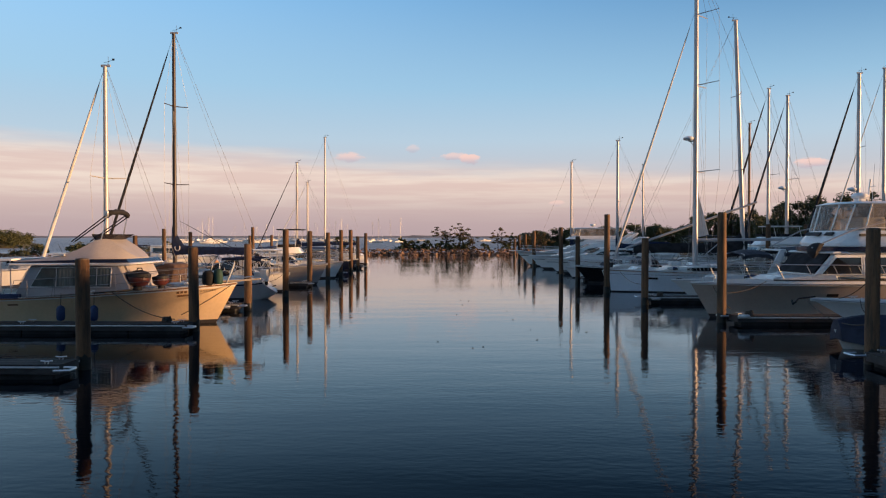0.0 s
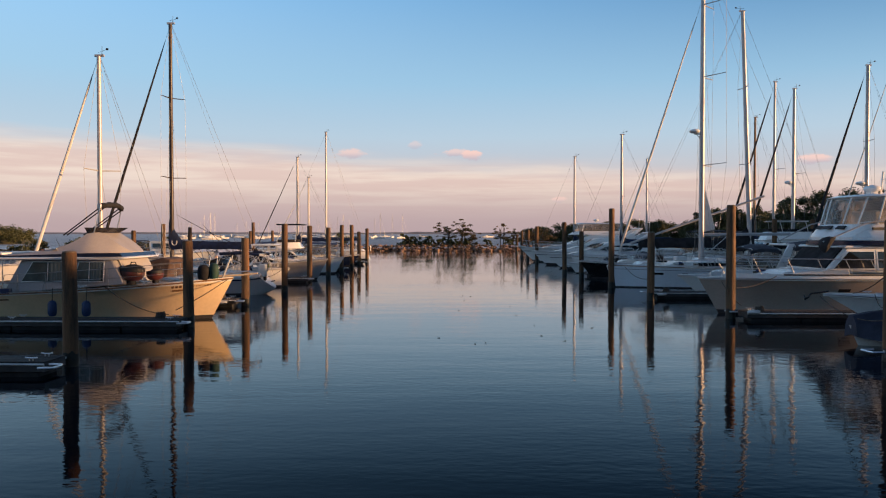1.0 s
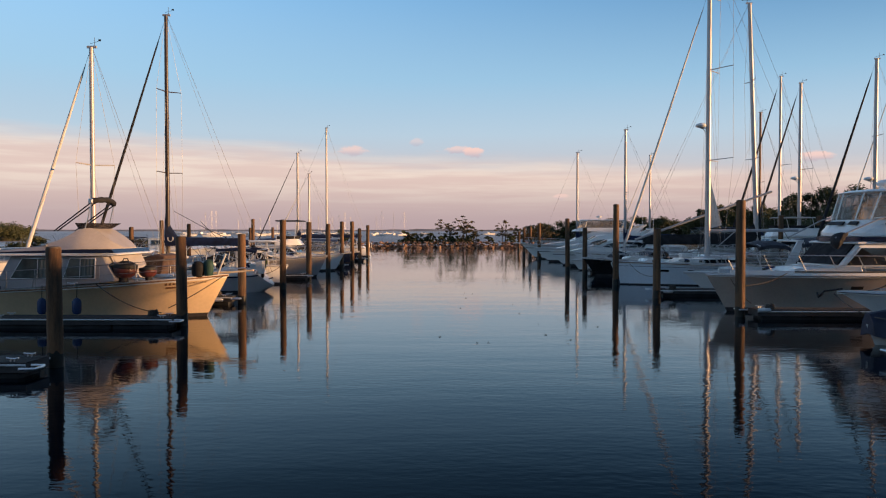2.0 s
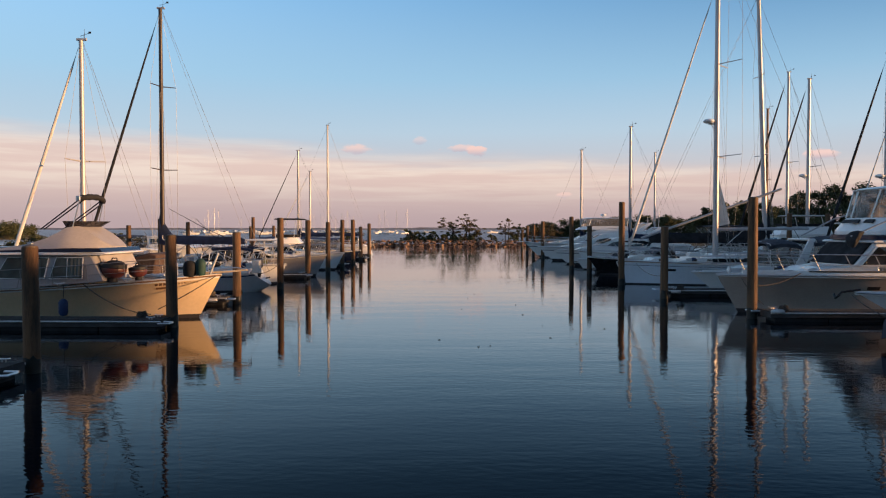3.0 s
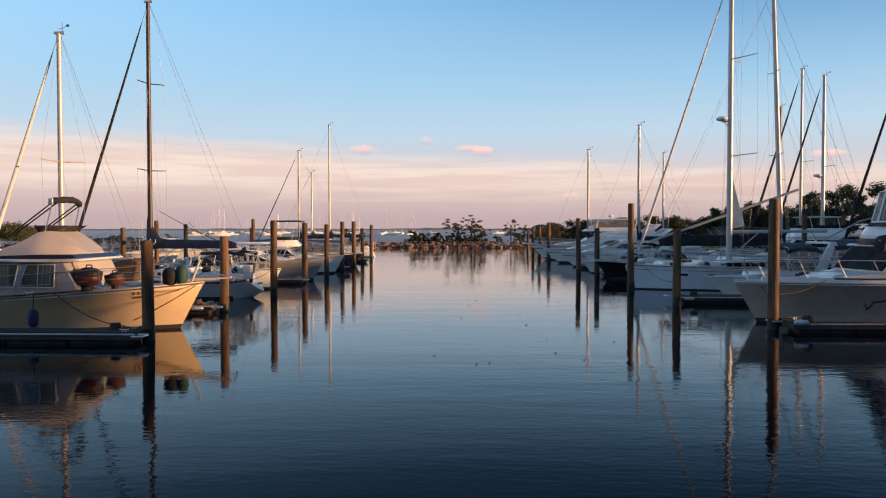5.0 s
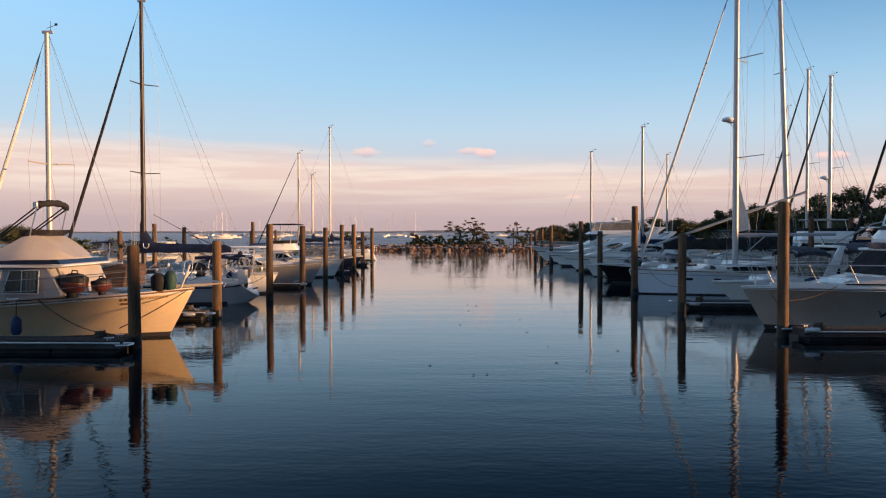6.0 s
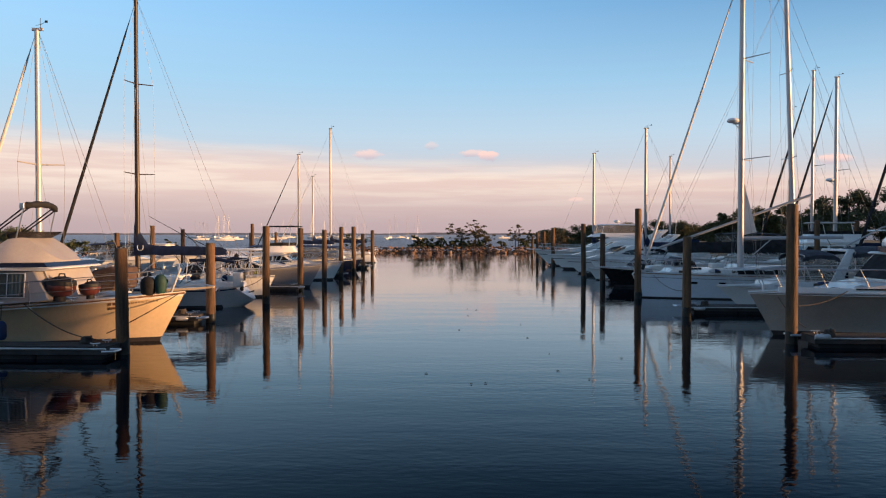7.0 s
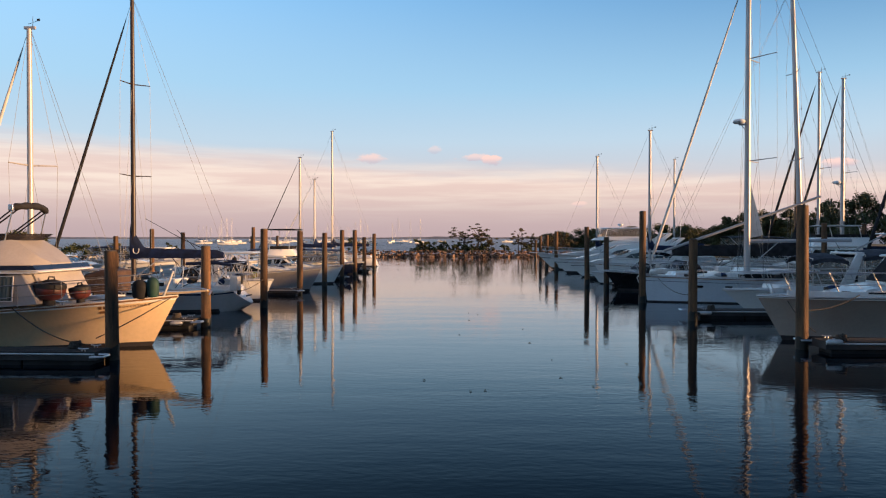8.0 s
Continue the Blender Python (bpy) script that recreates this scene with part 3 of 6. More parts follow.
# ---- boats ----
def window_row(root, polys, wide, mats=None, frame_mat=None, curtain=False, border=0.045):
    """Side windows with frames on both sides of a house."""
    for poly in polys:
        cx = sum(p[0] for p in poly) / len(poly)
        cz = sum(p[1] for p in poly) / len(poly)
        big = [(x + (border if x > cx else -border), z + (border if z > cz else -border)) for x, z in poly]
        for side in (1, -1):
            fr = part("window", Shape().panel(big, wide, side, 0.012, 0.03), frame_mat or M["white"], root)
            part("pane", Shape().panel(poly, wide, side, 0.018, 0.02), mats or M["glass"], fr, "tinted glass")
            if mats:
                part("glazing_bar", Shape().panel([(cx - 0.03, min(p[1] for p in poly)), (cx - 0.005, min(p[1] for p in poly)), (cx - 0.005, max(p[1] for p in poly)), (cx - 0.03, max(p[1] for p in poly))], wide, side, 0.026, 0.01), M["alu"], fr)
            if curtain:
                inner = [(cx + (x - cx) * 0.96 , cz + (z - cz) * 0.94) for x, z in poly]
                x0 = cx - 0.08
                x1 = sorted(p[0] for p in inner)[-2] - 0.02
                z0, z1 = min(p[1] for p in inner), max(p[1] for p in inner)
                folds, x = [], x0 + 0.12
                while x < x1:
                    folds.append(x)
                    x += 0.06
                sh = Shape()
                rows = [[(px, side * (wide(px, pz) + 0.021 + 0.008 * (j % 2)), pz) for j, px in enumerate(folds)] for pz in (z0, z1)]
                sh.loft(rows, closed=False, caps=False)
                part("curtain", sh, M["curtain"], fr, "pale folded curtain", smooth=0)


def lettering(text, size, m, parent, mat, name="lettering", width=None):
    cu = bpy.data.curves.new(name, "FONT")
    cu.body, cu.size, cu.extrude, cu.align_x = text, size, 0.002, "CENTER"
    tmp = new(name + "_curve", cu)
    dg = bpy.context.evaluated_depsgraph_get()
    me = bpy.data.meshes.new_from_object(tmp.evaluated_get(dg))
    bpy.data.objects.remove(tmp)
    me.materials.clear()
    me.materials.append(mat)
    ob = new(name, me)
    ob.parent = parent
    ob.matrix_basis = m
    return ob


def flybridge_trawler():
    """The cream and white flybridge cruiser berthed bow out."""
    root = thing("motor_cruiser", boat_pose(-19.7, 26.75, 0), "cream flybridge motor cruiser moored bow out, folded black bimini", "boat")
    h = Hull(11.05, 3.9, 0.98, 1.10, 1.50, 0.80, stern=0.9, full=3.3, wl=0.86, fine=1.7, flare=1.7)
    hull_parts(root, h, M["cream"], rub=M["teak"], rub_r=0.03, boot_u=0.085, body_label="cream gelcoat hull lit gold at the bow")
    part("bulwark", h.strip(0.90, 1.0, 0.012), M["white"], root, "white bulwark band")
    # bow pulpit
    sh = Shape()
    x, _, z = h.at(1, 1)
    sh.loft([[(x - 0.9, -0.28, z - 0.02), (x - 0.9, 0.28, z - 0.02), (x - 0.9, 0.28, z + 0.05), (x - 0.9, -0.28, z + 0.05)],
             [(x + 0.3, -0.16, z + 0.04), (x + 0.3, 0.16, z + 0.04), (x + 0.3, 0.16, z + 0.1), (x + 0.3, -0.16, z + 0.1)],
             [(x + 0.88, -0.10, z + 0.10), (x + 0.88, 0.10, z + 0.10), (x + 0.88, 0.10, z + 0.15), (x + 0.88, -0.10, z + 0.15)]])
    part("bow_pulpit", sh, M["cream"], root, "long pale bow pulpit")
    part("anchor", Shape().tube([(x + 0.95, 0, z + 0.12), (x + 0.5, 0, z + 0.2), (x - 0.2, 0, z + 0.12)], 0.025, 6).tube([(x + 0.95, -0.16, z + 0.0), (x + 0.98, 0, z + 0.1), (x + 0.95, 0.16, z + 0.0)], 0.025, 6), M["steel"], root)
    # deckhouse
    wide = lambda x, z: 1.60 - 0.10 * max(0, z - 1.1) - 0.3 * max(0, (x - 8.0) / 0.7) ** 2
    prof = [(4.4, 1.0), (8.2, 1.3), (8.5, 1.32), (8.42, 1.56), (8.1, 2.17), (5.0, 2.17)]
    part("deckhouse", Shape().prism(prof, wide), M["house_white"], root, bevel=0.04)
    window_row(root, [[(5.05, 1.43), (6.62, 1.43), (6.74, 2.08), (5.42, 2.08)], [(6.82, 1.43), (7.85, 1.43), (7.85, 2.08), (7.02, 2.08)]], wide, mats=M["grey_glass"], curtain=True, border=0.022)
    # canvas cover over the front windows
    sh = Shape().add([(8.46, -1.15, 1.62), (8.46, 1.15, 1.62), (8.19, 1.1, 2.14), (8.19, -1.1, 2.14), (8.41, -1.15, 1.61), (8.41, 1.15, 1.61), (8.14, 1.1, 2.13), (8.14, -1.1, 2.13)],
                     [(0, 1, 2, 3), (7, 6, 5, 4), (0, 4, 5, 1), (1, 5, 6, 2), (2, 6, 7, 3), (3, 7, 4, 0)])
    part("windscreen_cover", sh, M["house_white"], root, "pale canvas windscreen cover")
    # roof with brow and fascia
    rw = lambda x, z: 1.70 - 0.5 * max(0, (x - 7.4) / 1.5) ** 2
    part("roof", Shape().prism([(4.35, 2.17), (7.3, 2.17), (8.0, 2.17), (8.45, 2.17), (8.58, 2.21), (8.5, 2.26), (8.0, 2.26), (7.3, 2.26), (4.35, 2.26)], rw), M["white"], root, bevel=0.025)
    part("fascia_stripe", Shape().prism([(4.3, 2.262), (7.3, 2.262), (8.0, 2.262), (8.45, 2.262), (8.36, 2.39), (7.9, 2.39), (7.3, 2.39), (4.5, 2.30)], lambda x, z: rw(x, z) - 0.06), M["navy"], root, "navy band under the flybridge")
    # flybridge coaming: a low sweep from aft, up to the short top, and down the raked front
    high = [(6.95, 0.80), (7.2, 0.74), (7.38, 0.58), (7.42, 0.28)]
    ring = lambda pts, z: [(x, y, z) for x, y in pts] + [(x, -y, z) for x, y in reversed(pts)]
    rings = []
    for x, foot, top, half in ((4.45, 2.30, 2.33, 1.60), (5.0, 2.315, 2.37, 1.60), (5.6, 2.335, 2.44, 1.60), (6.1, 2.35, 2.55, 1.59), (6.5, 2.36, 2.70, 1.58), (6.78, 2.37, 2.88, 1.57), (6.95, 2.375, 3.04, 1.56), (7.08, 2.38, 3.08, 1.55),
                               (7.3, 2.39, 3.10, 1.46), (7.42, 2.39, 3.08, 1.38), (7.78, 2.39, 2.84, 1.20), (8.1, 2.39, 2.61, 0.92), (8.36, 2.39, 2.43, 0.52)):
        inset = (top - foot) * 1.03
        rings.append([(x, half, foot), (x, half - inset * 0.55, foot + (top - foot) * 0.5), (x, max(0.25, half - inset), top), (x, -max(0.25, half - inset), top), (x, -(half - inset * 0.55), foot + (top - foot) * 0.5), (x, -half, foot)])
    part("flybridge", Shape().loft(rings), M["house_white"], root, "white flybridge coaming sweeping down aft", smooth=18)
    part("side_light", Shape().box(6.05, 6.22, -1.52, -1.40, 2.50, 2.57), M["steel"], root, "small chromed side light", bevel=0.015)
    scr = [(6.85, 0.86), (7.25, 0.83), (7.78, 0.58), (7.6, 0.27)]
    sh = Shape()
    pts_a, pts_b = ring(high, 3.06), ring(scr, 3.27)
    sh.loft([pts_a, pts_b, [(x * 0.995 + 0.03, y * 0.985, z) for x, y, z in pts_b], [(x * 0.995 + 0.03, y * 0.985, z) for x, y, z in pts_a]], caps=False)
    part("venturi_screen", sh, M["smoked"], root, "smoked dark wind deflector")
    # folded bimini leaning on its bows
    for y, dx, dz in ((-0.72, 0, 0), (-0.72, 0.12, -0.04), (0.66, 0, -0.04), (0.66, 0.12, -0.08)):
        part("bimini_pole", Shape().tube([(6.05 + dx, y, 3.0), (7.37 + dx, y * 0.97, 4.0 + dz)], 0.022, 6), M["black"], root)
    part("bimini_pole", Shape().tube([(7.2, -0.85, 3.08), (7.4, -0.8, 3.95)], 0.018, 6), M["steel"], root)
    part("bimini_pole", Shape().tube([(7.2, 0.8, 3.08), (7.4, 0.78, 3.9)], 0.018, 6), M["steel"], root)
    rings = []
    for k in range(13):
        u = k / 12
        y = -0.83 + 1.64 * u
        z = 4.02 + 0.07 * math.sin(u * 3.0) - 0.26 * max(0, u - 0.75) * 4 * (u - 0.6)
        w = 0.105 + 0.014 * math.sin(k * 1.9) - (0.05 if k in (0, 12) else 0)
        rings.append([(7.43 + 0.05 * math.sin(u * 3) + w * math.cos(a), y, z + w * 0.95 * math.sin(a)) for a in (j * math.pi / 5 for j in range(10))])
    part("bimini_canvas", Shape().loft(rings), M["canvas_black"], root, "black rolled bimini canvas", smooth=60)
    part("bimini_clamp", Shape().box(7.34, 7.48, -0.92, -0.83, 3.92, 4.10), M["steel"], root, bevel=0.02)
    # deck gear
    rails(root, h, 0.60, 0.42, 0.93, 6, 0.013, mat=M["rail_grey"])
    for s in (1, -1):
        part("grab_rail", Shape().tube([(x, s * y, z) for x, y, z in [(4.2, 1.83, 1.1), (4.3, 1.83, 1.38), (5.6, 1.86, 1.42), (6.9, 1.86, 1.48), (7.9, 1.85, 1.52)]], 0.014, 6), M["rail_grey"], root)
        for x in (5.0, 5.9, 6.8):
            part("stanchion", Shape().tube([(x, s * 1.85, 1.05), (x + 0.1, s * 1.85, 1.44)], 0.013, 5), M["rail_grey"], root)
        for x in (7.2, 9.35):
            part("cleat", cleat_shape(x, s * 1.72, h.sheer(h.s_of(x)) + 0.0, 1.3), M["steel"], root)
    # oblong hull ports that follow the flare
    for xa, xb in ((9.62, 9.95), (4.4, 4.75)):
        for side in (1, -1):
            sa, sb = h.s_of(xa), h.s_of(xb)
            pl = [h.at(sa, 0.74, side, 0.006), h.at(sb, 0.74, side, 0.006), h.at(sb, 0.79, side, 0.006), h.at(sa, 0.79, side, 0.006)]
            pl2 = [h.at(sa, 0.74, side, 0.028), h.at(sb, 0.74, side, 0.028), h.at(sb, 0.79, side, 0.028), h.at(sa, 0.79, side, 0.028)]
            part("hull_port", Shape().loft([pl, pl2]), M["teak"], root, "brown framed hull port")
    # name on the bow
    mat = M["teak"]
    for k, ch in enumerate("ADVENTURE"):
        s = 0.907 + 0.0063 * k
        p = Vector(h.at(s, 0.83, -1, 0.008))
        q = Vector(h.at(s, 0.90, -1, 0.008))
        f = Vector(h.at(min(1, s + 0.01), 0.83, -1, 0.008))
        ex, ez = (f - p).normalized(), (q - p).normalized()
        ey = ez.cross(ex).normalized()
        rot = Matrix((ex, ez, ex.cross(ez))).transposed().to_4x4()
        lettering(ch, 0.105, Matrix.Translation(p) @ rot, root, mat, "letter")
    for s in (0.868, 0.877, 0.886):
        s2 = s + 0.006
        part("letter_bar", Shape().loft([[h.at(s, 0.83, -1, 0.004), h.at(s2, 0.83, -1, 0.004), h.at(s2, 0.89, -1, 0.004), h.at(s, 0.89, -1, 0.004)], [h.at(s, 0.83, -1, 0.012), h.at(s2, 0.83, -1, 0.012), h.at(s2, 0.89, -1, 0.012), h.at(s, 0.89, -1, 0.012)]]), mat, root)
    part("hatch", Shape().box(9.3, 9.9, -0.35, 0.35, 1.38, 1.47), M["white"], root, bevel=0.02)
    part("windlass", Shape().box(10.55, 10.85, -0.12, 0.12, 1.44, 1.62).ball((10.7, 0, 1.66), 0.1, 0.1, 0.08), M["steel"], root)
    part("cockpit_side", Shape().box(0.1, 4.3, -1.7, -1.6, 0.95, 1.12).box(0.1, 4.3, 1.6, 1.7, 0.95, 1.12), M["white"], root, bevel=0.02)
    part("boarding_step", Shape().box(4.05, 4.85, -1.96, -1.78, 1.02, 1.2), M["canvas_blue"], root, "blue canvas step cover", bevel=0.02)
    # aft deck awning frame
    for s in (1, -1):
        for x in (0.6, 2.4, 4.0):
            part("awning_post", Shape().tube([(x, s * 1.6, 1.05), (x, s * 1.55, 2.3)], 0.02, 6), M["steel"], root)
    part("awning", Shape().prism([(0.4, 2.28), (4.4, 2.34), (4.4, 2.40), (0.4, 2.33)], lambda x, z: 1.62), M["white"], root)
    return root


def loose_gear():
    # kettle barbecues, fender bags and fenders on the cruiser
    def kettle(x, y, z, r, tilt):
        root = thing("deck_tub", pose(x, y, z, 0, tilt, 0), "red-brown round tub with a black rim on the foredeck", "tub", "tubs on the foredeck")
        part("bowl", Shape().ball((0, 0, r * 0.95), r, r, r * 0.75, 18, 9, 0.72), M["red_brown"], root)
        rings = [[(q * math.cos(t), q * math.sin(t), z) for t in (i * math.pi / 10 for i in range(20))] for q, z in ((r * 0.98, r * 1.1), (r * 1.03, r * 1.14), (r * 1.0, r * 1.42), (r * 0.9, r * 1.46), (r * 0.86, r * 1.3))]
        part("rim", Shape().loft(rings), M["black"], root, "deep black rim")
        part("cover", Shape().ball((0.06, 0, r * 1.3), r * 0.8, r * 0.8, r * 0.42, 14, 5, 1.0, 0.0), M["canvas_black"], root, "crumpled black cover")
        part("stand", Shape().tube([(0, 0, -0.02), (0, 0, r * 0.3)], r * 0.42, 14, r * 0.36), M["canvas_black"], root, "short dark stand")
        part("handle", Shape().tube([(-r * 0.2, 0, r * 1.6), (-r * 0.15, 0, r * 1.85), (r * 0.2, 0, r * 1.88), (r * 0.3, 0, r * 1.6)], 0.022, 6), M["black"], root)
        return root

    kettle(-11.12, 25.7, 1.30, 0.41, 6)
    kettle(-10.42, 26.1, 1.33, 0.29, -4)
    bag = Shape()
    rings = []
    for z, r in ((0, 0.13), (0.05, 0.16), (0.3, 0.18), (0.46, 0.16), (0.54, 0.09), (0.56, 0.03)):
        rings.append([(r * math.cos(a), r * math.sin(a), z) for a in (i * math.pi / 8 for i in range(16))])
    bag.loft(rings)
    solid("deck_bag", bag, M["canvas_green"], pose(-8.42, 26.3, 1.46), "dark green upright canvas bag on the bow deck", "bag")
    ob = solid("deck_bag", bag, M["canvas_black"], pose(-8.78, 26.25, 1.43, 6, 5, 0), "black slumped canvas bag on the bow deck", "bag")
    ob.scale = (1.25, 1.1, 0.95)
    for x in (-13.35, -12.2):
        root = thing("fender", pose(x, 24.72, 0.28), "blue inflatable fender hanging on the cream hull", "fender", "blue fenders")
        rings = [[(r * math.cos(a), r * math.sin(a), z) for a in (i * math.pi / 7 for i in range(14))] for z, r in ((0, 0.03), (0.02, 0.10), (0.1, 0.14), (0.42, 0.14), (0.5, 0.1), (0.54, 0.03))]
        part("body", Shape().loft(rings), M["fender_blue"], root)
        part("lanyard", Shape().tube([(0, 0, 0.53), (0, 0.03, 0.95)], 0.012, 5), M["rope"], root)
    solid("boat_hook", Shape().tube([(-7.82, 26.3, 2.2), (-8.12, 26.35, 1.5)], 0.035, 8), M["fender_white"], pose(0, 0, 0), "white pole lashed upright to the bow rail", "pole")
    # mooring lines
    lines = [((-11.65, 24.9, 1.26), (-9.15, 24.05, 0.42), 0.2), ((-8.0, 26.55, 1.42), (-9.0, 24.25, 0.55), 0.05), ((10.2, 28.2, 1.25), (10.35, 26.7, 0.5), 0.1), ((11.6, 23.6, 1.1), (10.7, 18.3, 1.0), 0.3)]
    for a, b, d in lines:
        solid("mooring_line", Shape().tube(sag(a, b, d), 0.016, 5), M["rope"], pose(0, 0, 0), "dark mooring rope from a boat to the dock", "rope", "mooring lines")


def sailboat(x, y, heading, L, beam, mast_x, mast_top, hull_mat, mast_mat, cover_mat, boom_len, zs, zm, zb, rake=0.6, trake=-0.5, mast_r=0.12, boom_z=2.3, spreaders=(0.5,), radar=None,
             furl=None, furl_r=0.05, stay_x=None, lean=0.0, dodger=None, dodger_x=None, stripe=None, stay_top=0.97, cover_high=0.3, label="white sailing boat moored in its slip", stern_rail=True, backstay=True, wide_sp=0.75, sweep=0.12, stern=0.62, boot_u=0.12, counter=0.0, twist=0.0):
    root = thing("sailing_boat", boat_pose(x, y, heading), label, "boat", "sailing boats")
    h = Hull(L, beam, zs, zm, zb, rake, stern=stern, full=1.9, wl=0.82, fine=1.5, flare=1.1, trake=trake, counter=counter)
    hull_parts(root, h, hull_mat, rub=M["teak"] if stripe is None else M["white"], rub_r=0.022, boot_u=boot_u)
    if stripe:
        part("sheer_stripe", h.strip(0.80, 0.88, 0.006), stripe, root, "dark stripe below the sheer")
    # coachroof
    w = beam * 0.3
    zc = zm - 0.02
    cw = lambda px, pz: w * (1 - 0.35 * max(0, (px - mast_x * 0.8) / (L * 0.3)) ** 2) - 0.15 * (pz - zc)
    prof = [(L * 0.34, zc), (L * 0.80, zc + (zb - zm) * 0.4), (L * 0.74, zc + 0.26), (L * 0.36, zc + 0.46)]
    part("coachroof", Shape().prism(prof, cw), M["white"], root, bevel=0.05)
    window_row(root, [[(L * 0.40, zc + 0.16), (L * 0.52, zc + 0.15), (L * 0.52, zc + 0.28), (L * 0.40, zc + 0.32)], [(L * 0.55, zc + 0.15), (L * 0.66, zc + 0.14), (L * 0.65, zc + 0.24), (L * 0.55, zc + 0.27)]], cw, border=0.02)
    part("cockpit_coaming", Shape().prism([(L * 0.06, zs - 0.05), (L * 0.36, zm - 0.05), (L * 0.35, zm + 0.24), (L * 0.08, zs + 0.2)], lambda px, pz: beam * 0.27), M["white"], root, bevel=0.04)
    part("steering_wheel", Shape().tube([(L * 0.15, 0.45 * math.cos(a), zs + 0.75 + 0.45 * math.sin(a)) for a in (i * math.pi / 12 for i in range(25))], 0.02, 5).tube([(L * 0.15 + 0.1, 0, zs), (L * 0.15 + 0.1, 0, zs + 0.8)], 0.07, 6), M["steel"], root)
    if dodger:
        a, b = (dodger_x, dodger_x + 0.85) if dodger_x else (L * 0.30, L * 0.42)
        sh = Shape().prism([(a, zc + 0.35), (b + 0.25, zc + 0.42), (b - 0.05, zc + 1.02), (a + 0.2, zc + 1.15), (a - 0.1, zc + 1.08)], lambda px, pz: beam * 0.33 - 0.15 * (pz - zc - 0.4))
        part("spray_hood", sh, dodger, root, bevel=0.06)
        for side in (1, -1):
            part("spray_hood_window", Shape().panel([(a + 0.15, zc + 0.52), (b + 0.02, zc + 0.55), (b - 0.1, zc + 0.92), (a + 0.2, zc + 0.98)], lambda px, pz: beam * 0.33 - 0.15 * (pz - zc - 0.4), side, 0.01, 0.02), M["vinyl_clear"], root)
    # mast, leaning by so many degrees towards the stern
    off = lambda z: -math.tan(radians(lean)) * z
    seg = 6
    pts = [(mast_x + off(z), 0, z) for z in (zm + (mast_top - zm) * i / seg for i in range(seg + 1))]
    mast = part("mast", Shape().tube(pts, mast_r * 1.1, 10, mast_r * 0.8), mast_mat, root, smooth=60)
    part("masthead", Shape().box(mast_x + off(mast_top) - 0.22, mast_x + off(mast_top) + 0.16, -0.04, 0.04, mast_top - 0.02, mast_top + 0.07), M["alu"], mast)
    part("antenna", Shape().tube([(mast_x + off(mast_top) - 0.15, 0.03, mast_top), (mast_x + off(mast_top) - 0.15, 0.03, mast_top + 0.4)], 0.008, 4), M["black"], mast)
    vx = mast_x + off(mast_top)
    part("wind_vane", Shape().tube([(vx - 0.1, 0, mast_top), (vx - 0.14, 0, mast_top + 0.2), (vx - 0.42, 0.1, mast_top + 0.26)], 0.009, 4).tube([(vx - 0.14, 0, mast_top + 0.2), (vx + 0.06, -0.05, mast_top + 0.17)], 0.008, 4).box(vx - 0.44, vx - 0.34, 0.09, 0.1, mast_top + 0.22, mast_top + 0.30), M["black"], mast)
    sy = beam * 0.46
    last = {}
    for side in (1, -1):
        chain = (mast_x - 0.15, side * sy, h.sheer(mast_x / L) + 0.0)
        prev = chain
        for fr in spreaders:
            z = zm + (mast_top - zm) * fr
            tip = (mast_x + off(z) - sweep + side * twist, side * wide_sp * (1.1 - 0.35 * fr), z + 0.05)
            part("spreader", Shape().tube([(mast_x + off(z), 0, z), tip], 0.03, 6, 0.02), mast_mat, mast)
            part("shroud", Shape().tube([prev, tip], 0.007, 4), M["wire"], root)
            part("shroud", Shape().tube([chain, (mast_x + off(z), side * 0.05, z)], 0.006, 4), M["wire"], root)
            prev = tip
        part("shroud", Shape().tube([prev, (mast_x + off(mast_top * 0.99), side * 0.04, mast_top - 0.1)], 0.007, 4), M["wire"], root)
    zt = zm + (mast_top - zm) * stay_top
    bow = Vector((stay_x if stay_x else h.at(1, 1)[0] - 0.12, 0, zb + 0.05))
    head = Vector((mast_x + off(zt) + mast_r, 0, zt))
    part("forestay", Shape().tube([bow, head], 0.008, 5), M["wire"], root)
    if furl:
        d = head - bow
        fpts = [bow + d * k for k in (0.03, 0.08, 0.3, 0.6, 0.9, 0.96)]
        sh = Shape()
        for p, q, ra, rb in zip(fpts, fpts[1:], (0.02, furl_r, furl_r, furl_r * 0.8, furl_r * 0.5), (furl_r, furl_r, furl_r * 0.8, furl_r * 0.5, 0.012)):
            sh.tube([p, q], ra, 8, rb)
        part("furled_jib", sh, furl, root, "furled headsail on the forestay")
        part("furling_drum", Shape().tube([bow + d * 0.004, bow + d * 0.02], 0.09, 8), M["black"], root)
    if backstay:
        part("backstay", Shape().tube([(0.05, 0, zs), (mast_x + off(mast_top) - 0.05, 0, mast_top)], 0.007, 4), M["wire"], root)
        part("topping_lift", Shape().tube([(mast_x - boom_len, 0, boom_z + 0.1), (mast_x + off(mast_top) - 0.05, 0, mast_top - 0.05)], 0.005, 4), M["wire"], root)
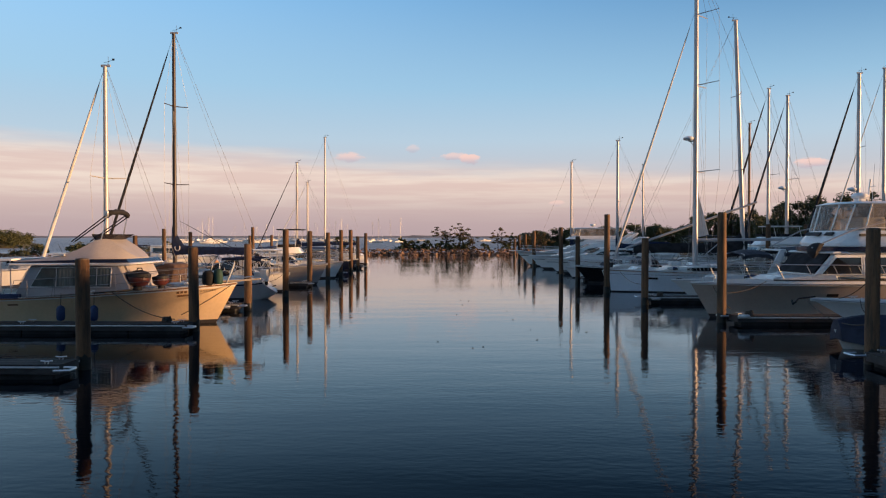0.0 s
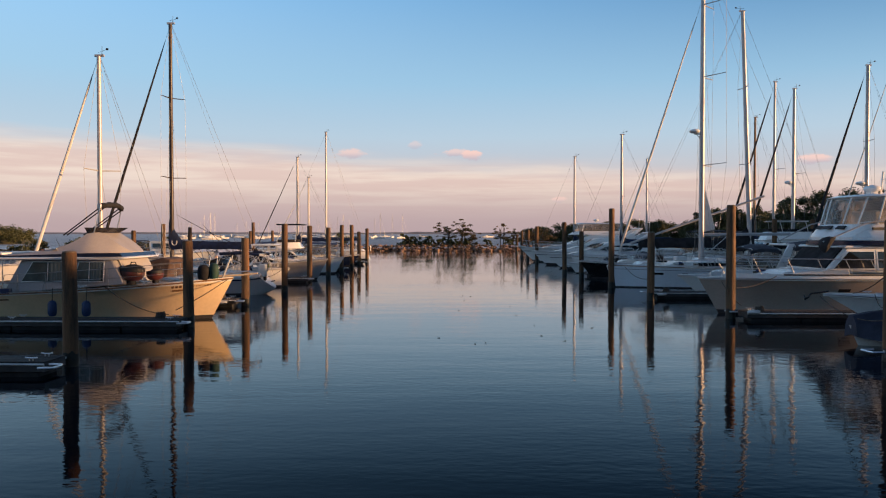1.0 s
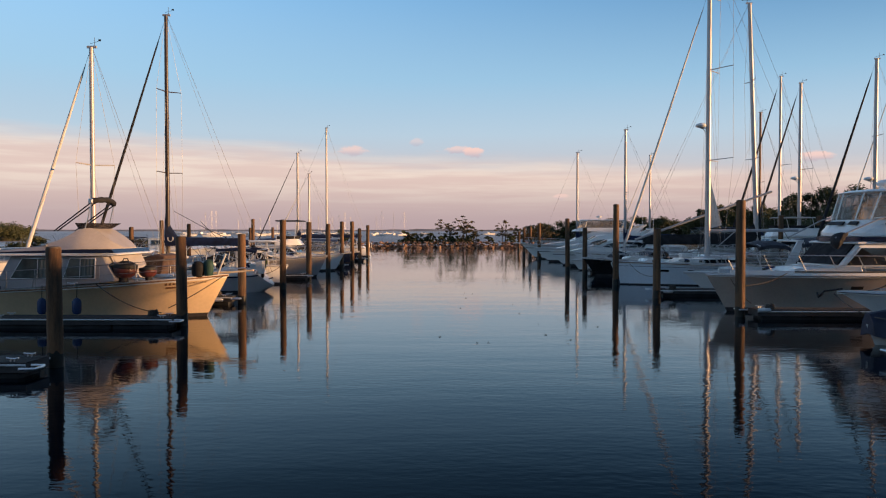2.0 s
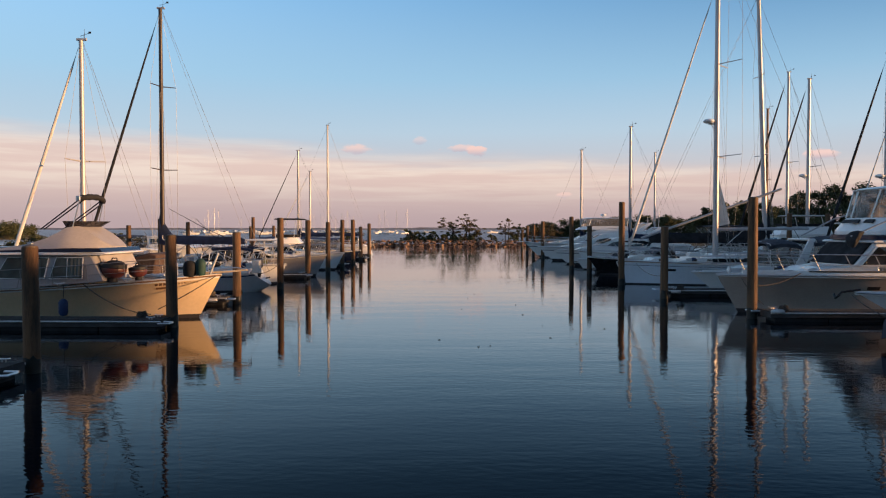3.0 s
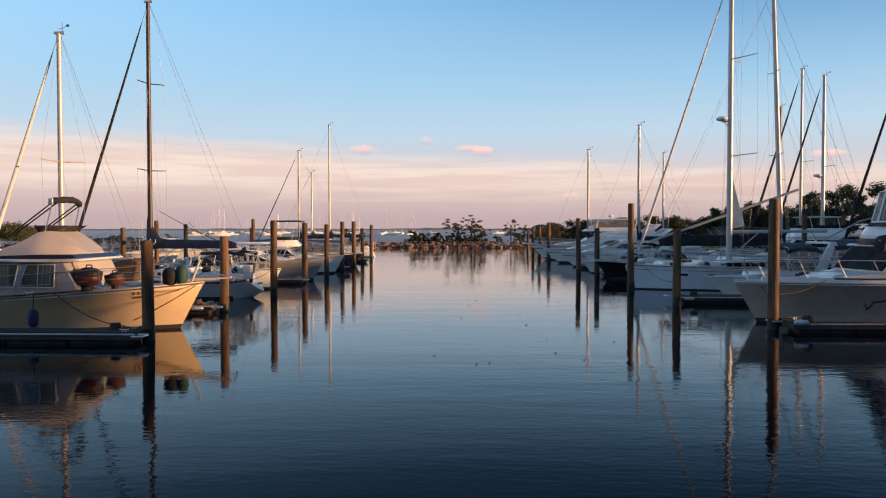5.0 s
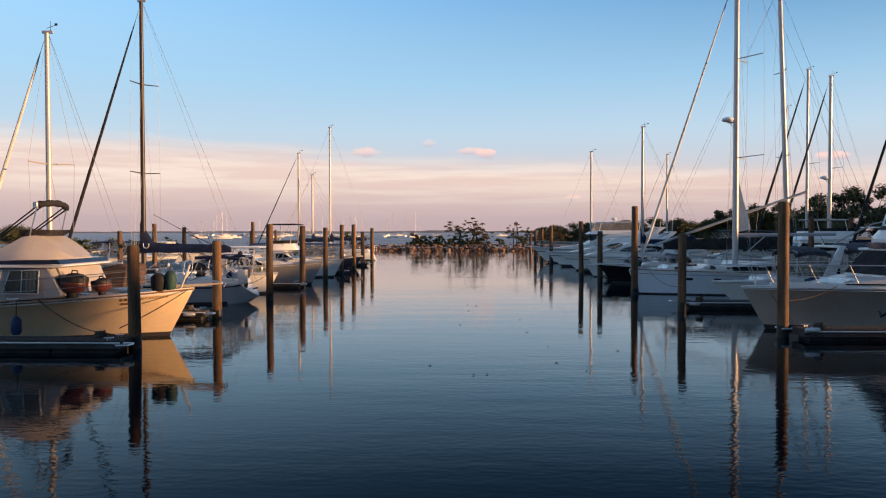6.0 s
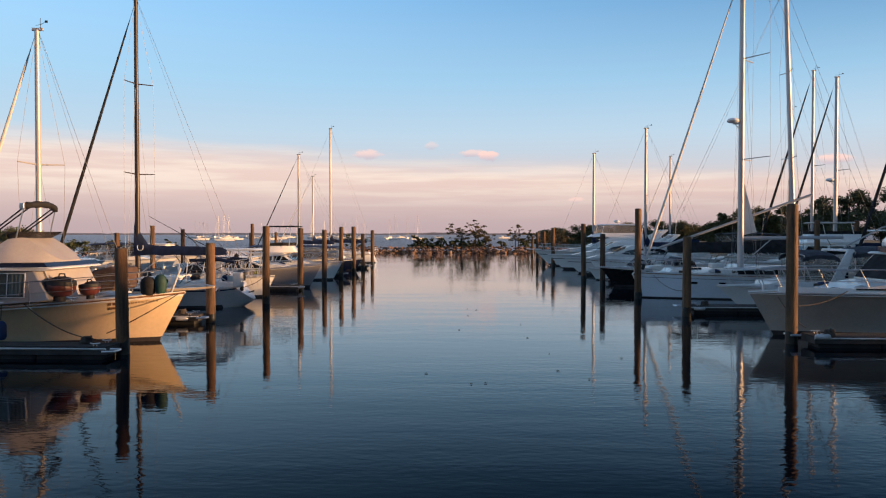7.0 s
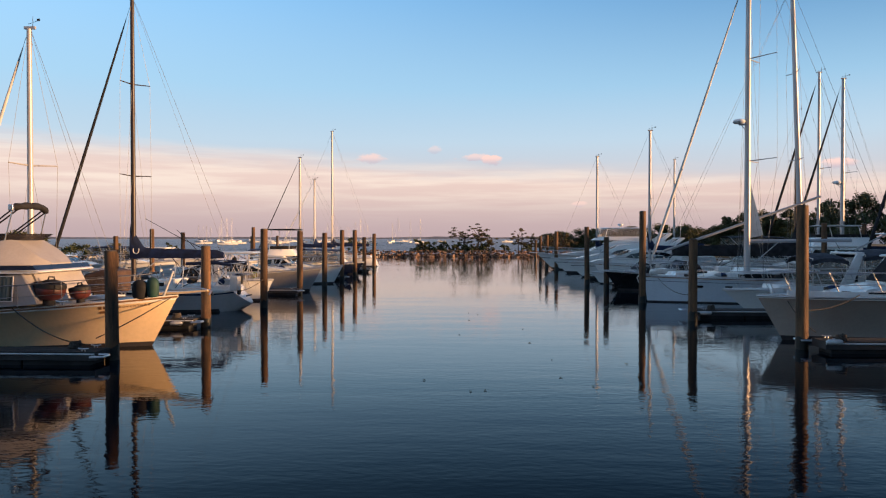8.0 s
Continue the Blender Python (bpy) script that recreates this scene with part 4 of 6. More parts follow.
    # boom with its cover
    if boom_len:
        boom = part("boom", Shape().tube([(mast_x, 0, boom_z), (mast_x - boom_len, 0, boom_z + 0.03)], 0.06 if cover_mat or L < 8 else 0.085, 8), M["alu"], root)
        if cover_mat:
            rings = []
            for i in range(15):
                k = i / 14
                px = mast_x + 0.12 - (boom_len + 0.05) * k
                hi = cover_high * (0.75 + 0.25 * (1 - k)) + 1.1 * max(0, 1 - k * 6) ** 1.5 + 0.006 * math.sin(i * 2.3)
                wd = 0.15 - 0.05 * k
                if k == 1:
                    hi, wd = hi * 0.6, wd * 0.6
                sg = -0.09 - 0.015 * math.sin(i * 1.7)
                rings.append([(px, wd * 0.7, boom_z + sg), (px, wd, boom_z + hi * 0.3), (px, wd * 0.6, boom_z + hi * 0.8), (px, 0, boom_z + hi), (px, -wd * 0.6, boom_z + hi * 0.8), (px, -wd, boom_z + hi * 0.3), (px, -wd * 0.7, boom_z + sg)])
            part("sail_cover", Shape().loft(rings), cover_mat, root, "canvas sail cover along the boom", smooth=70)
        part("vang", Shape().tube([(mast_x - 0.1, 0, zm + 0.5), (mast_x - boom_len * 0.3, 0, boom_z - 0.06)], 0.025, 6), M["alu"], root)
        part("mainsheet", Shape().tube([(mast_x - boom_len * 0.85, 0, boom_z - 0.06), (L * 0.2, 0, zs + 0.3)], 0.014, 5), M["rope"], root)
    if radar:
        z = radar
        px = mast_x + off(z)
        part("radar_bracket", Shape().box(px, px + 0.42, -0.07, 0.07, z - 0.12, z - 0.06).tube([(px, 0, z - 0.5), (px + 0.32, 0, z - 0.1)], 0.02, 5), M["alu"], mast)
        part("radar_dome", Shape().ball((px + 0.42, 0, z + 0.06), 0.3, 0.3, 0.14, 14, 6), M["white"], mast)
    rails(root, h, 0.6, 0.86, 0.985, 2, 0.014)
    for side in (1, -1):
        part("lifeline", Shape().tube([(h.at(s, 1)[0], side * (h.at(s, 1)[1] - 0.06), h.sheer(s) + 0.58) for s in (0.04, 0.2, 0.4, 0.6, 0.75, 0.86)], 0.006, 4), M["wire"], root)
        for s in (0.2, 0.36, 0.52, 0.68, 0.8):
            px, py, pz = h.at(s, 1)
            part("stanchion", Shape().tube([(px, side * (py - 0.06), pz), (px, side * (py - 0.06), pz + 0.6)], 0.012, 5), M["steel"], root)
    if stern_rail:
        pts = [(h.at(0.12, 1)[0], h.at(0.12, 1)[1] - 0.06, zs + 0.62), (0.05, h.half(0) - 0.06, zs + 0.65), (0.0, 0, zs + 0.65)]
        part("stern_rail", Shape().tube(pts + [(a, -b, c) for a, b, c in reversed(pts[:2])], 0.015, 6), M["steel"], root)
        for s in (1, -1):
            part("stanchion", Shape().tube([(0.05, s * (h.half(0) - 0.06), zs - 0.05), (0.05, s * (h.half(0) - 0.06), zs + 0.65)], 0.014, 5), M["steel"], root)
    return root, h


def power_cruiser(x, y, heading, L, beam, zs, zm, zb, rake, house=(0.25, 0.62), roof=2.5, hull_mat=None, bridge=None, hardtop=None, label="white motor cruiser moored in its slip", screen=0.8, top_mat=None, glass_h=0.5, stripe=None, arch=0.0, aft_canvas=None, curtains=False, bow_rail=True, pillars=(), full=2.4):
    root = thing("motor_boat", boat_pose(x, y, heading), label, "boat", "motor boats")
    h = Hull(L, beam, zs, zm, zb, rake, stern=0.92, full=full, wl=0.84, fine=1.6, flare=1.7)
    hull_parts(root, h, hull_mat or M["white"], rub_r=0.03, boot_u=0.10)
    if stripe:
        part("hull_stripe", h.strip(0.78, 0.86, 0.006), stripe, root, "dark stripe along the hull")
    a, b = L * house[0], L * house[1]
    z0 = zm - 0.1
    wide = lambda px, pz: beam * 0.40 * (1 - 0.25 * max(0, (px - b + 0.8) / 1.8) ** 2) - 0.12 * (pz - z0)
    # foredeck trunk
    part("trunk_cabin", Shape().prism([(b - 0.6, z0), (min(L * 0.9, b + L * 0.22), h.sheer(0.85) - 0.05), (b + L * 0.13, h.sheer(0.8) + 0.16), (b - 0.4, zm + 0.36)], lambda px, pz: max(0.25, beam * 0.36 * (1 - ((px - b) / (L * 0.3)) ** 2 if px > b else 1))), M["white"], root, bevel=0.05)
    if roof:
        prof = [(a, z0), (b + screen * 0.55, zm + 0.28), (b - screen * 0.45, roof), (a - 0.1, roof)]
        part("deckhouse", Shape().prism(prof, wide), M["white"], root, bevel=0.05)
        zt, zb2 = roof - 0.14, roof - 0.14 - glass_h
        sl = screen / max(0.3, roof - zm - 0.28)
        xf = lambda z: b + screen * 0.55 - (z - zm - 0.28) * sl - 0.2
        mid = (a + xf(zb2)) / 2
        edges = [a + 0.17] + list(pillars or (mid,))
        polys = [[(p + 0.08, zb2), (q - 0.08, zb2), (q - 0.08, zt), (p + 0.08, zt)] for p, q in zip(edges, edges[1:])]
        polys.append([(edges[-1] + 0.08, zb2), (xf(zb2), zb2), (xf(zt), zt), (edges[-1] + 0.08, zt)])
        window_row(root, polys, wide)
        xs = lambda z: b + screen * 0.55 - (z - zm - 0.28) * sl
        for k in (-1, 0, 1):
            yc, hw = k * beam * 0.22, beam * 0.095
            q = [(xs(zb2) + 0.012, yc - hw, zb2), (xs(zb2) + 0.012, yc + hw, zb2), (xs(zt) + 0.012, yc * 0.95 + hw, zt), (xs(zt) + 0.012, yc * 0.95 - hw, zt)]
            part("windscreen_pane", Shape().loft([q, [(px - 0.03, py, pz - 0.01) for px, py, pz in q]]), M["glass"], root)
        part("roof", Shape().prism([(a - 0.5, roof), (b - screen * 0.3, roof), (b - screen * 0.25, roof + 0.05), (b - screen * 0.4, roof + 0.09), (a - 0.5, roof + 0.09)], lambda px, pz: wide(px, roof) + 0.08), M["white"], root, bevel=0.02)
    else:
        # open boat: raked windscreen on the deck
        xs = b
        for side in (1, -1):
            q = [(xs + 0.5, side * 0.1, zm + 0.35), (xs + 0.1, side * beam * 0.36, zm + 0.3), (xs - 0.45, side * beam * 0.33, zm + 0.8), (xs - 0.1, side * 0.1, zm + 0.85)]
            part("windscreen_pane", Shape().loft([q, [(px - 0.02, py, pz - 0.01) for px, py, pz in q]]), M["glass"], root)
            q = [(xs + 0.1, side * beam * 0.37, zm + 0.3), (xs - 1.3, side * beam * 0.40, zm + 0.25), (xs - 1.2, side * beam * 0.39, zm + 0.55), (xs - 0.45, side * beam * 0.34, zm + 0.8)]
            part("windscreen_pane", Shape().loft([q, [(px, py - side * 0.02, pz) for px, py, pz in q]]), M["glass"], root)
        part("windscreen_frame", Shape().tube([(xs - 1.25, beam * 0.39, zm + 0.55), (xs - 0.45, beam * 0.34, zm + 0.82), (xs - 0.1, 0, zm + 0.87), (xs - 0.45, -beam * 0.34, zm + 0.82), (xs - 1.25, -beam * 0.39, zm + 0.55)], 0.022, 6), M["steel"], root)
        part("console", Shape().box(a + 0.3, a + 1.1, -0.7, 0.7, zm - 0.1, zm + 0.45), M["grey_white"], root, bevel=0.05)
        part("seat", Shape().box(a - 0.9, a - 0.2, -0.8, 0.8, zm - 0.2, zm + 0.25).box(a - 1.0, a - 0.85, -0.8, 0.8, zm + 0.2, zm + 0.6), M["grey_white"], root, bevel=0.06)
    if bridge:
        x0, x1, z1 = bridge
        low = [(x0, beam * 0.38), (x1 - 0.8, beam * 0.37), (x1, beam * 0.22)]
        high = [(x0 + 0.1, beam * 0.35), (x1 - 1.0, beam * 0.33), (x1 - 0.35, beam * 0.18)]
        ring = lambda pts, z: [(px, py, z) for px, py in pts] + [(px, -py, z) for px, py in reversed(pts)]
        part("flybridge", Shape().loft([ring(low, roof + 0.085), ring(high, z1)]), M["white"], root, bevel=0.04)
        part("wind_deflector", Shape().loft([ring(high, z1 - 0.01), ring([(px + 0.12, py * 1.02) for px, py in high], z1 + 0.2)]), M["canvas_black"], root, "dark wind deflector")
    if hardtop:
        x0, x1, zt = hardtop
        part("hardtop", Shape().prism([(x0, zt), (x1 - 0.15, zt), (x1, zt + 0.05), (x1 - 0.2, zt + 0.1), (x0, zt + 0.09)], lambda px, pz: beam * 0.36), top_mat or M["white"], root, bevel=0.02)
        base = (bridge[2] if bridge else zm)
        for px in (x0 + 0.2, x1 - 0.35):
            for side in (1, -1):
                part("hardtop_post", Shape().tube([(px - 0.15, side * beam * 0.36, base - 0.05), (px, side * beam * 0.33, zt)], 0.024, 6), M["steel"], root)
        if curtains:
            for side in (1, -1):
                part("side_curtain", Shape().panel([(x0 + 0.1, base), (x1 - 0.5, base), (x1 - 0.4, zt), (x0 + 0.1, zt)], lambda px, pz: beam * 0.34, side, 0, 0.01), M["vinyl"], root)
    if arch:
        sh = Shape()
        xa = arch
        for side in (1, -1):
            sh.loft([[(xa + 0.35, side * beam * 0.43, zm), (xa + 0.9, side * beam * 0.43, zm), (xa + 0.9, side * beam * 0.40, zm), (xa + 0.35, side * beam * 0.40, zm)], [(xa - 0.25, side * beam * 0.38, zm + 1.5), (xa + 0.05, side * beam * 0.38, zm + 1.5), (xa + 0.05, side * beam * 0.34, zm + 1.5), (xa - 0.25, side * beam * 0.34, zm + 1.5)]])
        sh.box(xa - 0.25, xa + 0.05, -beam * 0.38, beam * 0.38, zm + 1.46, zm + 1.56)
        part("radar_arch", sh, M["white"], root, bevel=0.03)
    if aft_canvas:
        x0, x1, z1, mat = aft_canvas
        rings = []
        for k in range(7):
            yy = beam * 0.42 * (1 - 2 * k / 6)
            cz = 0.12 * (1 - (1 - 2 * k / 6) ** 2)
            rings.append([(x0, yy, z1 - 0.12 + cz), ((x0 + x1) / 2, yy, z1 + cz), (x1, yy, z1 - 0.08 + cz), (x1, yy, z1 - 0.11 + cz), ((x0 + x1) / 2, yy, z1 - 0.03 + cz), (x0, yy, z1 - 0.15 + cz)])
        part("bimini_top", Shape().loft(rings), mat, root, "canvas bimini top")
        for px in (x0 + 0.1, (x0 + x1) / 2, x1 - 0.1):
            for side in (1, -1):
                part("bimini_pole", Shape().tube([((x0 + x1) / 2, side * beam * 0.42, zm), (px, side * beam * 0.41, z1 - 0.1)], 0.016, 5), M["steel"], root)
        for side in (1, -1):
            part("side_curtain", Shape().panel([(x0 + 0.1, zm + 0.1), (x1, zm + 0.25), (x1 - 0.1, z1 - 0.12), (x0 + 0.1, z1 - 0.14)], lambda px, pz: beam * 0.415, side, 0, 0.008), M["vinyl_clear"], root)
    if bow_rail:
        rails(root, h, 0.66, 0.42, 0.98, 7, 0.02, lean=0.34)
    for side in (1, -1):
        for s in (0.1, 0.5, 0.9):
            px, py, pz = h.at(s, 1)
            part("cleat", cleat_shape(px, side * (py - 0.15), pz, 1.1), M["steel"], root)
        for s0 in (0.62,):
            pl = [h.at(s, u, side, 0.006) for s, u in ((s0, 0.62), (s0 + 0.035, 0.62), (s0 + 0.035, 0.70), (s0, 0.70))]
            pl2 = [h.at(s, u, side, 0.024) for s, u in ((s0, 0.62), (s0 + 0.035, 0.62), (s0 + 0.035, 0.70), (s0, 0.70))]
            part("hull_port", Shape().loft([pl, pl2]), M["black"], root)
    return root, h


def cockpit_clutter(root, x0, x1, half, z0, z1, seed, poles=8, rods=3, bundles=2):
    """Crossing canopy poles, rods in holders, folded canvas and lockers in a cockpit."""
    rng = random.Random(seed)
    for k in range(poles):
        side = 1 if k % 2 else -1
        xa, xb = rng.uniform(x0, x1), rng.uniform(x0, x1)
        y = side * half * rng.uniform(0.75, 1.0)
        part("canopy_pole", Shape().tube([(xa, y, z0), ((xa + xb) / 2, y * 0.97, (z0 + z1) / 2), (xb, y * 0.9, z1 * rng.uniform(0.9, 1.0))], 0.017, 5), M["steel"] if k % 3 else M["black"], root)
    for k in range(rods):
        x, y = rng.uniform(x0, x1), rng.uniform(-half, half)
        part("fishing_rod", Shape().tube([(x, y, z0), (x - 0.25, y, z0 + 0.7), (x - rng.uniform(0.4, 0.9), y * 1.05, z1 + rng.uniform(0.3, 0.9))], 0.012, 4), M["black"], root)
    for k in range(bundles):
        x, y = rng.uniform(x0 + 0.2, x1 - 0.2), rng.uniform(-half * 0.8, half * 0.8)
        rings = []
        for i in range(7):
            r = (0.16 + 0.04 * math.sin(i * 2.1 + k)) * (0.5 if i in (0, 6) else 1)
            rings.append([(x + r * math.cos(a), y - 0.36 + 0.12 * i, z0 + 0.2 + r * 0.9 * math.sin(a)) for a in (j * math.pi / 4 for j in range(8))])
        part("canvas_bundle", Shape().loft(rings), (M["canvas_navy"], M["canvas_grey"], M["canvas_black"])[(seed + k) % 3], root, "folded canvas in the cockpit", smooth=60)
    part("cockpit_locker", Shape().box(x0 + 0.1, x0 + 0.55, -half * 0.5, half * 0.3, z0 - 0.1, z0 + 0.32), M["grey_white"], root, bevel=0.03)


def spare_lines(root, x0, x1, half, z, seed, n=5):
    """Loose coils and fenders stowed along the side deck."""
    rng = random.Random(seed)
    for k in range(n):
        x, side = rng.uniform(x0, x1), rng.choice((1, -1))
        if k % 2:
            part("stowed_fender", Shape().ball((x, side * half, z + 0.1), 0.26, 0.1, 0.1, 12, 6), M["fender_white"] if k % 4 == 1 else M["fender_blue"], root)
        else:
            part("line_coil", Shape().tube([(x + 0.13 * math.cos(i * 0.6), side * half + 0.13 * math.sin(i * 0.6), z + 0.02 + 0.003 * i) for i in range(34)], 0.018, 5), M["rope"], root)


flybridge_trawler()
loose_gear()
# left side, seen beyond the cruiser
boat_a, hull_a = sailboat(-10.82, 29.85, 180, 6.0, 2.5, 3.4, 10.2, M["white"], M["alu"], None, 2.6, 1.0, 0.98, 1.15, rake=0.55, mast_r=0.1, twist=0.42, spreaders=(0.5,), furl=M["sail"], furl_r=0.075, dodger=M["canvas_brown"], dodger_x=0.35, boom_z=2.05, label="white sailing boat with a brown spray hood behind the cruiser")
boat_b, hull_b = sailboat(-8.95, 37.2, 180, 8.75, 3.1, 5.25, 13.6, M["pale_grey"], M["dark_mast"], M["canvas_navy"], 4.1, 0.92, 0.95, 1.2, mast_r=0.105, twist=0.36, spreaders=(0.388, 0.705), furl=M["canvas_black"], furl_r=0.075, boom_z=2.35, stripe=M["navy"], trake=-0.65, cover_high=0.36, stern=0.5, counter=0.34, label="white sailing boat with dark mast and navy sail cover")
part("outboard_motor", Shape().box(0.25, 0.55, 0.35, 0.65, 1.15, 1.62).box(0.32, 0.48, 0.42, 0.58, 0.7, 1.15), M["black"], boat_b, "black outboard clamped to the stern rail", bevel=0.06)
ring_t = [hull_b.at(0, u, 1) for u in (0.97, 0.7, 0.4, 0.15, 0.0)] + [hull_b.at(0, u, -1) for u in (0.0, 0.15, 0.4, 0.7, 0.97)]
part("transom", Shape().loft([[(px - 0.004, py * 0.97, pz) for px, py, pz in ring_t], [(px - 0.022, py * 0.95, pz) for px, py, pz in ring_t]]), M["white"], boat_b, "white sloping transom")
part("transom_bar", Shape().box(0.1, 0.14, -0.35, 0.35, 0.62, 0.68), M["canvas_grey"], boat_b, "grey lettering bar")
part("stern_locker", Shape().box(0.15, 0.5, 1.0, 1.4, 0.95, 1.55), M["grey_white"], boat_b, "white box on the stern", bevel=0.03)
part("cover_emblem", Shape().tube([(5.05 - 0.13 * math.cos(a), 0.2, 2.62 - 0.15 * math.sin(a)) for a in (-0.5 + i * 0.414 for i in range(11))], 0.022, 5), M["fender_white"], boat_b, "plain pale emblem on the sail cover")
for k, (xa, xb, zz) in enumerate(((1.2, 0.6, 2.05), (1.3, 1.4, 2.12), (1.4, 2.4, 2.1))):
    part("bimini_bow", Shape().tube([(1.3, 1.15, 1.05), (xb, 1.0, zz), (xb, -1.0, zz), (1.3, -1.15, 1.05)], 0.018, 5), M["steel"], boat_b)
for side in (1, -1):
    part("bimini_canvas", Shape().tube([(0.55, side, 2.0), (1.2, side, 2.1), (2.5, side, 2.06)], 0.075, 7), M["canvas_navy"], boat_b, "furled navy cockpit canvas")
boat_f, hull_f = power_cruiser(-16.5, 41.9, 0, 6.7, 2.5, 0.85, 1.0, 1.1, 0.5, (0.4, 0.62), None, hardtop=(4.4, 6.6, 2.36), label="white fishing boat with a pale hardtop", bow_rail=False)
for side in (1, -1):
    for xa, za, xb, zb in ((4.2, 1.0, 4.65, 2.36), (5.0, 1.05, 4.7, 2.36), (5.2, 1.05, 5.75, 2.36), (5.9, 1.15, 5.4, 2.36), (4.6, 1.7, 5.6, 1.75), (6.3, 1.15, 6.2, 2.36)):
        part("hardtop_brace", Shape().tube([(xa, side * 1.0, za), (xb, side * 0.86, zb)], 0.02, 5), M["alu"], boat_f)
# one pale and one dark piece of canvas hanging under the hardtop
part("hanging_towel", Shape().box(4.5, 4.82, -0.95, -0.92, 1.3, 2.0), M["sail"], boat_f, "pale cloth hung from the hardtop", bevel=0.01)
part("hanging_jacket", Shape().ball((5.5, -0.85, 1.95), 0.14, 0.08, 0.32), M["canvas_black"], boat_f, "dark canvas hung from the hardtop")
part("leaning_post", Shape().box(3.6, 4.0, -0.5, 0.5, 0.95, 1.75), M["grey_white"], boat_f, bevel=0.05)
part("outrigger", Shape().tube([(4.4, -0.8, 2.42), (3.0, -0.85, 3.05), (1.1, -0.95, 4.1)], 0.022, 5, 0.012), M["black"], boat_f)
part("outrigger", Shape().tube([(3.3, 0.8, 2.2), (2.7, 0.85, 2.8), (1.9, 0.9, 3.57)], 0.02, 5, 0.012), M["black"], boat_f)
boat_d, hull_d = power_cruiser(-18.0, 48.4, 0, 9.0, 3.1, 0.95, 1.08, 1.42, 0.75, (0.45, 0.66), 1.75, hull_mat=M["house_white"], screen=0.9, glass_h=0.4, label="white sport fishing boat with a low cabin")
for k in range(5):
    for side in (1, -1):
        part("rod_holder", Shape().tube([(3.2 + 0.28 * k, side * 1.1, 1.2 + 0.25 * (k % 2)), (2.6 + 0.34 * k, side * 1.05, 2.25)], 0.022, 5), M["alu"], boat_d)
part("hull_float", Shape().box(6.1, 6.35, -1.62, -1.5, 0.5, 1.2), M["yellow"], boat_d, "yellow float hung on the side", bevel=0.05)
power_cruiser(-16.6, 55.6, 0, 7.6, 3.0, 0.9, 1.05, 1.3, 0.7, (0.32, 0.62), 1.85, bridge=(3.3, 5.2, 2.4), hardtop=(3.4, 5.3, 3.68), top_mat=M["canvas_black"], glass_h=0.42, label="white flybridge boat with a black canvas top")
power_cruiser(-18.2, 59.5, 0, 8.4, 2.9, 0.85, 0.95, 1.15, 0.8, (0.3, 0.6), None, aft_canvas=(2.4, 6.2, 2.35, M["canvas_blue"]), label="white open cruiser with blue bimini top")
power_cruiser(-18.0, 63.6, 0, 8.4, 2.9, 0.85, 0.95, 1.2, 0.7, (0.3, 0.6), None, hull_mat=M["navy"], aft_canvas=(3.0, 8.0, 2.2, M["canvas_blue"]), label="dark hulled open boat with blue canvas")
power_cruiser(-17.6, 69.0, 0, 8.0, 2.9, 0.8, 0.9, 1.1, 0.7, (0.3, 0.6), None, hull_mat=M["navy"], label="dark hulled open boat in the far slip")
sailboat(-11.4, 76.5, 180, 9.0, 2.9, 5.0, 11.0, M["white"], M["alu"], M["canvas_navy"], 3.6, 0.95, 0.95, 1.2, furl=M["canvas_black"], label="white sailing boat in a far slip")
sailboat(-10.0, 86.5, 180, 10.5, 3.2, 5.2, 15.0, M["white"], M["alu"], M["canvas_navy"], 4.2, 1.0, 1.0, 1.3, furl=None, label="tall masted white sailing boat in a far slip")
sailboat(-13.2, 91.0, 180, 9.0, 2.9, 5.0, 10.0, M["white"], M["alu"], M["canvas_blue"], 3.6, 0.95, 0.95, 1.2, furl=M["sail"], label="white sailing boat in a far slip")
# right side
sport, hull_s = power_cruiser(22.4, 23.7, 180, 8.6, 2.8, 0.85, 0.95, 1.2, 2.1, (0.2, 0.5), None, bow_rail=False, label="white sport boat with a long raked bow")
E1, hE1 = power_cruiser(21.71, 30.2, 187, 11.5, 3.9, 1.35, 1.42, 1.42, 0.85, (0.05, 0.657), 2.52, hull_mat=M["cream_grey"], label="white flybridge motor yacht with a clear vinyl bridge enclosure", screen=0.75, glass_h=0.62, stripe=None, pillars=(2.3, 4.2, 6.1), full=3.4)


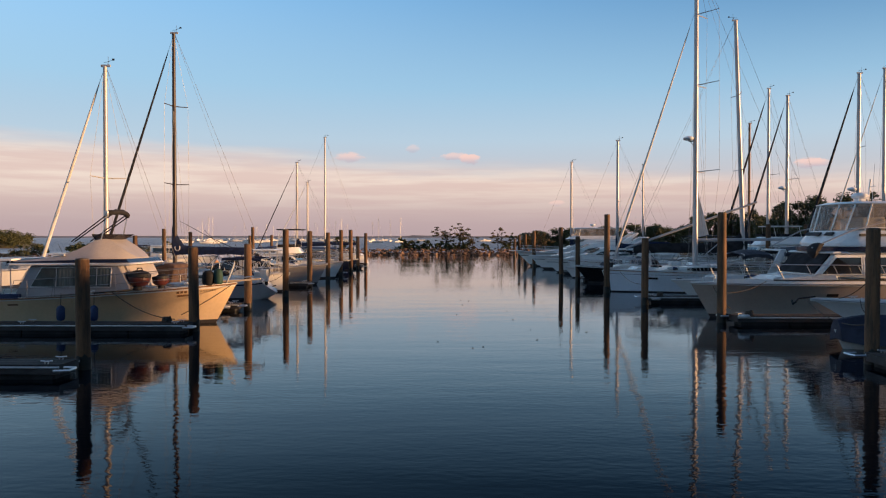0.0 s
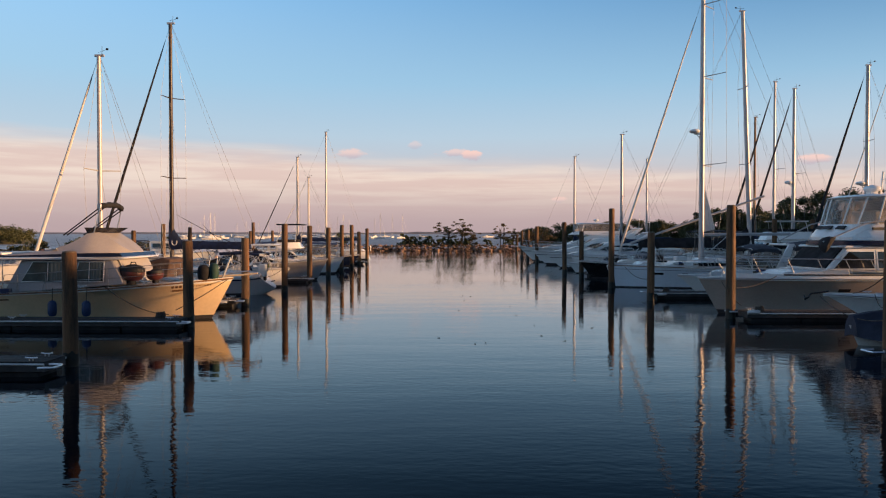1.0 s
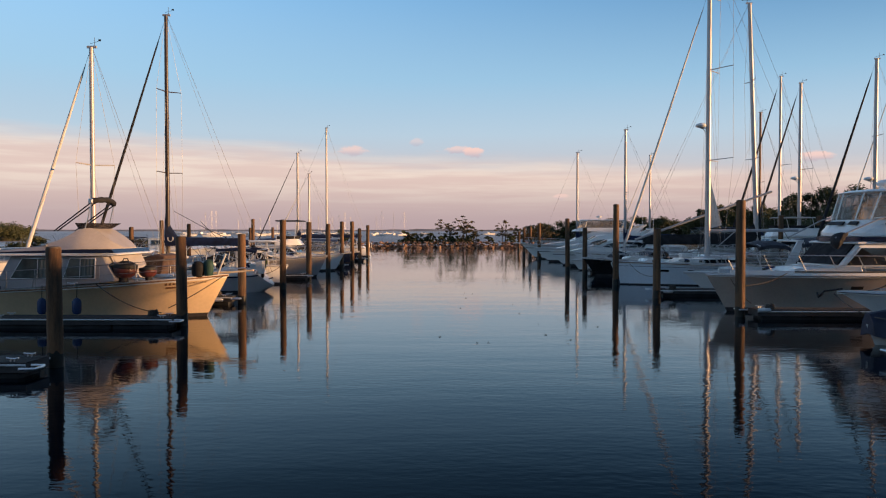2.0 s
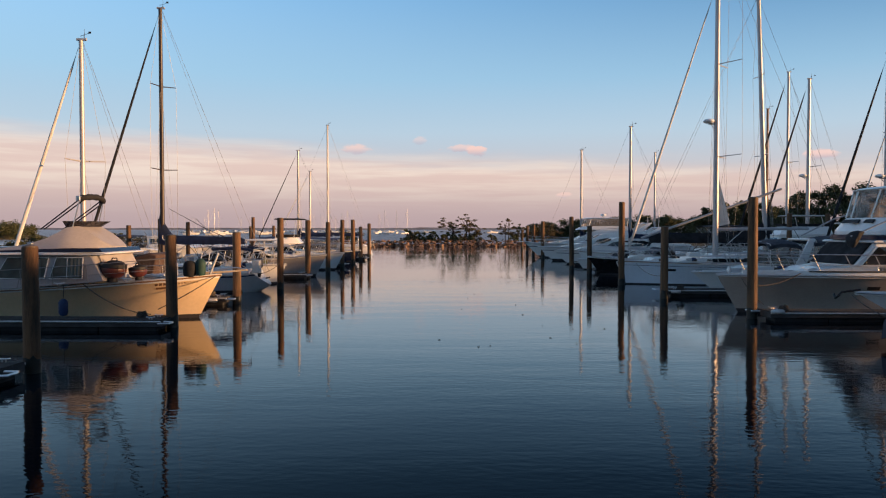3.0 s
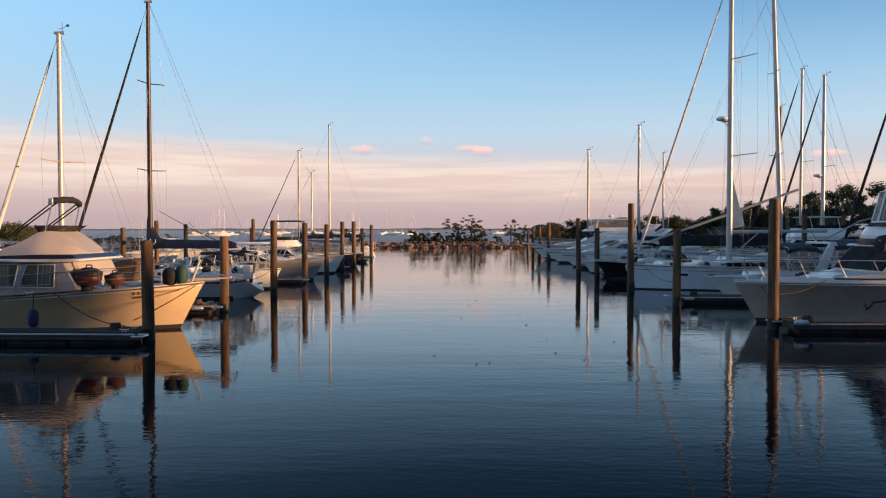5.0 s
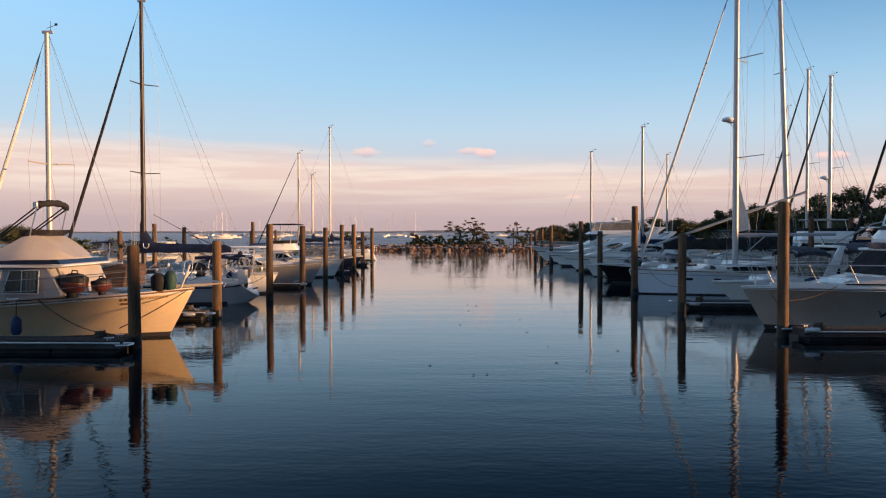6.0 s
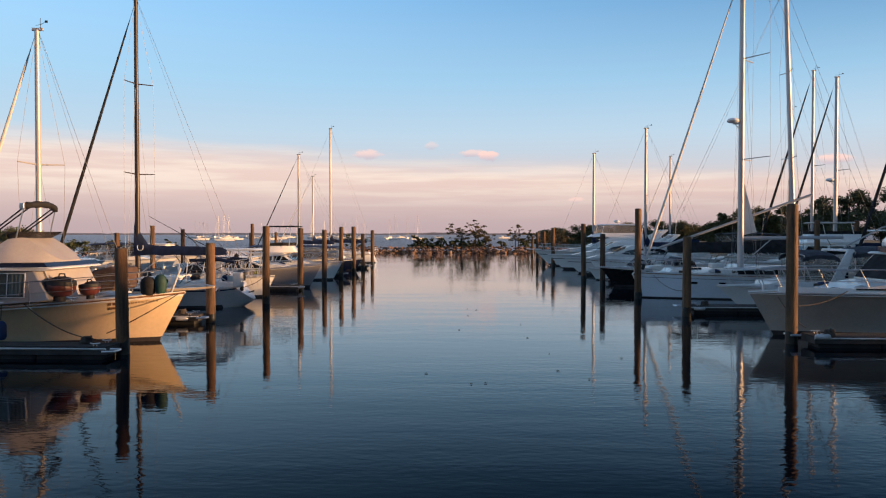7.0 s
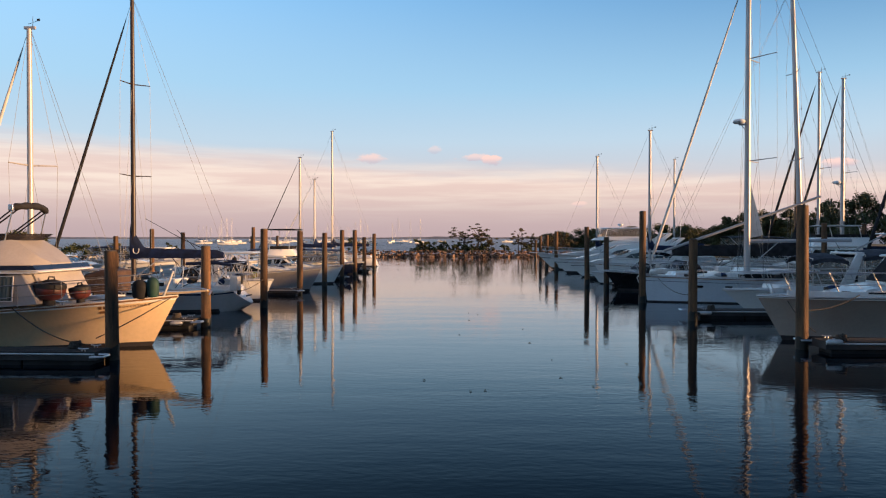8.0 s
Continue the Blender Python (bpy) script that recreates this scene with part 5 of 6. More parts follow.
def bridge_enclosure(root):
    """The yacht's flybridge with its hardtop and clear vinyl screens."""
    ring = lambda pts, z: [(px, py, z) for px, py in pts] + [(px, -py, z) for px, py in reversed(pts)]
    low = [(0.8, 1.62), (7.4, 1.62), (8.1, 1.35), (8.42, 0.6)]
    mid = [(0.8, 1.62), (7.35, 1.62), (7.95, 1.30), (8.25, 0.6)]
    high = [(0.9, 1.42), (7.0, 1.42), (7.6, 1.15), (7.8, 0.55)]
    part("bridge_band", Shape().loft([ring(low, 2.62), ring(low, 2.78)]), M["navy"], root, "dark band under the bridge")
    part("flybridge", Shape().loft([ring(mid, 2.785), ring([(px, py * 1.0) for px, py in mid], 2.95), ring(high, 3.42)]), M["white"], root, bevel=0.03)
    top = [(0.9, 1.45), (6.75, 1.45), (7.25, 1.2), (7.48, 0.6)]
    part("hardtop", Shape().loft([ring(top, 4.42), ring([(px * 1.01, py * 1.02) for px, py in top], 4.47), ring([(px * 0.97, py * 0.9) for px, py in top], 4.55)]), M["white"], root, bevel=0.02)
    a, b = ring(high, 3.42), ring(top, 4.42)
    for i in range(7):
        q = [a[i], a[i + 1], b[i + 1], b[i]]
        c = Vector((4, 0, 3.9))
        inner = [tuple(Vector(p).lerp(c, 0.004)) for p in q]
        part("vinyl_panel", Shape().loft([q, inner]), M["vinyl"], root, "clear vinyl screen", smooth=0)
    for i in range(8):
        part("enclosure_post", Shape().tube([a[i], b[i]], 0.03, 6), M["white"], root)
    for k in (1.8, 3.2, 4.6, 6.0):
        for side in (1, -1):
            part("enclosure_post", Shape().tube([(k, side * 1.43, 3.42), (k - 0.1, side * 1.44, 4.42)], 0.032, 6), M["white"], root)
    part("helm_console", Shape().box(5.6, 6.6, -0.7, 0.7, 3.2, 3.95), M["grey_white"], root, bevel=0.06)
    part("helm_chair", Shape().box(4.6, 5.0, -0.3, 0.3, 3.3, 3.75).box(4.5, 4.62, -0.3, 0.3, 3.7, 4.15), M["grey_white"], root, bevel=0.05)
    dome = part("radar_dome", Shape().ball((6.2, 0, 4.82), 0.32, 0.32, 0.15, 16, 6).box(6.05, 6.35, -0.15, 0.15, 4.54, 4.72), M["white"], root)
    part("radar_mast", Shape().tube([(5.85, 0, 4.5), (5.75, 0, 5.5)], 0.035, 6).tube([(5.6, -0.35, 5.2), (5.8, 0.35, 5.2)], 0.018, 5), M["white"], root)
    for y, z in ((0.5, 6.6), (-0.9, 6.2)):
        part("antenna", Shape().tube([(5.0, y, 4.5), (4.9, y, z)], 0.012, 4), M["white"], root)
    part("windscreen_cover", Shape().add([(7.97, -1.22, 1.78), (7.97, 1.22, 1.78), (7.31, 1.2, 2.52), (7.31, -1.2, 2.52), (7.90, -1.22, 1.75), (7.90, 1.22, 1.75), (7.24, 1.2, 2.50), (7.24, -1.2, 2.50)], [(0, 1, 2, 3), (7, 6, 5, 4), (0, 4, 5, 1), (1, 5, 6, 2), (2, 6, 7, 3), (3, 7, 4, 0)]), M["canvas_black"], root, "black canvas windscreen cover")
    # one slack canvas bundle lashed to the bridge corner
    rings = []
    for cx, cz, r in ((7.70, 2.92, 0.07), (7.78, 2.91, 0.17), (7.92, 2.85, 0.24), (8.02, 2.74, 0.27), (8.08, 2.62, 0.25), (8.10, 2.50, 0.20), (8.10, 2.40, 0.13), (8.09, 2.35, 0.04)):
        rings.append([(cx + 0.62 * r * f * math.cos(u), 1.34 + 1.15 * r * f * math.sin(u), cz + 0.25 * r * f * math.cos(u))
                      for u, f in ((k * math.tau / 20, 1 + 0.09 * math.sin(k * 2.2 + cz * 7) + 0.05 * math.sin(k * 5.1)) for k in range(20))])
    part("canvas_roll", Shape().loft(rings), M["canvas_black"], root, "dark canvas bundled at the bridge corner", smooth=60)
    for k in (-0.62, 0.0, 0.62):
        part("vent_slot", Shape().loft([[(8.13 - 0.3 * abs(k) * 0.6, k - 0.24, 3.24), (8.13 - 0.3 * abs(k) * 0.6, k + 0.24, 3.24), (8.0 - 0.3 * abs(k) * 0.6, k + 0.22, 3.36), (8.0 - 0.3 * abs(k) * 0.6, k - 0.22, 3.36)],
                                         [(8.07 - 0.3 * abs(k) * 0.6, k - 0.24, 3.22), (8.07 - 0.3 * abs(k) * 0.6, k + 0.24, 3.22), (7.94 - 0.3 * abs(k) * 0.6, k + 0.22, 3.34), (7.94 - 0.3 * abs(k) * 0.6, k - 0.22, 3.34)]]), M["black"], root, "dark vent slot")
    for x in (5.4, 6.3, 7.0):
        part("vent_slot", Shape().box(x - 0.28, x + 0.28, 1.47, 1.545, 3.20, 3.29), M["black"], root, "dark vent slot")
    part("bridge_rail", Shape().tube([(4.2, 1.5, 3.5), (6.6, 1.5, 3.52), (7.3, 1.42, 3.5), (7.55, 1.2, 3.46)], 0.022, 6), M["white"], root)
    for side in (1, -1):
        part("outrigger", Shape().tube([(8.2, side * 1.45, 2.75), (6.7, side * 1.66, 3.42), (3.0, side * 1.7, 4.3)], 0.028, 6), M["alu"], root)
    for side in (1, -1):
        low = [hE1.at(s, 0.99, side, 0.0) for s in hE1.steps(20, 0.02, 0.95)]
        part("toe_rail", Shape().loft([[(x, y + side * 0.015, z - 0.02), (x, y + side * 0.01, z + 0.15), (x, y - side * 0.07, z + 0.15), (x, y - side * 0.06, z - 0.02)] for x, y, z in low]), M["white"], root, "white raised deck edge")
        part("rubbing_strake", Shape().loft([[(x, y + side * 0.014, z + 0.10), (x, y + side * 0.04, z + 0.105), (x, y + side * 0.04, z + 0.145), (x, y + side * 0.012, z + 0.149)] for x, y, z in low[:15]]), M["black"], root, "black rubbing strake")
    part("bulwark", hE1.strip(0.93, 0.995, 0.012), M["white"], root, "white band under the sheer")


bridge_enclosure(E1)
for ob in E1.children:
    if ob.name.split(".")[0] in ("bridge_band", "flybridge", "hardtop", "vinyl_panel", "enclosure_post", "helm_console", "helm_chair", "radar_dome", "radar_mast", "antenna", "vent_slot", "bridge_rail"):
        ob.location.x -= 1.0
yacht_c, hull_c = sailboat(21.75, 42.3, 180, 12.45, 3.9, 7.6, 18.8, M["cool_white"], M["alu"], None, 5.0, 1.2, 1.2, 1.3, rake=0.15, trake=-0.6, mast_r=0.14, boom_z=3.0, spreaders=(0.325, 0.609, 0.84), radar=8.8, furl=M["sail"], furl_r=0.075, stripe=None, stay_top=0.84, cover_high=0.1, label="large white sailing yacht with a plumb bow and radar dome", wide_sp=1.2, sweep=0.95, boot_u=0.05)
part("sail_clew", Shape().add([(7.46, 0.02, 5.75), (7.46, 0.02, 3.15), (6.85, 0.1, 3.3), (7.46, -0.02, 5.75), (7.46, -0.02, 3.15), (6.85, 0.06, 3.3)], [(0, 1, 2), (5, 4, 3), (0, 3, 4, 1), (1, 4, 5, 2), (2, 5, 3, 0)]), M["sail"], yacht_c, "pale corner of the furled mainsail")
part("whisker_pole", Shape().tube([(11.5, -0.5, 2.5), (3.9, -0.4, 5.2)], 0.065, 8), M["alu"], yacht_c, "long pale aluminium pole")
for s0, s1 in ((0.80, 0.84), (0.70, 0.725), (0.5, 0.56)):
    for side in (1, -1):
        pa = [hull_c.at(s, u, side, 0.004) for s, u in ((s0, 0.60), (s1, 0.60), (s1, 0.69), (s0, 0.69))]
        pb = [hull_c.at(s, u, side, 0.018) for s, u in ((s0, 0.60), (s1, 0.60), (s1, 0.69), (s0, 0.69))]
        part("hull_window", Shape().loft([pa, pb]), M["glass"], yacht_c, "long dark hull window")
part("bow_roller", Shape().box(12.3, 12.85, -0.1, 0.1, 1.30, 1.40).tube([(12.75, 0, 1.36), (12.95, 0, 1.2), (12.85, 0, 0.95)], 0.03, 6), M["steel"], yacht_c, "steel bow roller with the anchor")
for side in (1, -1):
    part("saloon_window", Shape().panel([(5.85, 1.24), (8.15, 1.24), (8.05, 1.40), (5.85, 1.42)], lambda px, pz: 1.17 - 0.15 * (pz - 1.18), side, 0.022, 0.03), M["glass"], yacht_c, "long dark saloon window")
part("deck_hatch", Shape().box(9.6, 10.1, -0.28, 0.28, 1.42, 1.52), M["glass"], yacht_c, "dark deck hatch", bevel=0.02)
part("life_raft", Shape().box(8.5, 9.1, -0.35, 0.35, 1.5, 1.75), M["grey_white"], yacht_c, "pale canister on the foredeck", bevel=0.06)
for k in range(4):
    part("halyard", Shape().tube([(7.6 - 0.1, 0.06 * k - 0.1, 1.7), (7.55, 0.03 * k - 0.05, 17.5 - 1.4 * k)], 0.007, 4), M["wire"], yacht_c)
part("sheer_line", hull_c.strip(0.80, 0.815, 0.006), M["navy"], yacht_c, "thin dark line below the sheer")
sailboat(10.6, 46.3, 0, 13.0, 3.4, 8.0, 16.8, M["black_hull"], M["alu"], M["canvas_black"], 7.1, 1.1, 1.1, 1.4, mast_r=0.14, boom_z=2.25, spreaders=(0.4, 0.7), lean=2.3, furl=None, cover_high=0.62, label="large dark hulled sailing yacht with a black sail cover", wide_sp=1.0)
sailboat(33.5, 66.5, 180, 8.9, 3.2, 4.8, 16.6, M["white"], M["alu"], M["canvas_black"], 4.2, 1.0, 1.0, 1.3, furl=M["canvas_black"], mast_r=0.12, furl_r=0.11, label="white sailing boat in the second row", sweep=0.7)
sailboat(32.6, 61.0, 180, 8.3, 3.1, 4.7, 14.9, M["white"], M["alu"], M["canvas_navy"], 4.0, 1.0, 1.0, 1.3, furl=M["canvas_black"], mast_r=0.14, furl_r=0.1, label="white sailing boat in the second row", sweep=0.7, radar=7.2)
sailboat(33.0, 50.5, 180, 8.6, 3.1, 5.0, 14.4, M["white"], M["alu"], M["canvas_navy"], 4.0, 1.0, 1.0, 1.3, furl=M["canvas_black"], mast_r=0.14, furl_r=0.1, label="white sailing boat in the second row", spreaders=(0.3, 0.62), radar=6.4)
sailboat(33.4, 70.0, 180, 8.6, 3.1, 5.0, 14.0, M["white"], M["teak"], M["canvas_navy"], 4.0, 1.0, 1.0, 1.3, furl=None, label="sailing boat with a wooden mast in the second row")
sailboat(36.2, 53.0, 180, 9.0, 3.2, 5.0, 15.3, M["white"], M["alu"], M["canvas_blue"], 4.0, 1.0, 1.0, 1.3, furl=M["sail"], label="white sailing boat in the second row")
sailboat(19.2, 62.6, 180, 8.6, 2.9, 5.0, 11.4, M["white"], M["alu"], M["canvas_navy"], 3.6, 0.95, 0.95, 1.2, furl=None, label="white sailing boat in a slip")
sailboat(17.8, 78.5, 180, 8.6, 2.9, 5.0, 11.2, M["white"], M["alu"], M["canvas_navy"], 3.6, 0.95, 0.95, 1.2, furl=None, label="white sailing boat in a slip", backstay=True)
sailboat(29.5, 94.0, 180, 9.0, 3.0, 5.0, 12.5, M["white"], M["alu"], M["canvas_navy"], 3.6, 0.95, 0.95, 1.2, furl=M["sail"], label="white sailing boat in a far slip")
express, hull_x = power_cruiser(21.0, 37.4, 180, 8.6, 3.0, 0.9, 1.0, 1.0, 1.1, (0.5, 0.76), None, arch=4.6, label="white express cruiser with grey canvas and a raked arch")


def canvas_enclosure(root, x0, x1, z0, z1, half, mat, skirt=0.0, bows=3):
    """A drooping canvas top on steel bows, with clear side panels and, if wanted, a canvas skirt below them."""
    rings = []
    for k in range(9):
        c = 1 - 2 * k / 8
        crown = z1 + 0.10 * (1 - c * c) - 0.10 * abs(c) ** 4
        rows = []
        for i in range(7):
            x = x0 + (x1 - x0) * i / 6
            rows.append((x, half * c, crown - 0.14 * (abs(i / 3 - 1) ** 3) + 0.015 * math.sin(i * 2.4 + k)))
        rings.append(rows + [(px, py * 0.985, pz - (0.16 if abs(c) > 0.9 else 0.035)) for px, py, pz in reversed(rows)])
    part("canvas_top", Shape().loft(rings), mat, root, "drooping canvas top", smooth=60)
    for i in range(bows):
        x = x0 + 0.08 + (x1 - x0 - 0.16) * i / max(1, bows - 1)
        part("canvas_bow", Shape().tube([(x, -half * 0.97, z0), (x, -half * 0.94, z1 - 0.12), (x, 0, z1 - 0.02), (x, half * 0.94, z1 - 0.12), (x, half * 0.97, z0)], 0.022, 6), M["steel"], root)
    for side in (1, -1):
        low = z0 + skirt
        part("side_curtain", Shape().panel([(x0 + 0.06, low), (x1 - 0.06, low), (x1 - 0.1, z1 - 0.16), (x0 + 0.1, z1 - 0.16)], lambda px, pz: half * 0.96, side, 0, 0.008), M["vinyl_clear"], root, "clear side panel")
        if skirt:
            part("canvas_skirt", Shape().panel([(x0 + 0.04, z0), (x1 - 0.04, z0), (x1 - 0.05, low), (x0 + 0.05, low)], lambda px, pz: half * 0.97, side, 0.004, 0.02), mat, root, "grey canvas skirt")


for ob in express.children:
    if ob.name.startswith("windscreen_pane"):
        ob.data.materials[0] = M["vinyl_clear"]
canvas_enclosure(express, 0.9, 4.45, 1.12, 2.58, 1.3, M["canvas_grey"], 0.34, 4)
canvas_enclosure(express, 5.0, 6.5, 1.15, 2.42, 1.22, M["canvas_grey"], 0.0, 2)
part("deck_seat", Shape().box(2.0, 3.6, -0.9, 0.9, 0.95, 1.5), M["grey_white"], express, "white cockpit seat", bevel=0.06)
power_cruiser(17.6, 50.0, 180, 8.2, 2.8, 0.9, 1.0, 1.25, 0.9, (0.3, 0.6), None, hull_mat=M["black_hull"], label="black hulled open boat with a white deck")
runabout, hull_r = power_cruiser(15.0, 56.5, 180, 5.6, 2.1, 0.6, 0.65, 0.85, 0.6, (0.3, 0.55), None, label="small white runabout with a dark outboard")


def swept_yacht(x, y, L, beam, zs, zm, zb, rake, roof, label, bridge=None, arch=None, curtain=None, pulpit=0.0, hull_mat=None):
    """A motor yacht whose foredeck rises in one sweep into the windscreen and roof, with a long dark side window."""
    root = thing("motor_yacht", boat_pose(x, y, 180), label, "boat", "motor boats")
    h = Hull(L, beam, zs, zm, zb, rake, stern=0.92, full=2.2, wl=0.80, fine=1.5, flare=1.9)
    hull_parts(root, h, hull_mat or M["white"], rub_r=0.035, boot_u=0.14)
    part("hull_stripe", h.strip(0.70, 0.74, 0.006), M["canvas_grey"], root, "thin grey line along the hull")
    wide = lambda px, pz: max(0.2, beam * 0.43 * (1 - 0.55 * max(0, (px - L * 0.5) / (L * 0.42)) ** 2) - 0.16 * (pz - zm))
    deck_at = lambda q: h.sheer(q) - 0.04
    prof = [(L * 0.12, zm - 0.1), (L * 0.5, deck_at(0.5)), (L * 0.75, deck_at(0.75)), (L * 0.93, deck_at(0.93)), (L * 0.86, h.sheer(0.86) + 0.14), (L * 0.76, h.sheer(0.76) + 0.34), (L * 0.69, zm + 0.62), (L * 0.60, zm + (roof - zm) * 0.72), (L * 0.53, roof - 0.06), (L * 0.44, roof), (L * 0.14, roof - 0.1), (L * 0.08, roof - 0.35)]
    part("superstructure", Shape().prism(prof, wide), M["white"], root, "white superstructure swept up from the foredeck", smooth=40)
    zw = zm + (roof - zm) * 0.42
    win = [(L * 0.20, zw - 0.05), (L * 0.52, zw - 0.08), (L * 0.62, zw + 0.02), (L * 0.57, zw + 0.26), (L * 0.48, zw + 0.40), (L * 0.26, zw + 0.42), (L * 0.18, zw + 0.2)]
    for side in (1, -1):
        part("side_window", Shape().panel(win, wide, side, 0.012, 0.03), M["glass"], root, "long curved dark side window")
        part("grab_rail", Shape().tube([(L * 0.2, side * beam * 0.41, roof + 0.1), (L * 0.32, side * beam * 0.36, roof + 0.16), (L * 0.44, side * beam * 0.34, roof + 0.1)], 0.02, 5), M["steel"], root)
        for q in (0.72, 0.80):
            pl = [h.at(w, u, side, 0.006) for w, u in ((q, 0.56), (q + 0.03, 0.56), (q + 0.03, 0.64), (q, 0.64))]
            pl2 = [h.at(w, u, side, 0.024) for w, u in ((q, 0.56), (q + 0.03, 0.56), (q + 0.03, 0.64), (q, 0.64))]
            part("hull_port", Shape().loft([pl, pl2]), M["black"], root)
    xa, za, xb, zb2 = L * 0.685, zm + 0.66, L * 0.545, roof - 0.12
    for k in (-1, 0, 1):
        hw, yc = beam * 0.115, k * beam * 0.25
        q = [(xa + 0.03 - 0.12 * abs(k), yc - hw, za), (xa + 0.03 - 0.12 * abs(k), yc + hw, za), (xb + 0.05 - 0.1 * abs(k), yc * 0.9 + hw * 0.9, zb2), (xb + 0.05 - 0.1 * abs(k), yc * 0.9 - hw * 0.9, zb2)]
        part("windscreen_pane", Shape().loft([q, [(px - 0.03, py, pz - 0.03) for px, py, pz in q]]), M["glass"], root, "raked dark windscreen")
    if bridge:
        x0, x1, z1, zt = bridge
        ring = lambda pts, z: [(px, py, z) for px, py in pts] + [(px, -py, z) for px, py in reversed(pts)]
        low = [(x0 - 0.3, beam * 0.36), (x1 - 0.4, beam * 0.34), (x1 + 0.7, beam * 0.14)]
        high = [(x0, beam * 0.33), (x1 - 0.5, beam * 0.31), (x1, beam * 0.14)]
        top = [(x0 - 0.1, beam * 0.33), (x1 - 0.7, beam * 0.31), (x1 - 0.2, beam * 0.16)]
        part("flybridge", Shape().loft([ring(low, roof - 0.02), ring(high, z1)]), M["white"], root, smooth=30)
        part("hardtop", Shape().loft([ring(top, zt), ring([(px, py * 1.03) for px, py in top], zt + 0.05), ring([(px * 0.99, py * 0.9) for px, py in top], zt + 0.12)]), M["white"], root, smooth=30)
        for a, b, c, d in zip(ring(high, z1), ring(high, z1)[1:], ring(top, zt), ring(top, zt)[1:]):
            inner = [tuple(Vector(p) * 0.998) for p in (a, b, d, c)]
            part("vinyl_panel", Shape().loft([[a, b, d, c], inner]), curtain or M["vinyl"], root, "clear bridge screen", smooth=0)
            part("enclosure_post", Shape().tube([a, c], 0.03, 5), M["white"], root)
        part("radar_dome", Shape().ball(((x0 + x1) / 2, 0, zt + 0.42), 0.3, 0.3, 0.14, 12, 6).box((x0 + x1) / 2 - 0.1, (x0 + x1) / 2 + 0.1, -0.1, 0.1, zt + 0.1, zt + 0.3), M["white"], root)
    if arch:
        x0, zt = arch
        for side in (1, -1):
            b = beam * 0.40
            part("arch_leg", Shape().loft([[(x0 + 1.5, side * b, roof - 0.3), (x0 + 2.3, side * b, roof - 0.3), (x0 + 2.3, side * (b - 0.14), roof - 0.3), (x0 + 1.5, side * (b - 0.14), roof - 0.3)],
                                           [(x0, side * (b - 0.2), zt), (x0 + 0.45, side * (b - 0.2), zt), (x0 + 0.45, side * (b - 0.34), zt), (x0, side * (b - 0.34), zt)]]), M["white"], root, bevel=0.03)
        part("arch_top", Shape().box(x0, x0 + 0.45, -beam * 0.40 + 0.2, beam * 0.40 - 0.2, zt - 0.02, zt + 0.08), M["white"], root, bevel=0.03)
        part("antenna", Shape().tube([(x0 + 0.2, 0.4, zt), (x0 + 0.1, 0.4, zt + 1.6)], 0.015, 4), M["white"], root)
    if pulpit:
        bx, _, bz = h.at(1, 1)
        part("bow_pulpit", Shape().loft([[(bx - 0.8, -0.3, bz - 0.03), (bx - 0.8, 0.3, bz - 0.03), (bx - 0.8, 0.3, bz + 0.06), (bx - 0.8, -0.3, bz + 0.06)], [(bx + pulpit, -0.2, bz + 0.02), (bx + pulpit, 0.2, bz + 0.02), (bx + pulpit, 0.2, bz + 0.10), (bx + pulpit, -0.2, bz + 0.10)]]), M["white"], root, "white bow pulpit")
    rails(root, h, 0.6, 0.55, 0.98, 6, 0.018, lean=0.2)
    return root, h


swept_yacht(17.9, 65.5, 8.4, 3.3, 0.95, 1.1, 1.3, 1.3, 2.3, "white express motor yacht with a raked arch", arch=(0.5, 3.1))
swept_yacht(18.6, 71.5, 9.6, 3.5, 1.0, 1.2, 1.4, 1.5, 2.6, "white sweeping motor yacht with a long dark side window", arch=(0.6, 3.5))
swept_yacht(20.6, 79.0, 12.0, 4.2, 1.15, 1.35, 1.65, 1.7, 2.95, "large white motor yacht with a clear screened bridge", bridge=(3.2, 7.6, 3.3, 4.05), pulpit=0.7)

power_cruiser(29.0, 58.0, 180, 9.0, 3.3, 1.0, 1.1, 1.35, 0.9, (0.2, 0.6), 2.5, bridge=(1.2, 4.9, 3.2), hardtop=(1.8, 4.3, 3.95), top_mat=M["sail"], label="white flybridge cruiser in the second row")
power_cruiser(37.5, 58.5, 180, 9.5, 3.4, 1.0, 1.2, 1.4, 0.9, (0.2, 0.62), 2.7, bridge=(1.2, 5.4, 3.4), hardtop=(4.6, 8.2, 3.4), label="white cruiser with a hardtop in the second row")
power_cruiser(27.5, 66.0, 180, 8.6, 3.0, 0.95, 1.05, 1.3, 0.8, (0.2, 0.6), 2.2, aft_canvas=(2.0, 6.5, 3.25, M["canvas_black"]), label="white cruiser under a dark canvas top")

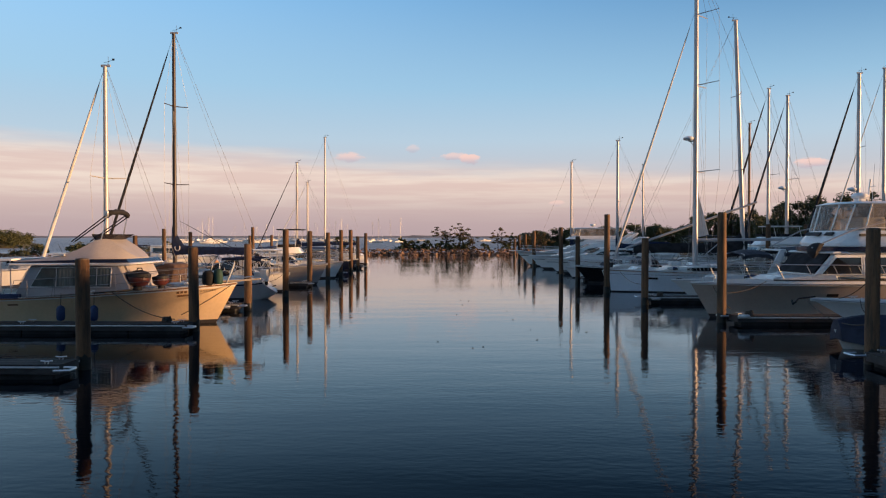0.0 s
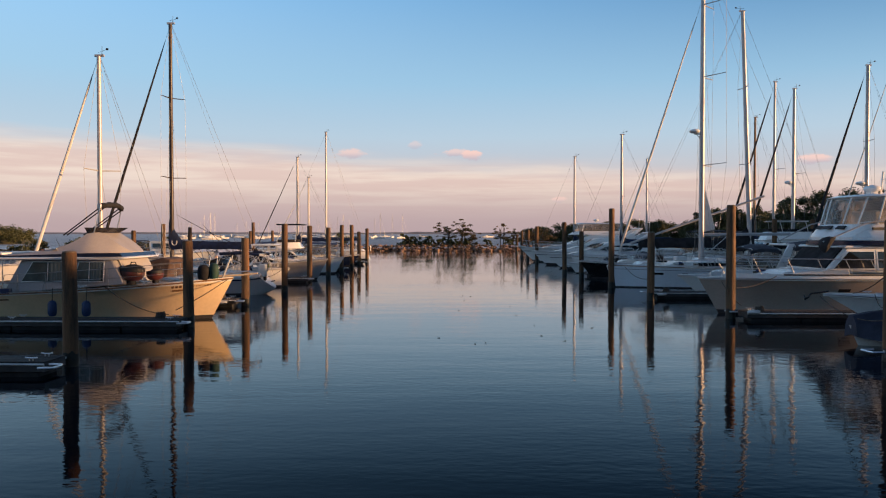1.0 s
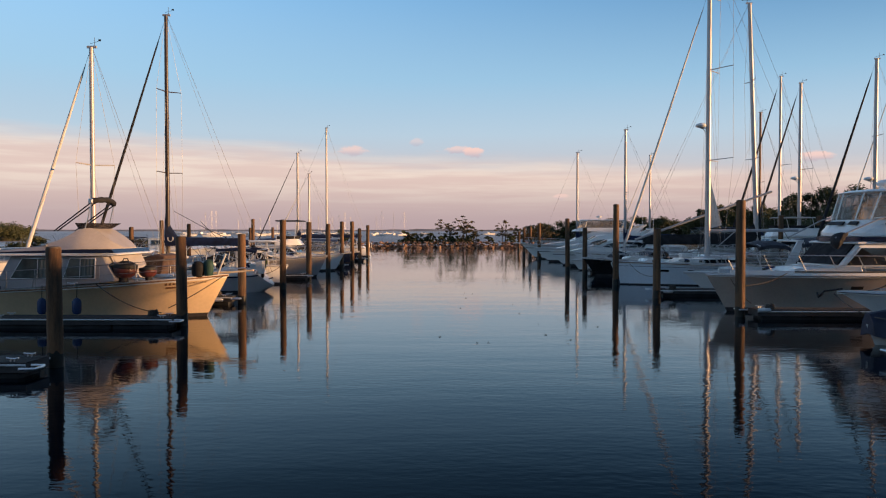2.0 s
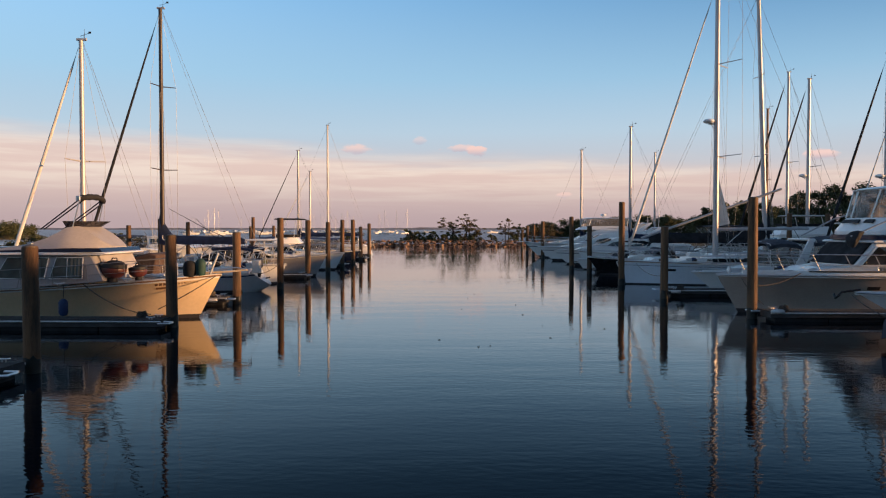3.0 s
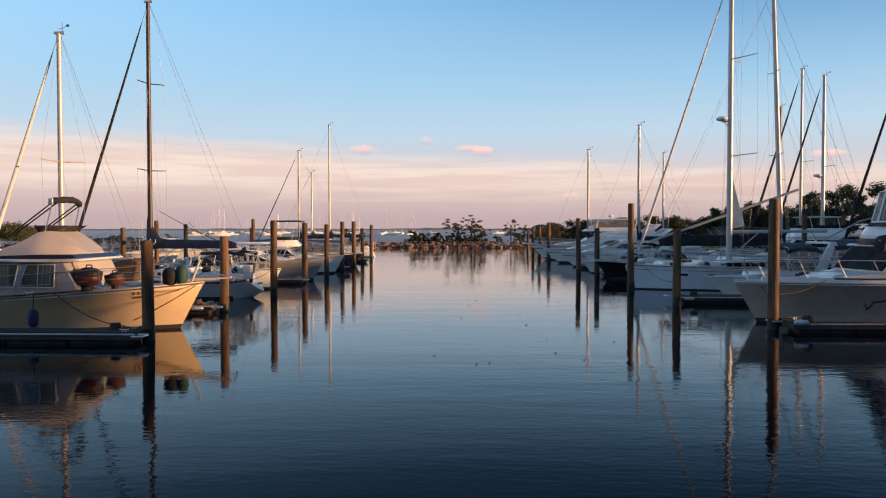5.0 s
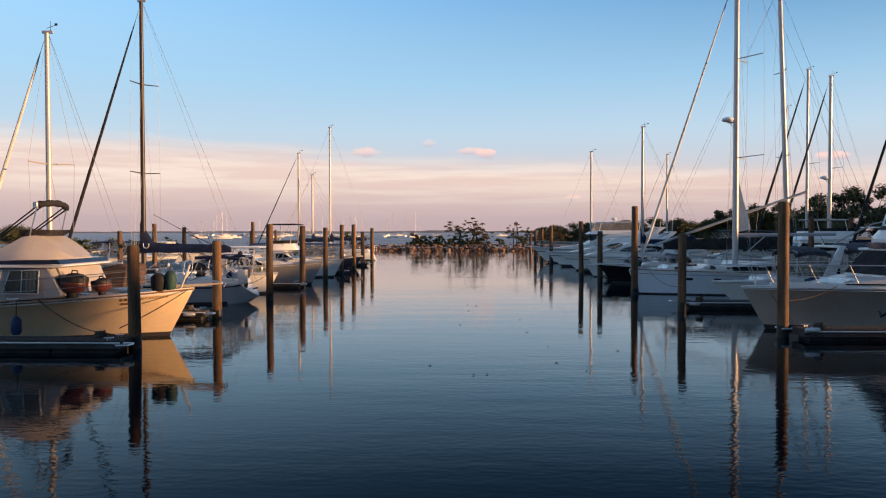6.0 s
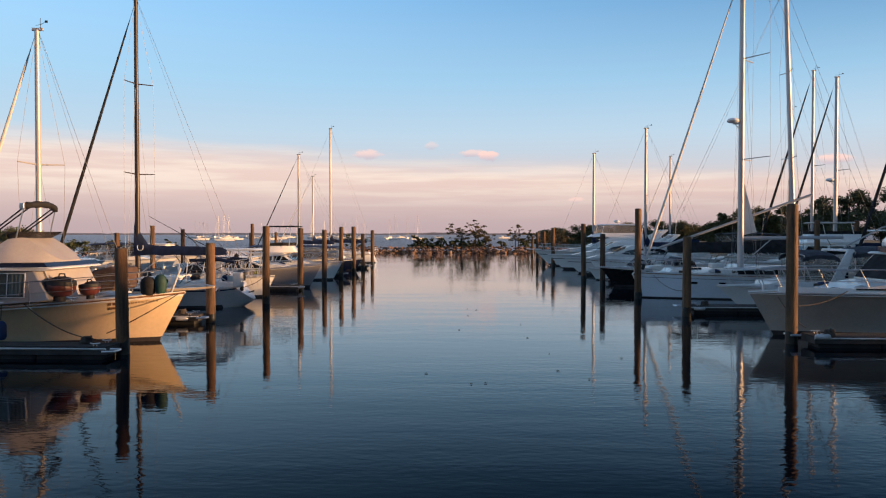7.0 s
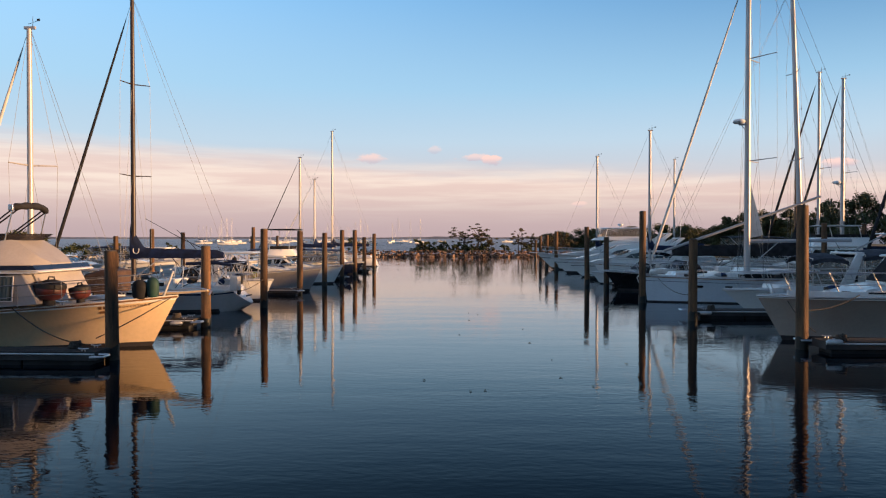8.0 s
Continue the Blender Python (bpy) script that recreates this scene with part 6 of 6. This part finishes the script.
# beyond the left walkway
power_cruiser(-33.5, 33.0, 0, 8.2, 2.9, 0.9, 1.05, 1.3, 0.7, (0.3, 0.6), None, aft_canvas=(1.0, 4.8, 2.5, M["canvas_blue"]), label="white open cruiser under a blue canvas top")
power_cruiser(-34.0, 41.5, 0, 8.8, 3.1, 0.95, 1.1, 1.35, 0.8, (0.25, 0.62), None, hardtop=(2.6, 5.4, 2.45), label="white open boat with a pale hardtop beyond the walkway")
power_cruiser(-33.5, 49.5, 0, 8.0, 2.8, 0.85, 1.0, 1.25, 0.7, (0.3, 0.6), None, label="white open motor boat beyond the walkway")
power_cruiser(-34.0, 58.0, 0, 8.6, 3.0, 0.95, 1.1, 1.35, 0.8, (0.3, 0.6), 1.8, glass_h=0.35, label="white low cabin cruiser beyond the walkway")
power_cruiser(-33.0, 66.0, 0, 8.0, 2.8, 0.85, 1.0, 1.25, 0.7, (0.3, 0.6), None, aft_canvas=(1.5, 5.0, 2.4, M["canvas_navy"]), label="white open cruiser with navy bimini top")
power_cruiser(-33.0, 74.0, 0, 8.4, 2.9, 0.9, 1.05, 1.3, 0.7, (0.3, 0.6), 2.2, label="white cabin cruiser beyond the walkway")


def dock_gear():
    """Coiled lines and fenders lying on or hanging from the finger docks."""
    for x, y in ((-9.35, 23.9), (-9.6, 30.8), (10.75, 26.1), (10.0, 34.7)):
        root = thing("rope_coil", pose(x, y, 0.34), "dark mooring rope coiled beside a dock cleat", "rope", "rope coils")
        pts = []
        for i in range(60):
            a = i * 0.55
            pts.append(((0.16 - 0.0008 * i) * math.cos(a), (0.16 - 0.0008 * i) * math.sin(a), 0.02 + 0.0028 * i))
        part("coil", Shape().tube(pts, 0.02, 5), M["rope"], root)
    for x, y, z in ((-9.5, 30.5, 0.2), (10.5, 25.95, 0.34), (9.75, 34.5, 0.24)):
        root = thing("dock_fender", pose(x, y, z, 0, 90, 0), "white cylindrical fender lashed along the dock edge", "fender", "white dock fenders")
        rings = [[(r * math.cos(a), r * math.sin(a), zz) for a in (i * math.pi / 7 for i in range(14))] for zz, r in ((-0.22, 0.02), (-0.2, 0.05), (-0.15, 0.07), (0.15, 0.07), (0.2, 0.05), (0.22, 0.02))]
        part("body", Shape().loft(rings), M["fender_white"], root)
        part("lanyard", Shape().tube([(0, 0, 0.21), (-0.1, 0.08, 0.27), (-0.14, 0.2, 0.29)], 0.012, 5), M["rope"], root)
    for x, y in ((-20.5, 24.0), (-20.5, 31.2), (-20.8, 45.9), (21.5, 26.3), (21.5, 34.9)):
        root = thing("power_pedestal", pose(x, y, 0.36), "slim pale dockside power post with a lamp head", "pedestal", "power posts")
        part("post", Shape().box(-0.09, 0.09, -0.09, 0.09, 0, 0.95), M["grey_white"], root, bevel=0.015)
        part("lamp_head", Shape().box(-0.12, 0.12, -0.12, 0.12, 0.95, 1.12), M["grey_white"], root, bevel=0.03)
    solid("anchor", Shape().tube([(11.9, 23.7, 1.24), (11.35, 23.68, 1.17), (11.2, 23.66, 1.02)], 0.03, 6).tube([(11.2, 23.5, 1.1), (11.16, 23.66, 1.0), (11.2, 23.82, 1.1)], 0.035, 6), M["black"], pose(0, 0, 0), "dark anchor on the sport boat's bow", "anchor")
    for a, b, d in (((12.4, 23.2, 1.22), (10.65, 18.4, 2.1), 0.1), ((12.9, 22.9, 1.2), (10.5, 18.25, 1.3), 0.15), ((10.6, 28.0, 1.35), (10.1, 26.95, 1.5), 0.08), ((11.9, 27.4, 1.5), (10.15, 26.9, 1.1), 0.12), ((9.6, 41.3, 1.2), (9.1, 34.0, 1.0), 0.25), ((-9.2, 36.2, 0.9), (-8.75, 38.3, 1.3), 0.1)):
        solid("mooring_line", Shape().tube(sag(a, b, d), 0.014, 5), M["rope"], pose(0, 0, 0), "dark mooring rope from a boat to the dock", "rope", "mooring lines")


dock_gear()


def covered_dinghy():
    root = thing("covered_dinghy", boat_pose(15.2, 20.7, 180), "small tender under a creased dark blue tarpaulin", "boat")
    h = Hull(4.0, 1.7, 0.45, 0.45, 0.55, 0.25, full=2.4)
    part("hull", h.body(14, 4), M["grey_white"], root, smooth=50)
    rings = []
    for i in range(9):
        k = i / 8
        x = 0.2 + 4.0 * k
        top = 1.02 - 0.35 * abs(k - 0.55) + 0.04 * math.sin(i * 2.2)
        w = 0.95 * (1 - max(0, k - 0.6) ** 2 * 4)
        rings.append([(x, w, 0.22 + 0.05 * math.sin(i * 1.7)), (x, w * 0.75, 0.62), (x, 0.1, top), (x, -0.1, top), (x, -w * 0.75, 0.62), (x, -w, 0.22 + 0.05 * math.cos(i * 2.1)), (x, 0, 0.3)])
    part("tarpaulin", Shape().loft(rings), M["tarp"], root, "dark blue tarpaulin", smooth=25)
    for k in (1.2, 2.3, 3.4):
        part("tie_rope", Shape().tube([(k, -0.97, 0.25), (k, -0.74, 0.64), (k, 0.0, 1.03)], 0.012, 5), M["fender_white"], root)
    return root


covered_dinghy()

for root, x0, x1, half, z0, z1, seed, poles, rods, bundles in (
        (boat_b, 0.6, 3.4, 1.15, 1.05, 2.05, 1, 14, 0, 3), (boat_f, 1.0, 4.2, 0.95, 1.0, 1.95, 2, 6, 3, 2), (boat_d, 1.0, 4.4, 1.2, 1.1, 2.2, 3, 10, 4, 3),
        (boat_a, 0.6, 2.4, 0.9, 1.0, 1.9, 4, 6, 0, 2)):
    cockpit_clutter(root, x0, x1, half, z0, z1, seed, poles, rods, bundles)
for k, root in enumerate([o for o in list(bpy.context.scene.objects) if o.parent is None and o.name.startswith("motor_boat")]):
    if root not in (boat_f, boat_d):
        cockpit_clutter(root, 0.8, 3.4, 1.1, 1.0, 2.0, 20 + k, 6, 2 if k % 2 else 0, 2)
spare_lines(yacht_c, 8.0, 11.0, 0.8, 1.28, 7, 6)
spare_lines(boat_d, 6.0, 7.4, 0.6, 1.3, 8, 4)
spare_lines(E1, 8.8, 10.2, 0.9, 1.43, 9, 4)


# ---- shore, trees and distance ----
def land(x0, x1, y0, y1, top, name, label, slope=6.0):
    sh = Shape()
    nx, ny = max(4, int((x1 - x0) / 6)), max(4, int((y1 - y0) / 6))
    k = []
    for j in range(ny + 1):
        for i in range(nx + 1):
            x, y = x0 + (x1 - x0) * i / nx, y0 + (y1 - y0) * j / ny
            e = min(x - x0, x1 - x, y - y0, y1 - y) / slope
            z = -1.2 + (top + 1.2) * min(1, e) + 0.35 * noise.noise((x * 0.12, y * 0.12, 2.0))
            k.append((x, y, z))
    f = [(j * (nx + 1) + i, j * (nx + 1) + i + 1, (j + 1) * (nx + 1) + i + 1, (j + 1) * (nx + 1) + i) for j in range(ny) for i in range(nx)]
    sh.add(k, f)
    return solid(name, sh, M["earth"], pose(0, 0, 0), label, "ground", kind="structure", smooth=60)


def crown_shape(rng, blobs, leaf, count, cap=None):
    """Many small leaf sprays scattered through uneven clumps."""
    v, f = [], []
    total = sum(b[3] ** 2 for b in blobs)
    for cx, cy, cz, r, flat in blobs:
        for _ in range(int(count * r * r / total)):
            d = Vector((rng.gauss(0, 1), rng.gauss(0, 1), rng.gauss(0, 1))).normalized() * r * min(1.15, abs(rng.gauss(0, 0.66)))
            c = Vector((cx + d.x, cy + d.y, cz + d.z * flat))
            if cap and c.z > cap(c.y) + rng.gauss(0, 0.35):
                continue
            a = Vector((rng.gauss(0, 1), rng.gauss(0, 1), rng.gauss(0, 0.6))).normalized()
            b = a.cross(Vector((rng.gauss(0, 1), rng.gauss(0, 1), rng.gauss(0, 1)))).normalized()
            s = leaf * rng.uniform(0.6, 1.4)
            k = len(v)
            v += [c - a * s, c + b * s * 0.5, c + a * s, c - b * s * 0.5]
            f.append((k, k + 1, k + 2, k + 3))
    sh = Shape()
    sh.v, sh.f = [tuple(p) for p in v], f
    return sh


def tree(x, y, z, height, spread, seed, clumps=9, leaf=0.22, count=2200, mat=None, name="tree", trunks=1, base=0.3, flat=0.6, label="broad leafy shore tree against the evening sky", group="shore trees", cap=None, cs=1.0):
    rng = random.Random(seed)
    root = thing(name, pose(x, y, z), label, "tree" if name == "tree" else "shrub", group)
    blobs = []
    for _ in range(clumps):
        a, d = rng.uniform(0, 2 * math.pi), spread * math.sqrt(rng.uniform(0, 1))
        hz = height * (base + (1 - base) * rng.uniform(0.1, 1.0) * (1 - 0.35 * (d / spread) ** 2))
        if cap:
            hz = min(hz, cap(d * math.sin(a)) - 1.3)
        blobs.append((d * math.cos(a), d * math.sin(a), hz, rng.uniform(0.16, 0.40) * spread * cs, flat))
    crown_top = height if not cap else min(height, min(cap(0), cap(-2), cap(2)) * 1.1)
    for k in range(trunks):
        ox, oy = (rng.uniform(-0.3, 0.3) * spread, rng.uniform(-0.3, 0.3) * spread) if trunks > 1 else (0, 0)
        top = (ox * 1.6 + rng.uniform(-0.1, 0.1) * spread, oy * 1.6, crown_top * 0.72)
        pts = [(ox, oy, -0.4), (ox * 1.1, oy * 1.1, crown_top * 0.25), (ox * 1.3 + 0.04 * spread, oy * 1.3, crown_top * 0.5), top]
        part("trunk", Shape().tube(pts, (0.03 if trunks == 1 else 0.016) * crown_top, 7, 0.006 * crown_top), M["bark"], root)
        limbs = Shape()
        for b in blobs[k::trunks]:
            s = Vector(pts[1]).lerp(Vector(pts[3]), rng.uniform(0.1, 0.8))
            e = Vector(b[:3])
            limbs.tube([s, s.lerp(e, 0.5) + Vector((0, 0, 0.02 * crown_top)), e], 0.007 * crown_top, 5, 0.002 * crown_top)
        part("branch_work", limbs, M["bark"], root)
    ob = new("crown", mesh_of("crown", crown_shape(rng, blobs, leaf, count, cap), mat or M["leaf"], 0, False))
    ob.parent = root
    return root


def breakwater(m, x0, x1, seed):
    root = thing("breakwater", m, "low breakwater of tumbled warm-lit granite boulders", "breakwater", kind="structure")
    rng = random.Random(seed)
    kinds = []
    for k in range(8):
        bm = bmesh.new()
        for _ in range(13 if k < 5 else 10):
            c = Vector([rng.uniform(-1, 1) for _ in range(3)])
            bm.verts.new(c / max(0.75, abs(c.x), abs(c.y), abs(c.z), c.length * 0.8))
        hull = bmesh.ops.convex_hull(bm, input=bm.verts)
        bmesh.ops.delete(bm, geom=list({g for g in hull["geom_interior"] + hull["geom_unused"] if isinstance(g, bmesh.types.BMVert)}), context="VERTS")
        bmesh.ops.bevel(bm, geom=list(bm.edges), offset=0.07, segments=1, affect="EDGES")
        me = bpy.data.meshes.new("boulder")
        bm.to_mesh(me)
        bm.free()
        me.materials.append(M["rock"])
        kinds.append(me)
    core = Shape()
    rings = []
    for i in range(41):
        x = x0 - 2 + (x1 - x0 + 4) * i / 40
        t = 0.9 + 0.2 * noise.noise((x * 0.2, 0, 0))
        rings.append([(x, -2.6, -1.2), (x, -0.8, t * 0.4), (x, 1.5, t * 0.5), (x, 5.0, -1.2)])
    core.loft(rings)
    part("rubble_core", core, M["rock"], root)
    n = 0
    for row, (dy, z, size) in enumerate(((-2.3, -0.05, 0.42), (-1.85, 0.2, 0.38), (-1.4, 0.45, 0.36), (-0.95, 0.68, 0.34), (-0.45, 0.88, 0.30))):
        x = x0
        while x < x1:
            s = size * rng.uniform(0.45, 1.1)
            ob = new("boulder", kinds[rng.randrange(8)])
            ob.parent = root
            ob.matrix_basis = pose(x, dy + rng.uniform(-0.35, 0.35), z + rng.uniform(-0.15, 0.2), rng.uniform(-25, 25), rng.uniform(-25, 25), rng.uniform(0, 360)) @ Matrix.Diagonal((s * 1.15, s * rng.uniform(0.8, 1.1), s * rng.uniform(0.5, 0.8), 1))
            x += s * rng.uniform(1.2, 1.9)
            n += 1
    return root


breakwater(pose(0, 128, 0), -21, 17, 5)
breakwater(pose(-52, 88, 0, 0, 0, -8), -22, 22, 6)
# shrubs and small trees on the breakwater
rng0 = random.Random(77)
for k, (x, y, hgt, sp, n) in enumerate([(-8.9, 128.8, 2.1, 1.3, 900), (-7.5, 129.3, 2.3, 1.4, 1000), (-5.0, 129, 2.4, 1.3, 1000), (-5.6, 128.3, 1.0, 0.8, 400), (-2.4, 128.8, 1.5, 1.2, 700), (-0.3, 128.6, 1.1, 1.2, 600), (1.6, 128.8, 1.3, 1.3, 700), (6.0, 128.7, 1.5, 0.9, 450), (9.6, 129.5, 1.6, 1.3, 700), (-19.5, 130, 2.6, 2.0, 1300), (-36, 89, 1.5, 1.6, 900), (-40, 88.5, 1.7, 2.0, 1100), (-45, 87.8, 1.8, 2.2, 1200), (-51, 87.5, 1.6, 2.2, 1100), (-34.5, 89.5, 2.3, 1.0, 900)]):
    tree(x, y, 0.75, hgt, sp, 40 + k, 16, 0.13, int(n * 2.2), M["leaf_dark"] if k % 2 else M["leaf"], "shrub", 2, 0.0, 0.7, "dark bushy shrub among the breakwater boulders", "breakwater shrubs", cs=0.8)
for k in range(14):
    x = -9.5 + k * 0.95 + rng0.uniform(-0.3, 0.3)
    tree(x, 128.5 + rng0.uniform(-0.3, 0.8), 0.65, rng0.uniform(0.9, 2.0), rng0.uniform(0.6, 1.2), 700 + k, 14, 0.1, 1300, M["leaf_olive"] if k % 2 else M["leaf"], "shrub", 2, 0.0, 0.7, "olive-brown bushy shrub among the breakwater boulders", "breakwater shrubs", cs=0.75)
for x, y, hgt, sp, n, c in ((0.9, 129.6, 5.0, 2.6, 3600, 34), (-1.5, 130, 4.7, 2.2, 2200, 26), (3.0, 129.8, 3.4, 1.6, 2400, 26), (8.4, 130, 4.3, 1.5, 3600, 34)):
    tree(x, y, 0.7, hgt, sp, int(x * 7 + 60), c, 0.10, n, M["leaf_olive"], "tree", 3, 0.25, 0.45, "sparse windswept small tree on the breakwater", "breakwater trees", cs=0.55)
for x, y, hgt, sp, n in ((10.6, 130.5, 3.4, 1.5, 2200), (12.4, 131, 3.0, 1.6, 2400), (14.4, 131.4, 3.5, 1.8, 2600), (16.4, 132, 3.2, 1.8, 2600)):
    tree(x, y, 0.7, hgt, sp, int(x * 7 + 61), 26, 0.11, n, M["leaf_olive"], "tree", 3, 0.15, 0.6, "bushy olive-brown small tree on the breakwater", "breakwater trees", cs=0.6)

land(17, 300, 126, 230, 1.4, "ground_right", "low wooded shore of dark earth")
land(38, 300, -120, 96, 1.4, "ground_near_right", "wooded bank of dark earth beside the marina")
# bank out of view, added to carry the light-blocking trees
land(-300, 300, -260, -22, 1.4, "ground_behind", "unseen bank of dark earth added behind the slips")
rng = random.Random(3)
for k in range(13):
    x = 17 + k * 3.6 + rng.uniform(-1, 1)
    tree(x, 139 + rng.uniform(0, 9), 1.0, rng.uniform(3.4, 5.0), rng.uniform(2.2, 3.6), 100 + k, 22, 0.15, 9000, M["leaf_dark"], label="low dark shore tree", group="shore trees", base=0.15)
for k, (x, y, hgt, sp) in enumerate([(41, 92, 6.0, 3.6), (44.5, 93, 8.2, 3.4), (49, 91, 7.4, 3.8), (53.5, 93, 8.6, 4.2), (60, 90, 8.5, 5), (67, 92, 9.5, 5), (75, 90, 10, 5)]):
    tree(x, y, 0.6, hgt, sp, 200 + k, 34, 0.15, 17000, M["leaf_dark"], label="tall dark spreading shore tree", group="tall shore trees", base=0.25, flat=0.7, cs=0.8, trunks=2)
for k, (x, y, hgt, sp) in enumerate([(44.0, 134, 6.3, 2.6), (47.6, 133, 7.0, 2.5), (51.2, 134, 7.4, 2.7), (54.6, 133, 7.3, 2.7), (58.2, 134, 7.0, 2.8)]):
    tree(x, y, 0.6, hgt, sp, 260 + k, 34, 0.2, 12000, M["leaf_dark"], label="dense dark rounded shore tree", group="tall shore trees", base=0.05, flat=0.8, cs=1.0, trunks=1)
# unseen bank trees added to the side and behind, to shade the marina


def shade_line(y):
    """Height of the added bank trees along the side of the marina: lower stretches between taller ones, set by the
    shade wanted.
    """
    for edge, top in ((10.8, 13.1), (12.1, 12.0), (13.42, 13.25), (16.3, 9.3), (21.5, 8.0), (27.0, 12.5), (53.0, 11.7)):
        if y < edge:
            return top
    return 11.0


for k in range(30):
    y = -48 + k * 4.4 + rng.uniform(-1, 1)
    z0 = 1.0
    tree(80 + rng.uniform(-3, 3), y, z0, 16.0, rng.uniform(4.2, 5.2), 400 + k, 26, 0.5, 5200, M["leaf_dark"], label="tall dark tree out of view, added to block light", group="bank trees", base=0.1, flat=0.9, cap=lambda v, y=y: shade_line(y + v) - z0)
# added row out of view behind the slips, hiding the low sky
for k in range(22):
    x = -110 + k * 9.5 + rng.uniform(-2, 2)
    tree(x, -31 + rng.uniform(-4, 4), 1.0, rng.uniform(14, 18.0), rng.uniform(6.5, 8), 500 + k, 18, 0.6, 2400, M["leaf_dark"], label="tall dark tree out of view, added to block light", group="bank trees", base=0.1, flat=0.8)

land(-420, -126, 192, 232, 1.5, "ground_left", "low distant wooded shore")
for k in range(13):
    x = -236 + k * 9 + rng.uniform(-2, 2)
    tree(x, 205 + rng.uniform(0, 15), 1.2, rng.uniform(3.2, 4.8) * (1.0 if k < 10 else 0.7), rng.uniform(4.5, 6), 300 + k, 22, 0.24, 12000, M["leaf_dark"], base=0.05, flat=0.8, label="dark distant shore tree", group="far shore trees")

sh = Shape()
n = 160
v = []
for i in range(n + 1):
    x = -3200 + 6400 * i / n
    v += [(x, 2900, -1), (x, 2900, 7 + 5 * noise.noise((i * 0.15, 0, 0)) + 2 * noise.noise((i * 0.9, 3, 0))), (x, 3060, -1)]
f = []
for i in range(n):
    a = i * 3
    f += [(a, a + 3, a + 4, a + 1), (a + 1, a + 4, a + 5, a + 2)]
sh.add(v, f)
solid("backdrop", sh, M["far_land"], pose(0, 0, 0), "thin far shore along the horizon, blue-grey haze in its colour", "shore", kind="structure", smooth=0)


# ---- boats at their moorings beyond the breakwater ----
def moored_boat(x, y, heading, L, mast, seed):
    root = thing("moored_boat", boat_pose(x, y, heading), "small white sailing boat at a distant mooring" if mast else "small white motor boat at a distant mooring", "boat", "moored boats")
    h = Hull(L, L * 0.3, 0.9, 0.85, 1.15, 0.6, stern=0.75, full=2.0)
    part("hull", h.body(14, 4), M["white"], root, smooth=50)
    part("boot_stripe", h.strip(-0.03, 0.14, 0.01, n=12), M["bottom"], root)
    part("deck", h.deck(n=10), M["deck"], root)
    part("cabin", Shape().prism([(L * 0.3, 0.8), (L * 0.75, 0.9), (L * 0.68, 1.25), (L * 0.32, 1.4 if mast else 2.0)], lambda px, pz: L * 0.09), M["white"], root, bevel=0.05)
    if mast:
        part("mast", Shape().tube([(L * 0.55, 0, 0.9), (L * 0.55, 0, mast)], 0.09, 7), M["alu"], root)
        part("boom", Shape().tube([(L * 0.55, 0, 2.0), (L * 0.12, 0, 2.05)], 0.14, 7), M["canvas_blue"] if seed % 2 else M["sail"], root)
        part("forestay", Shape().tube([(L + 0.4, 0, 1.2), (L * 0.55, 0, mast * 0.95)], 0.03, 5), M["sail"], root)
        part("backstay", Shape().tube([(0.1, 0, 1.0), (L * 0.55, 0, mast)], 0.012, 4), M["wire"], root)
    else:
        part("windscreen", Shape().prism([(L * 0.5, 1.45), (L * 0.7, 1.2), (L * 0.62, 1.7), (L * 0.5, 1.8)], lambda px, pz: L * 0.092), M["glass"], root)


rng = random.Random(8)
for k in range(48):
    y = rng.uniform(330, 680)
    u = rng.uniform(-0.40, -0.10)
    moored_boat(u * y, y, rng.choice((0, 180)) + rng.uniform(-40, 40), rng.uniform(6.5, 9.0), rng.uniform(11, 15) if rng.random() < 0.55 else 0, k)
for k, (u, y) in enumerate([(-0.055, 560), (0.036, 520), (-0.082, 420), (-0.118, 430), (-0.09, 470)]):
    moored_boat(u * y, y, 20 * k, 8.5, (0, 0, 14, 12, 15)[k], k)

# dead leaves drifting on the calm water
rng = random.Random(21)
sh = Shape()
v, f = [], []
for _ in range(16):
    x, y, r, a = rng.uniform(-0.5, 6.0), rng.uniform(20, 40), rng.uniform(0.015, 0.035), rng.uniform(0, 6.3)
    k = len(v)
    for i in range(6):
        q = a + i * math.pi / 3
        v.append((x + r * math.cos(q) * (1.7 if i % 3 == 0 else 1), y + r * math.sin(q), 0.012 + 0.012 * (i % 2)))
    v.append((x, y, 0.006))
    f += [(k + i, k + (i + 1) % 6, k + 6) for i in range(6)]
sh.v, sh.f = v, f
solid("floating_leaves", sh, M["leaf_dark"], pose(0, 0, 0), "dead brown leaves drifting on calm water", "leaves", kind="stuff", smooth=0)
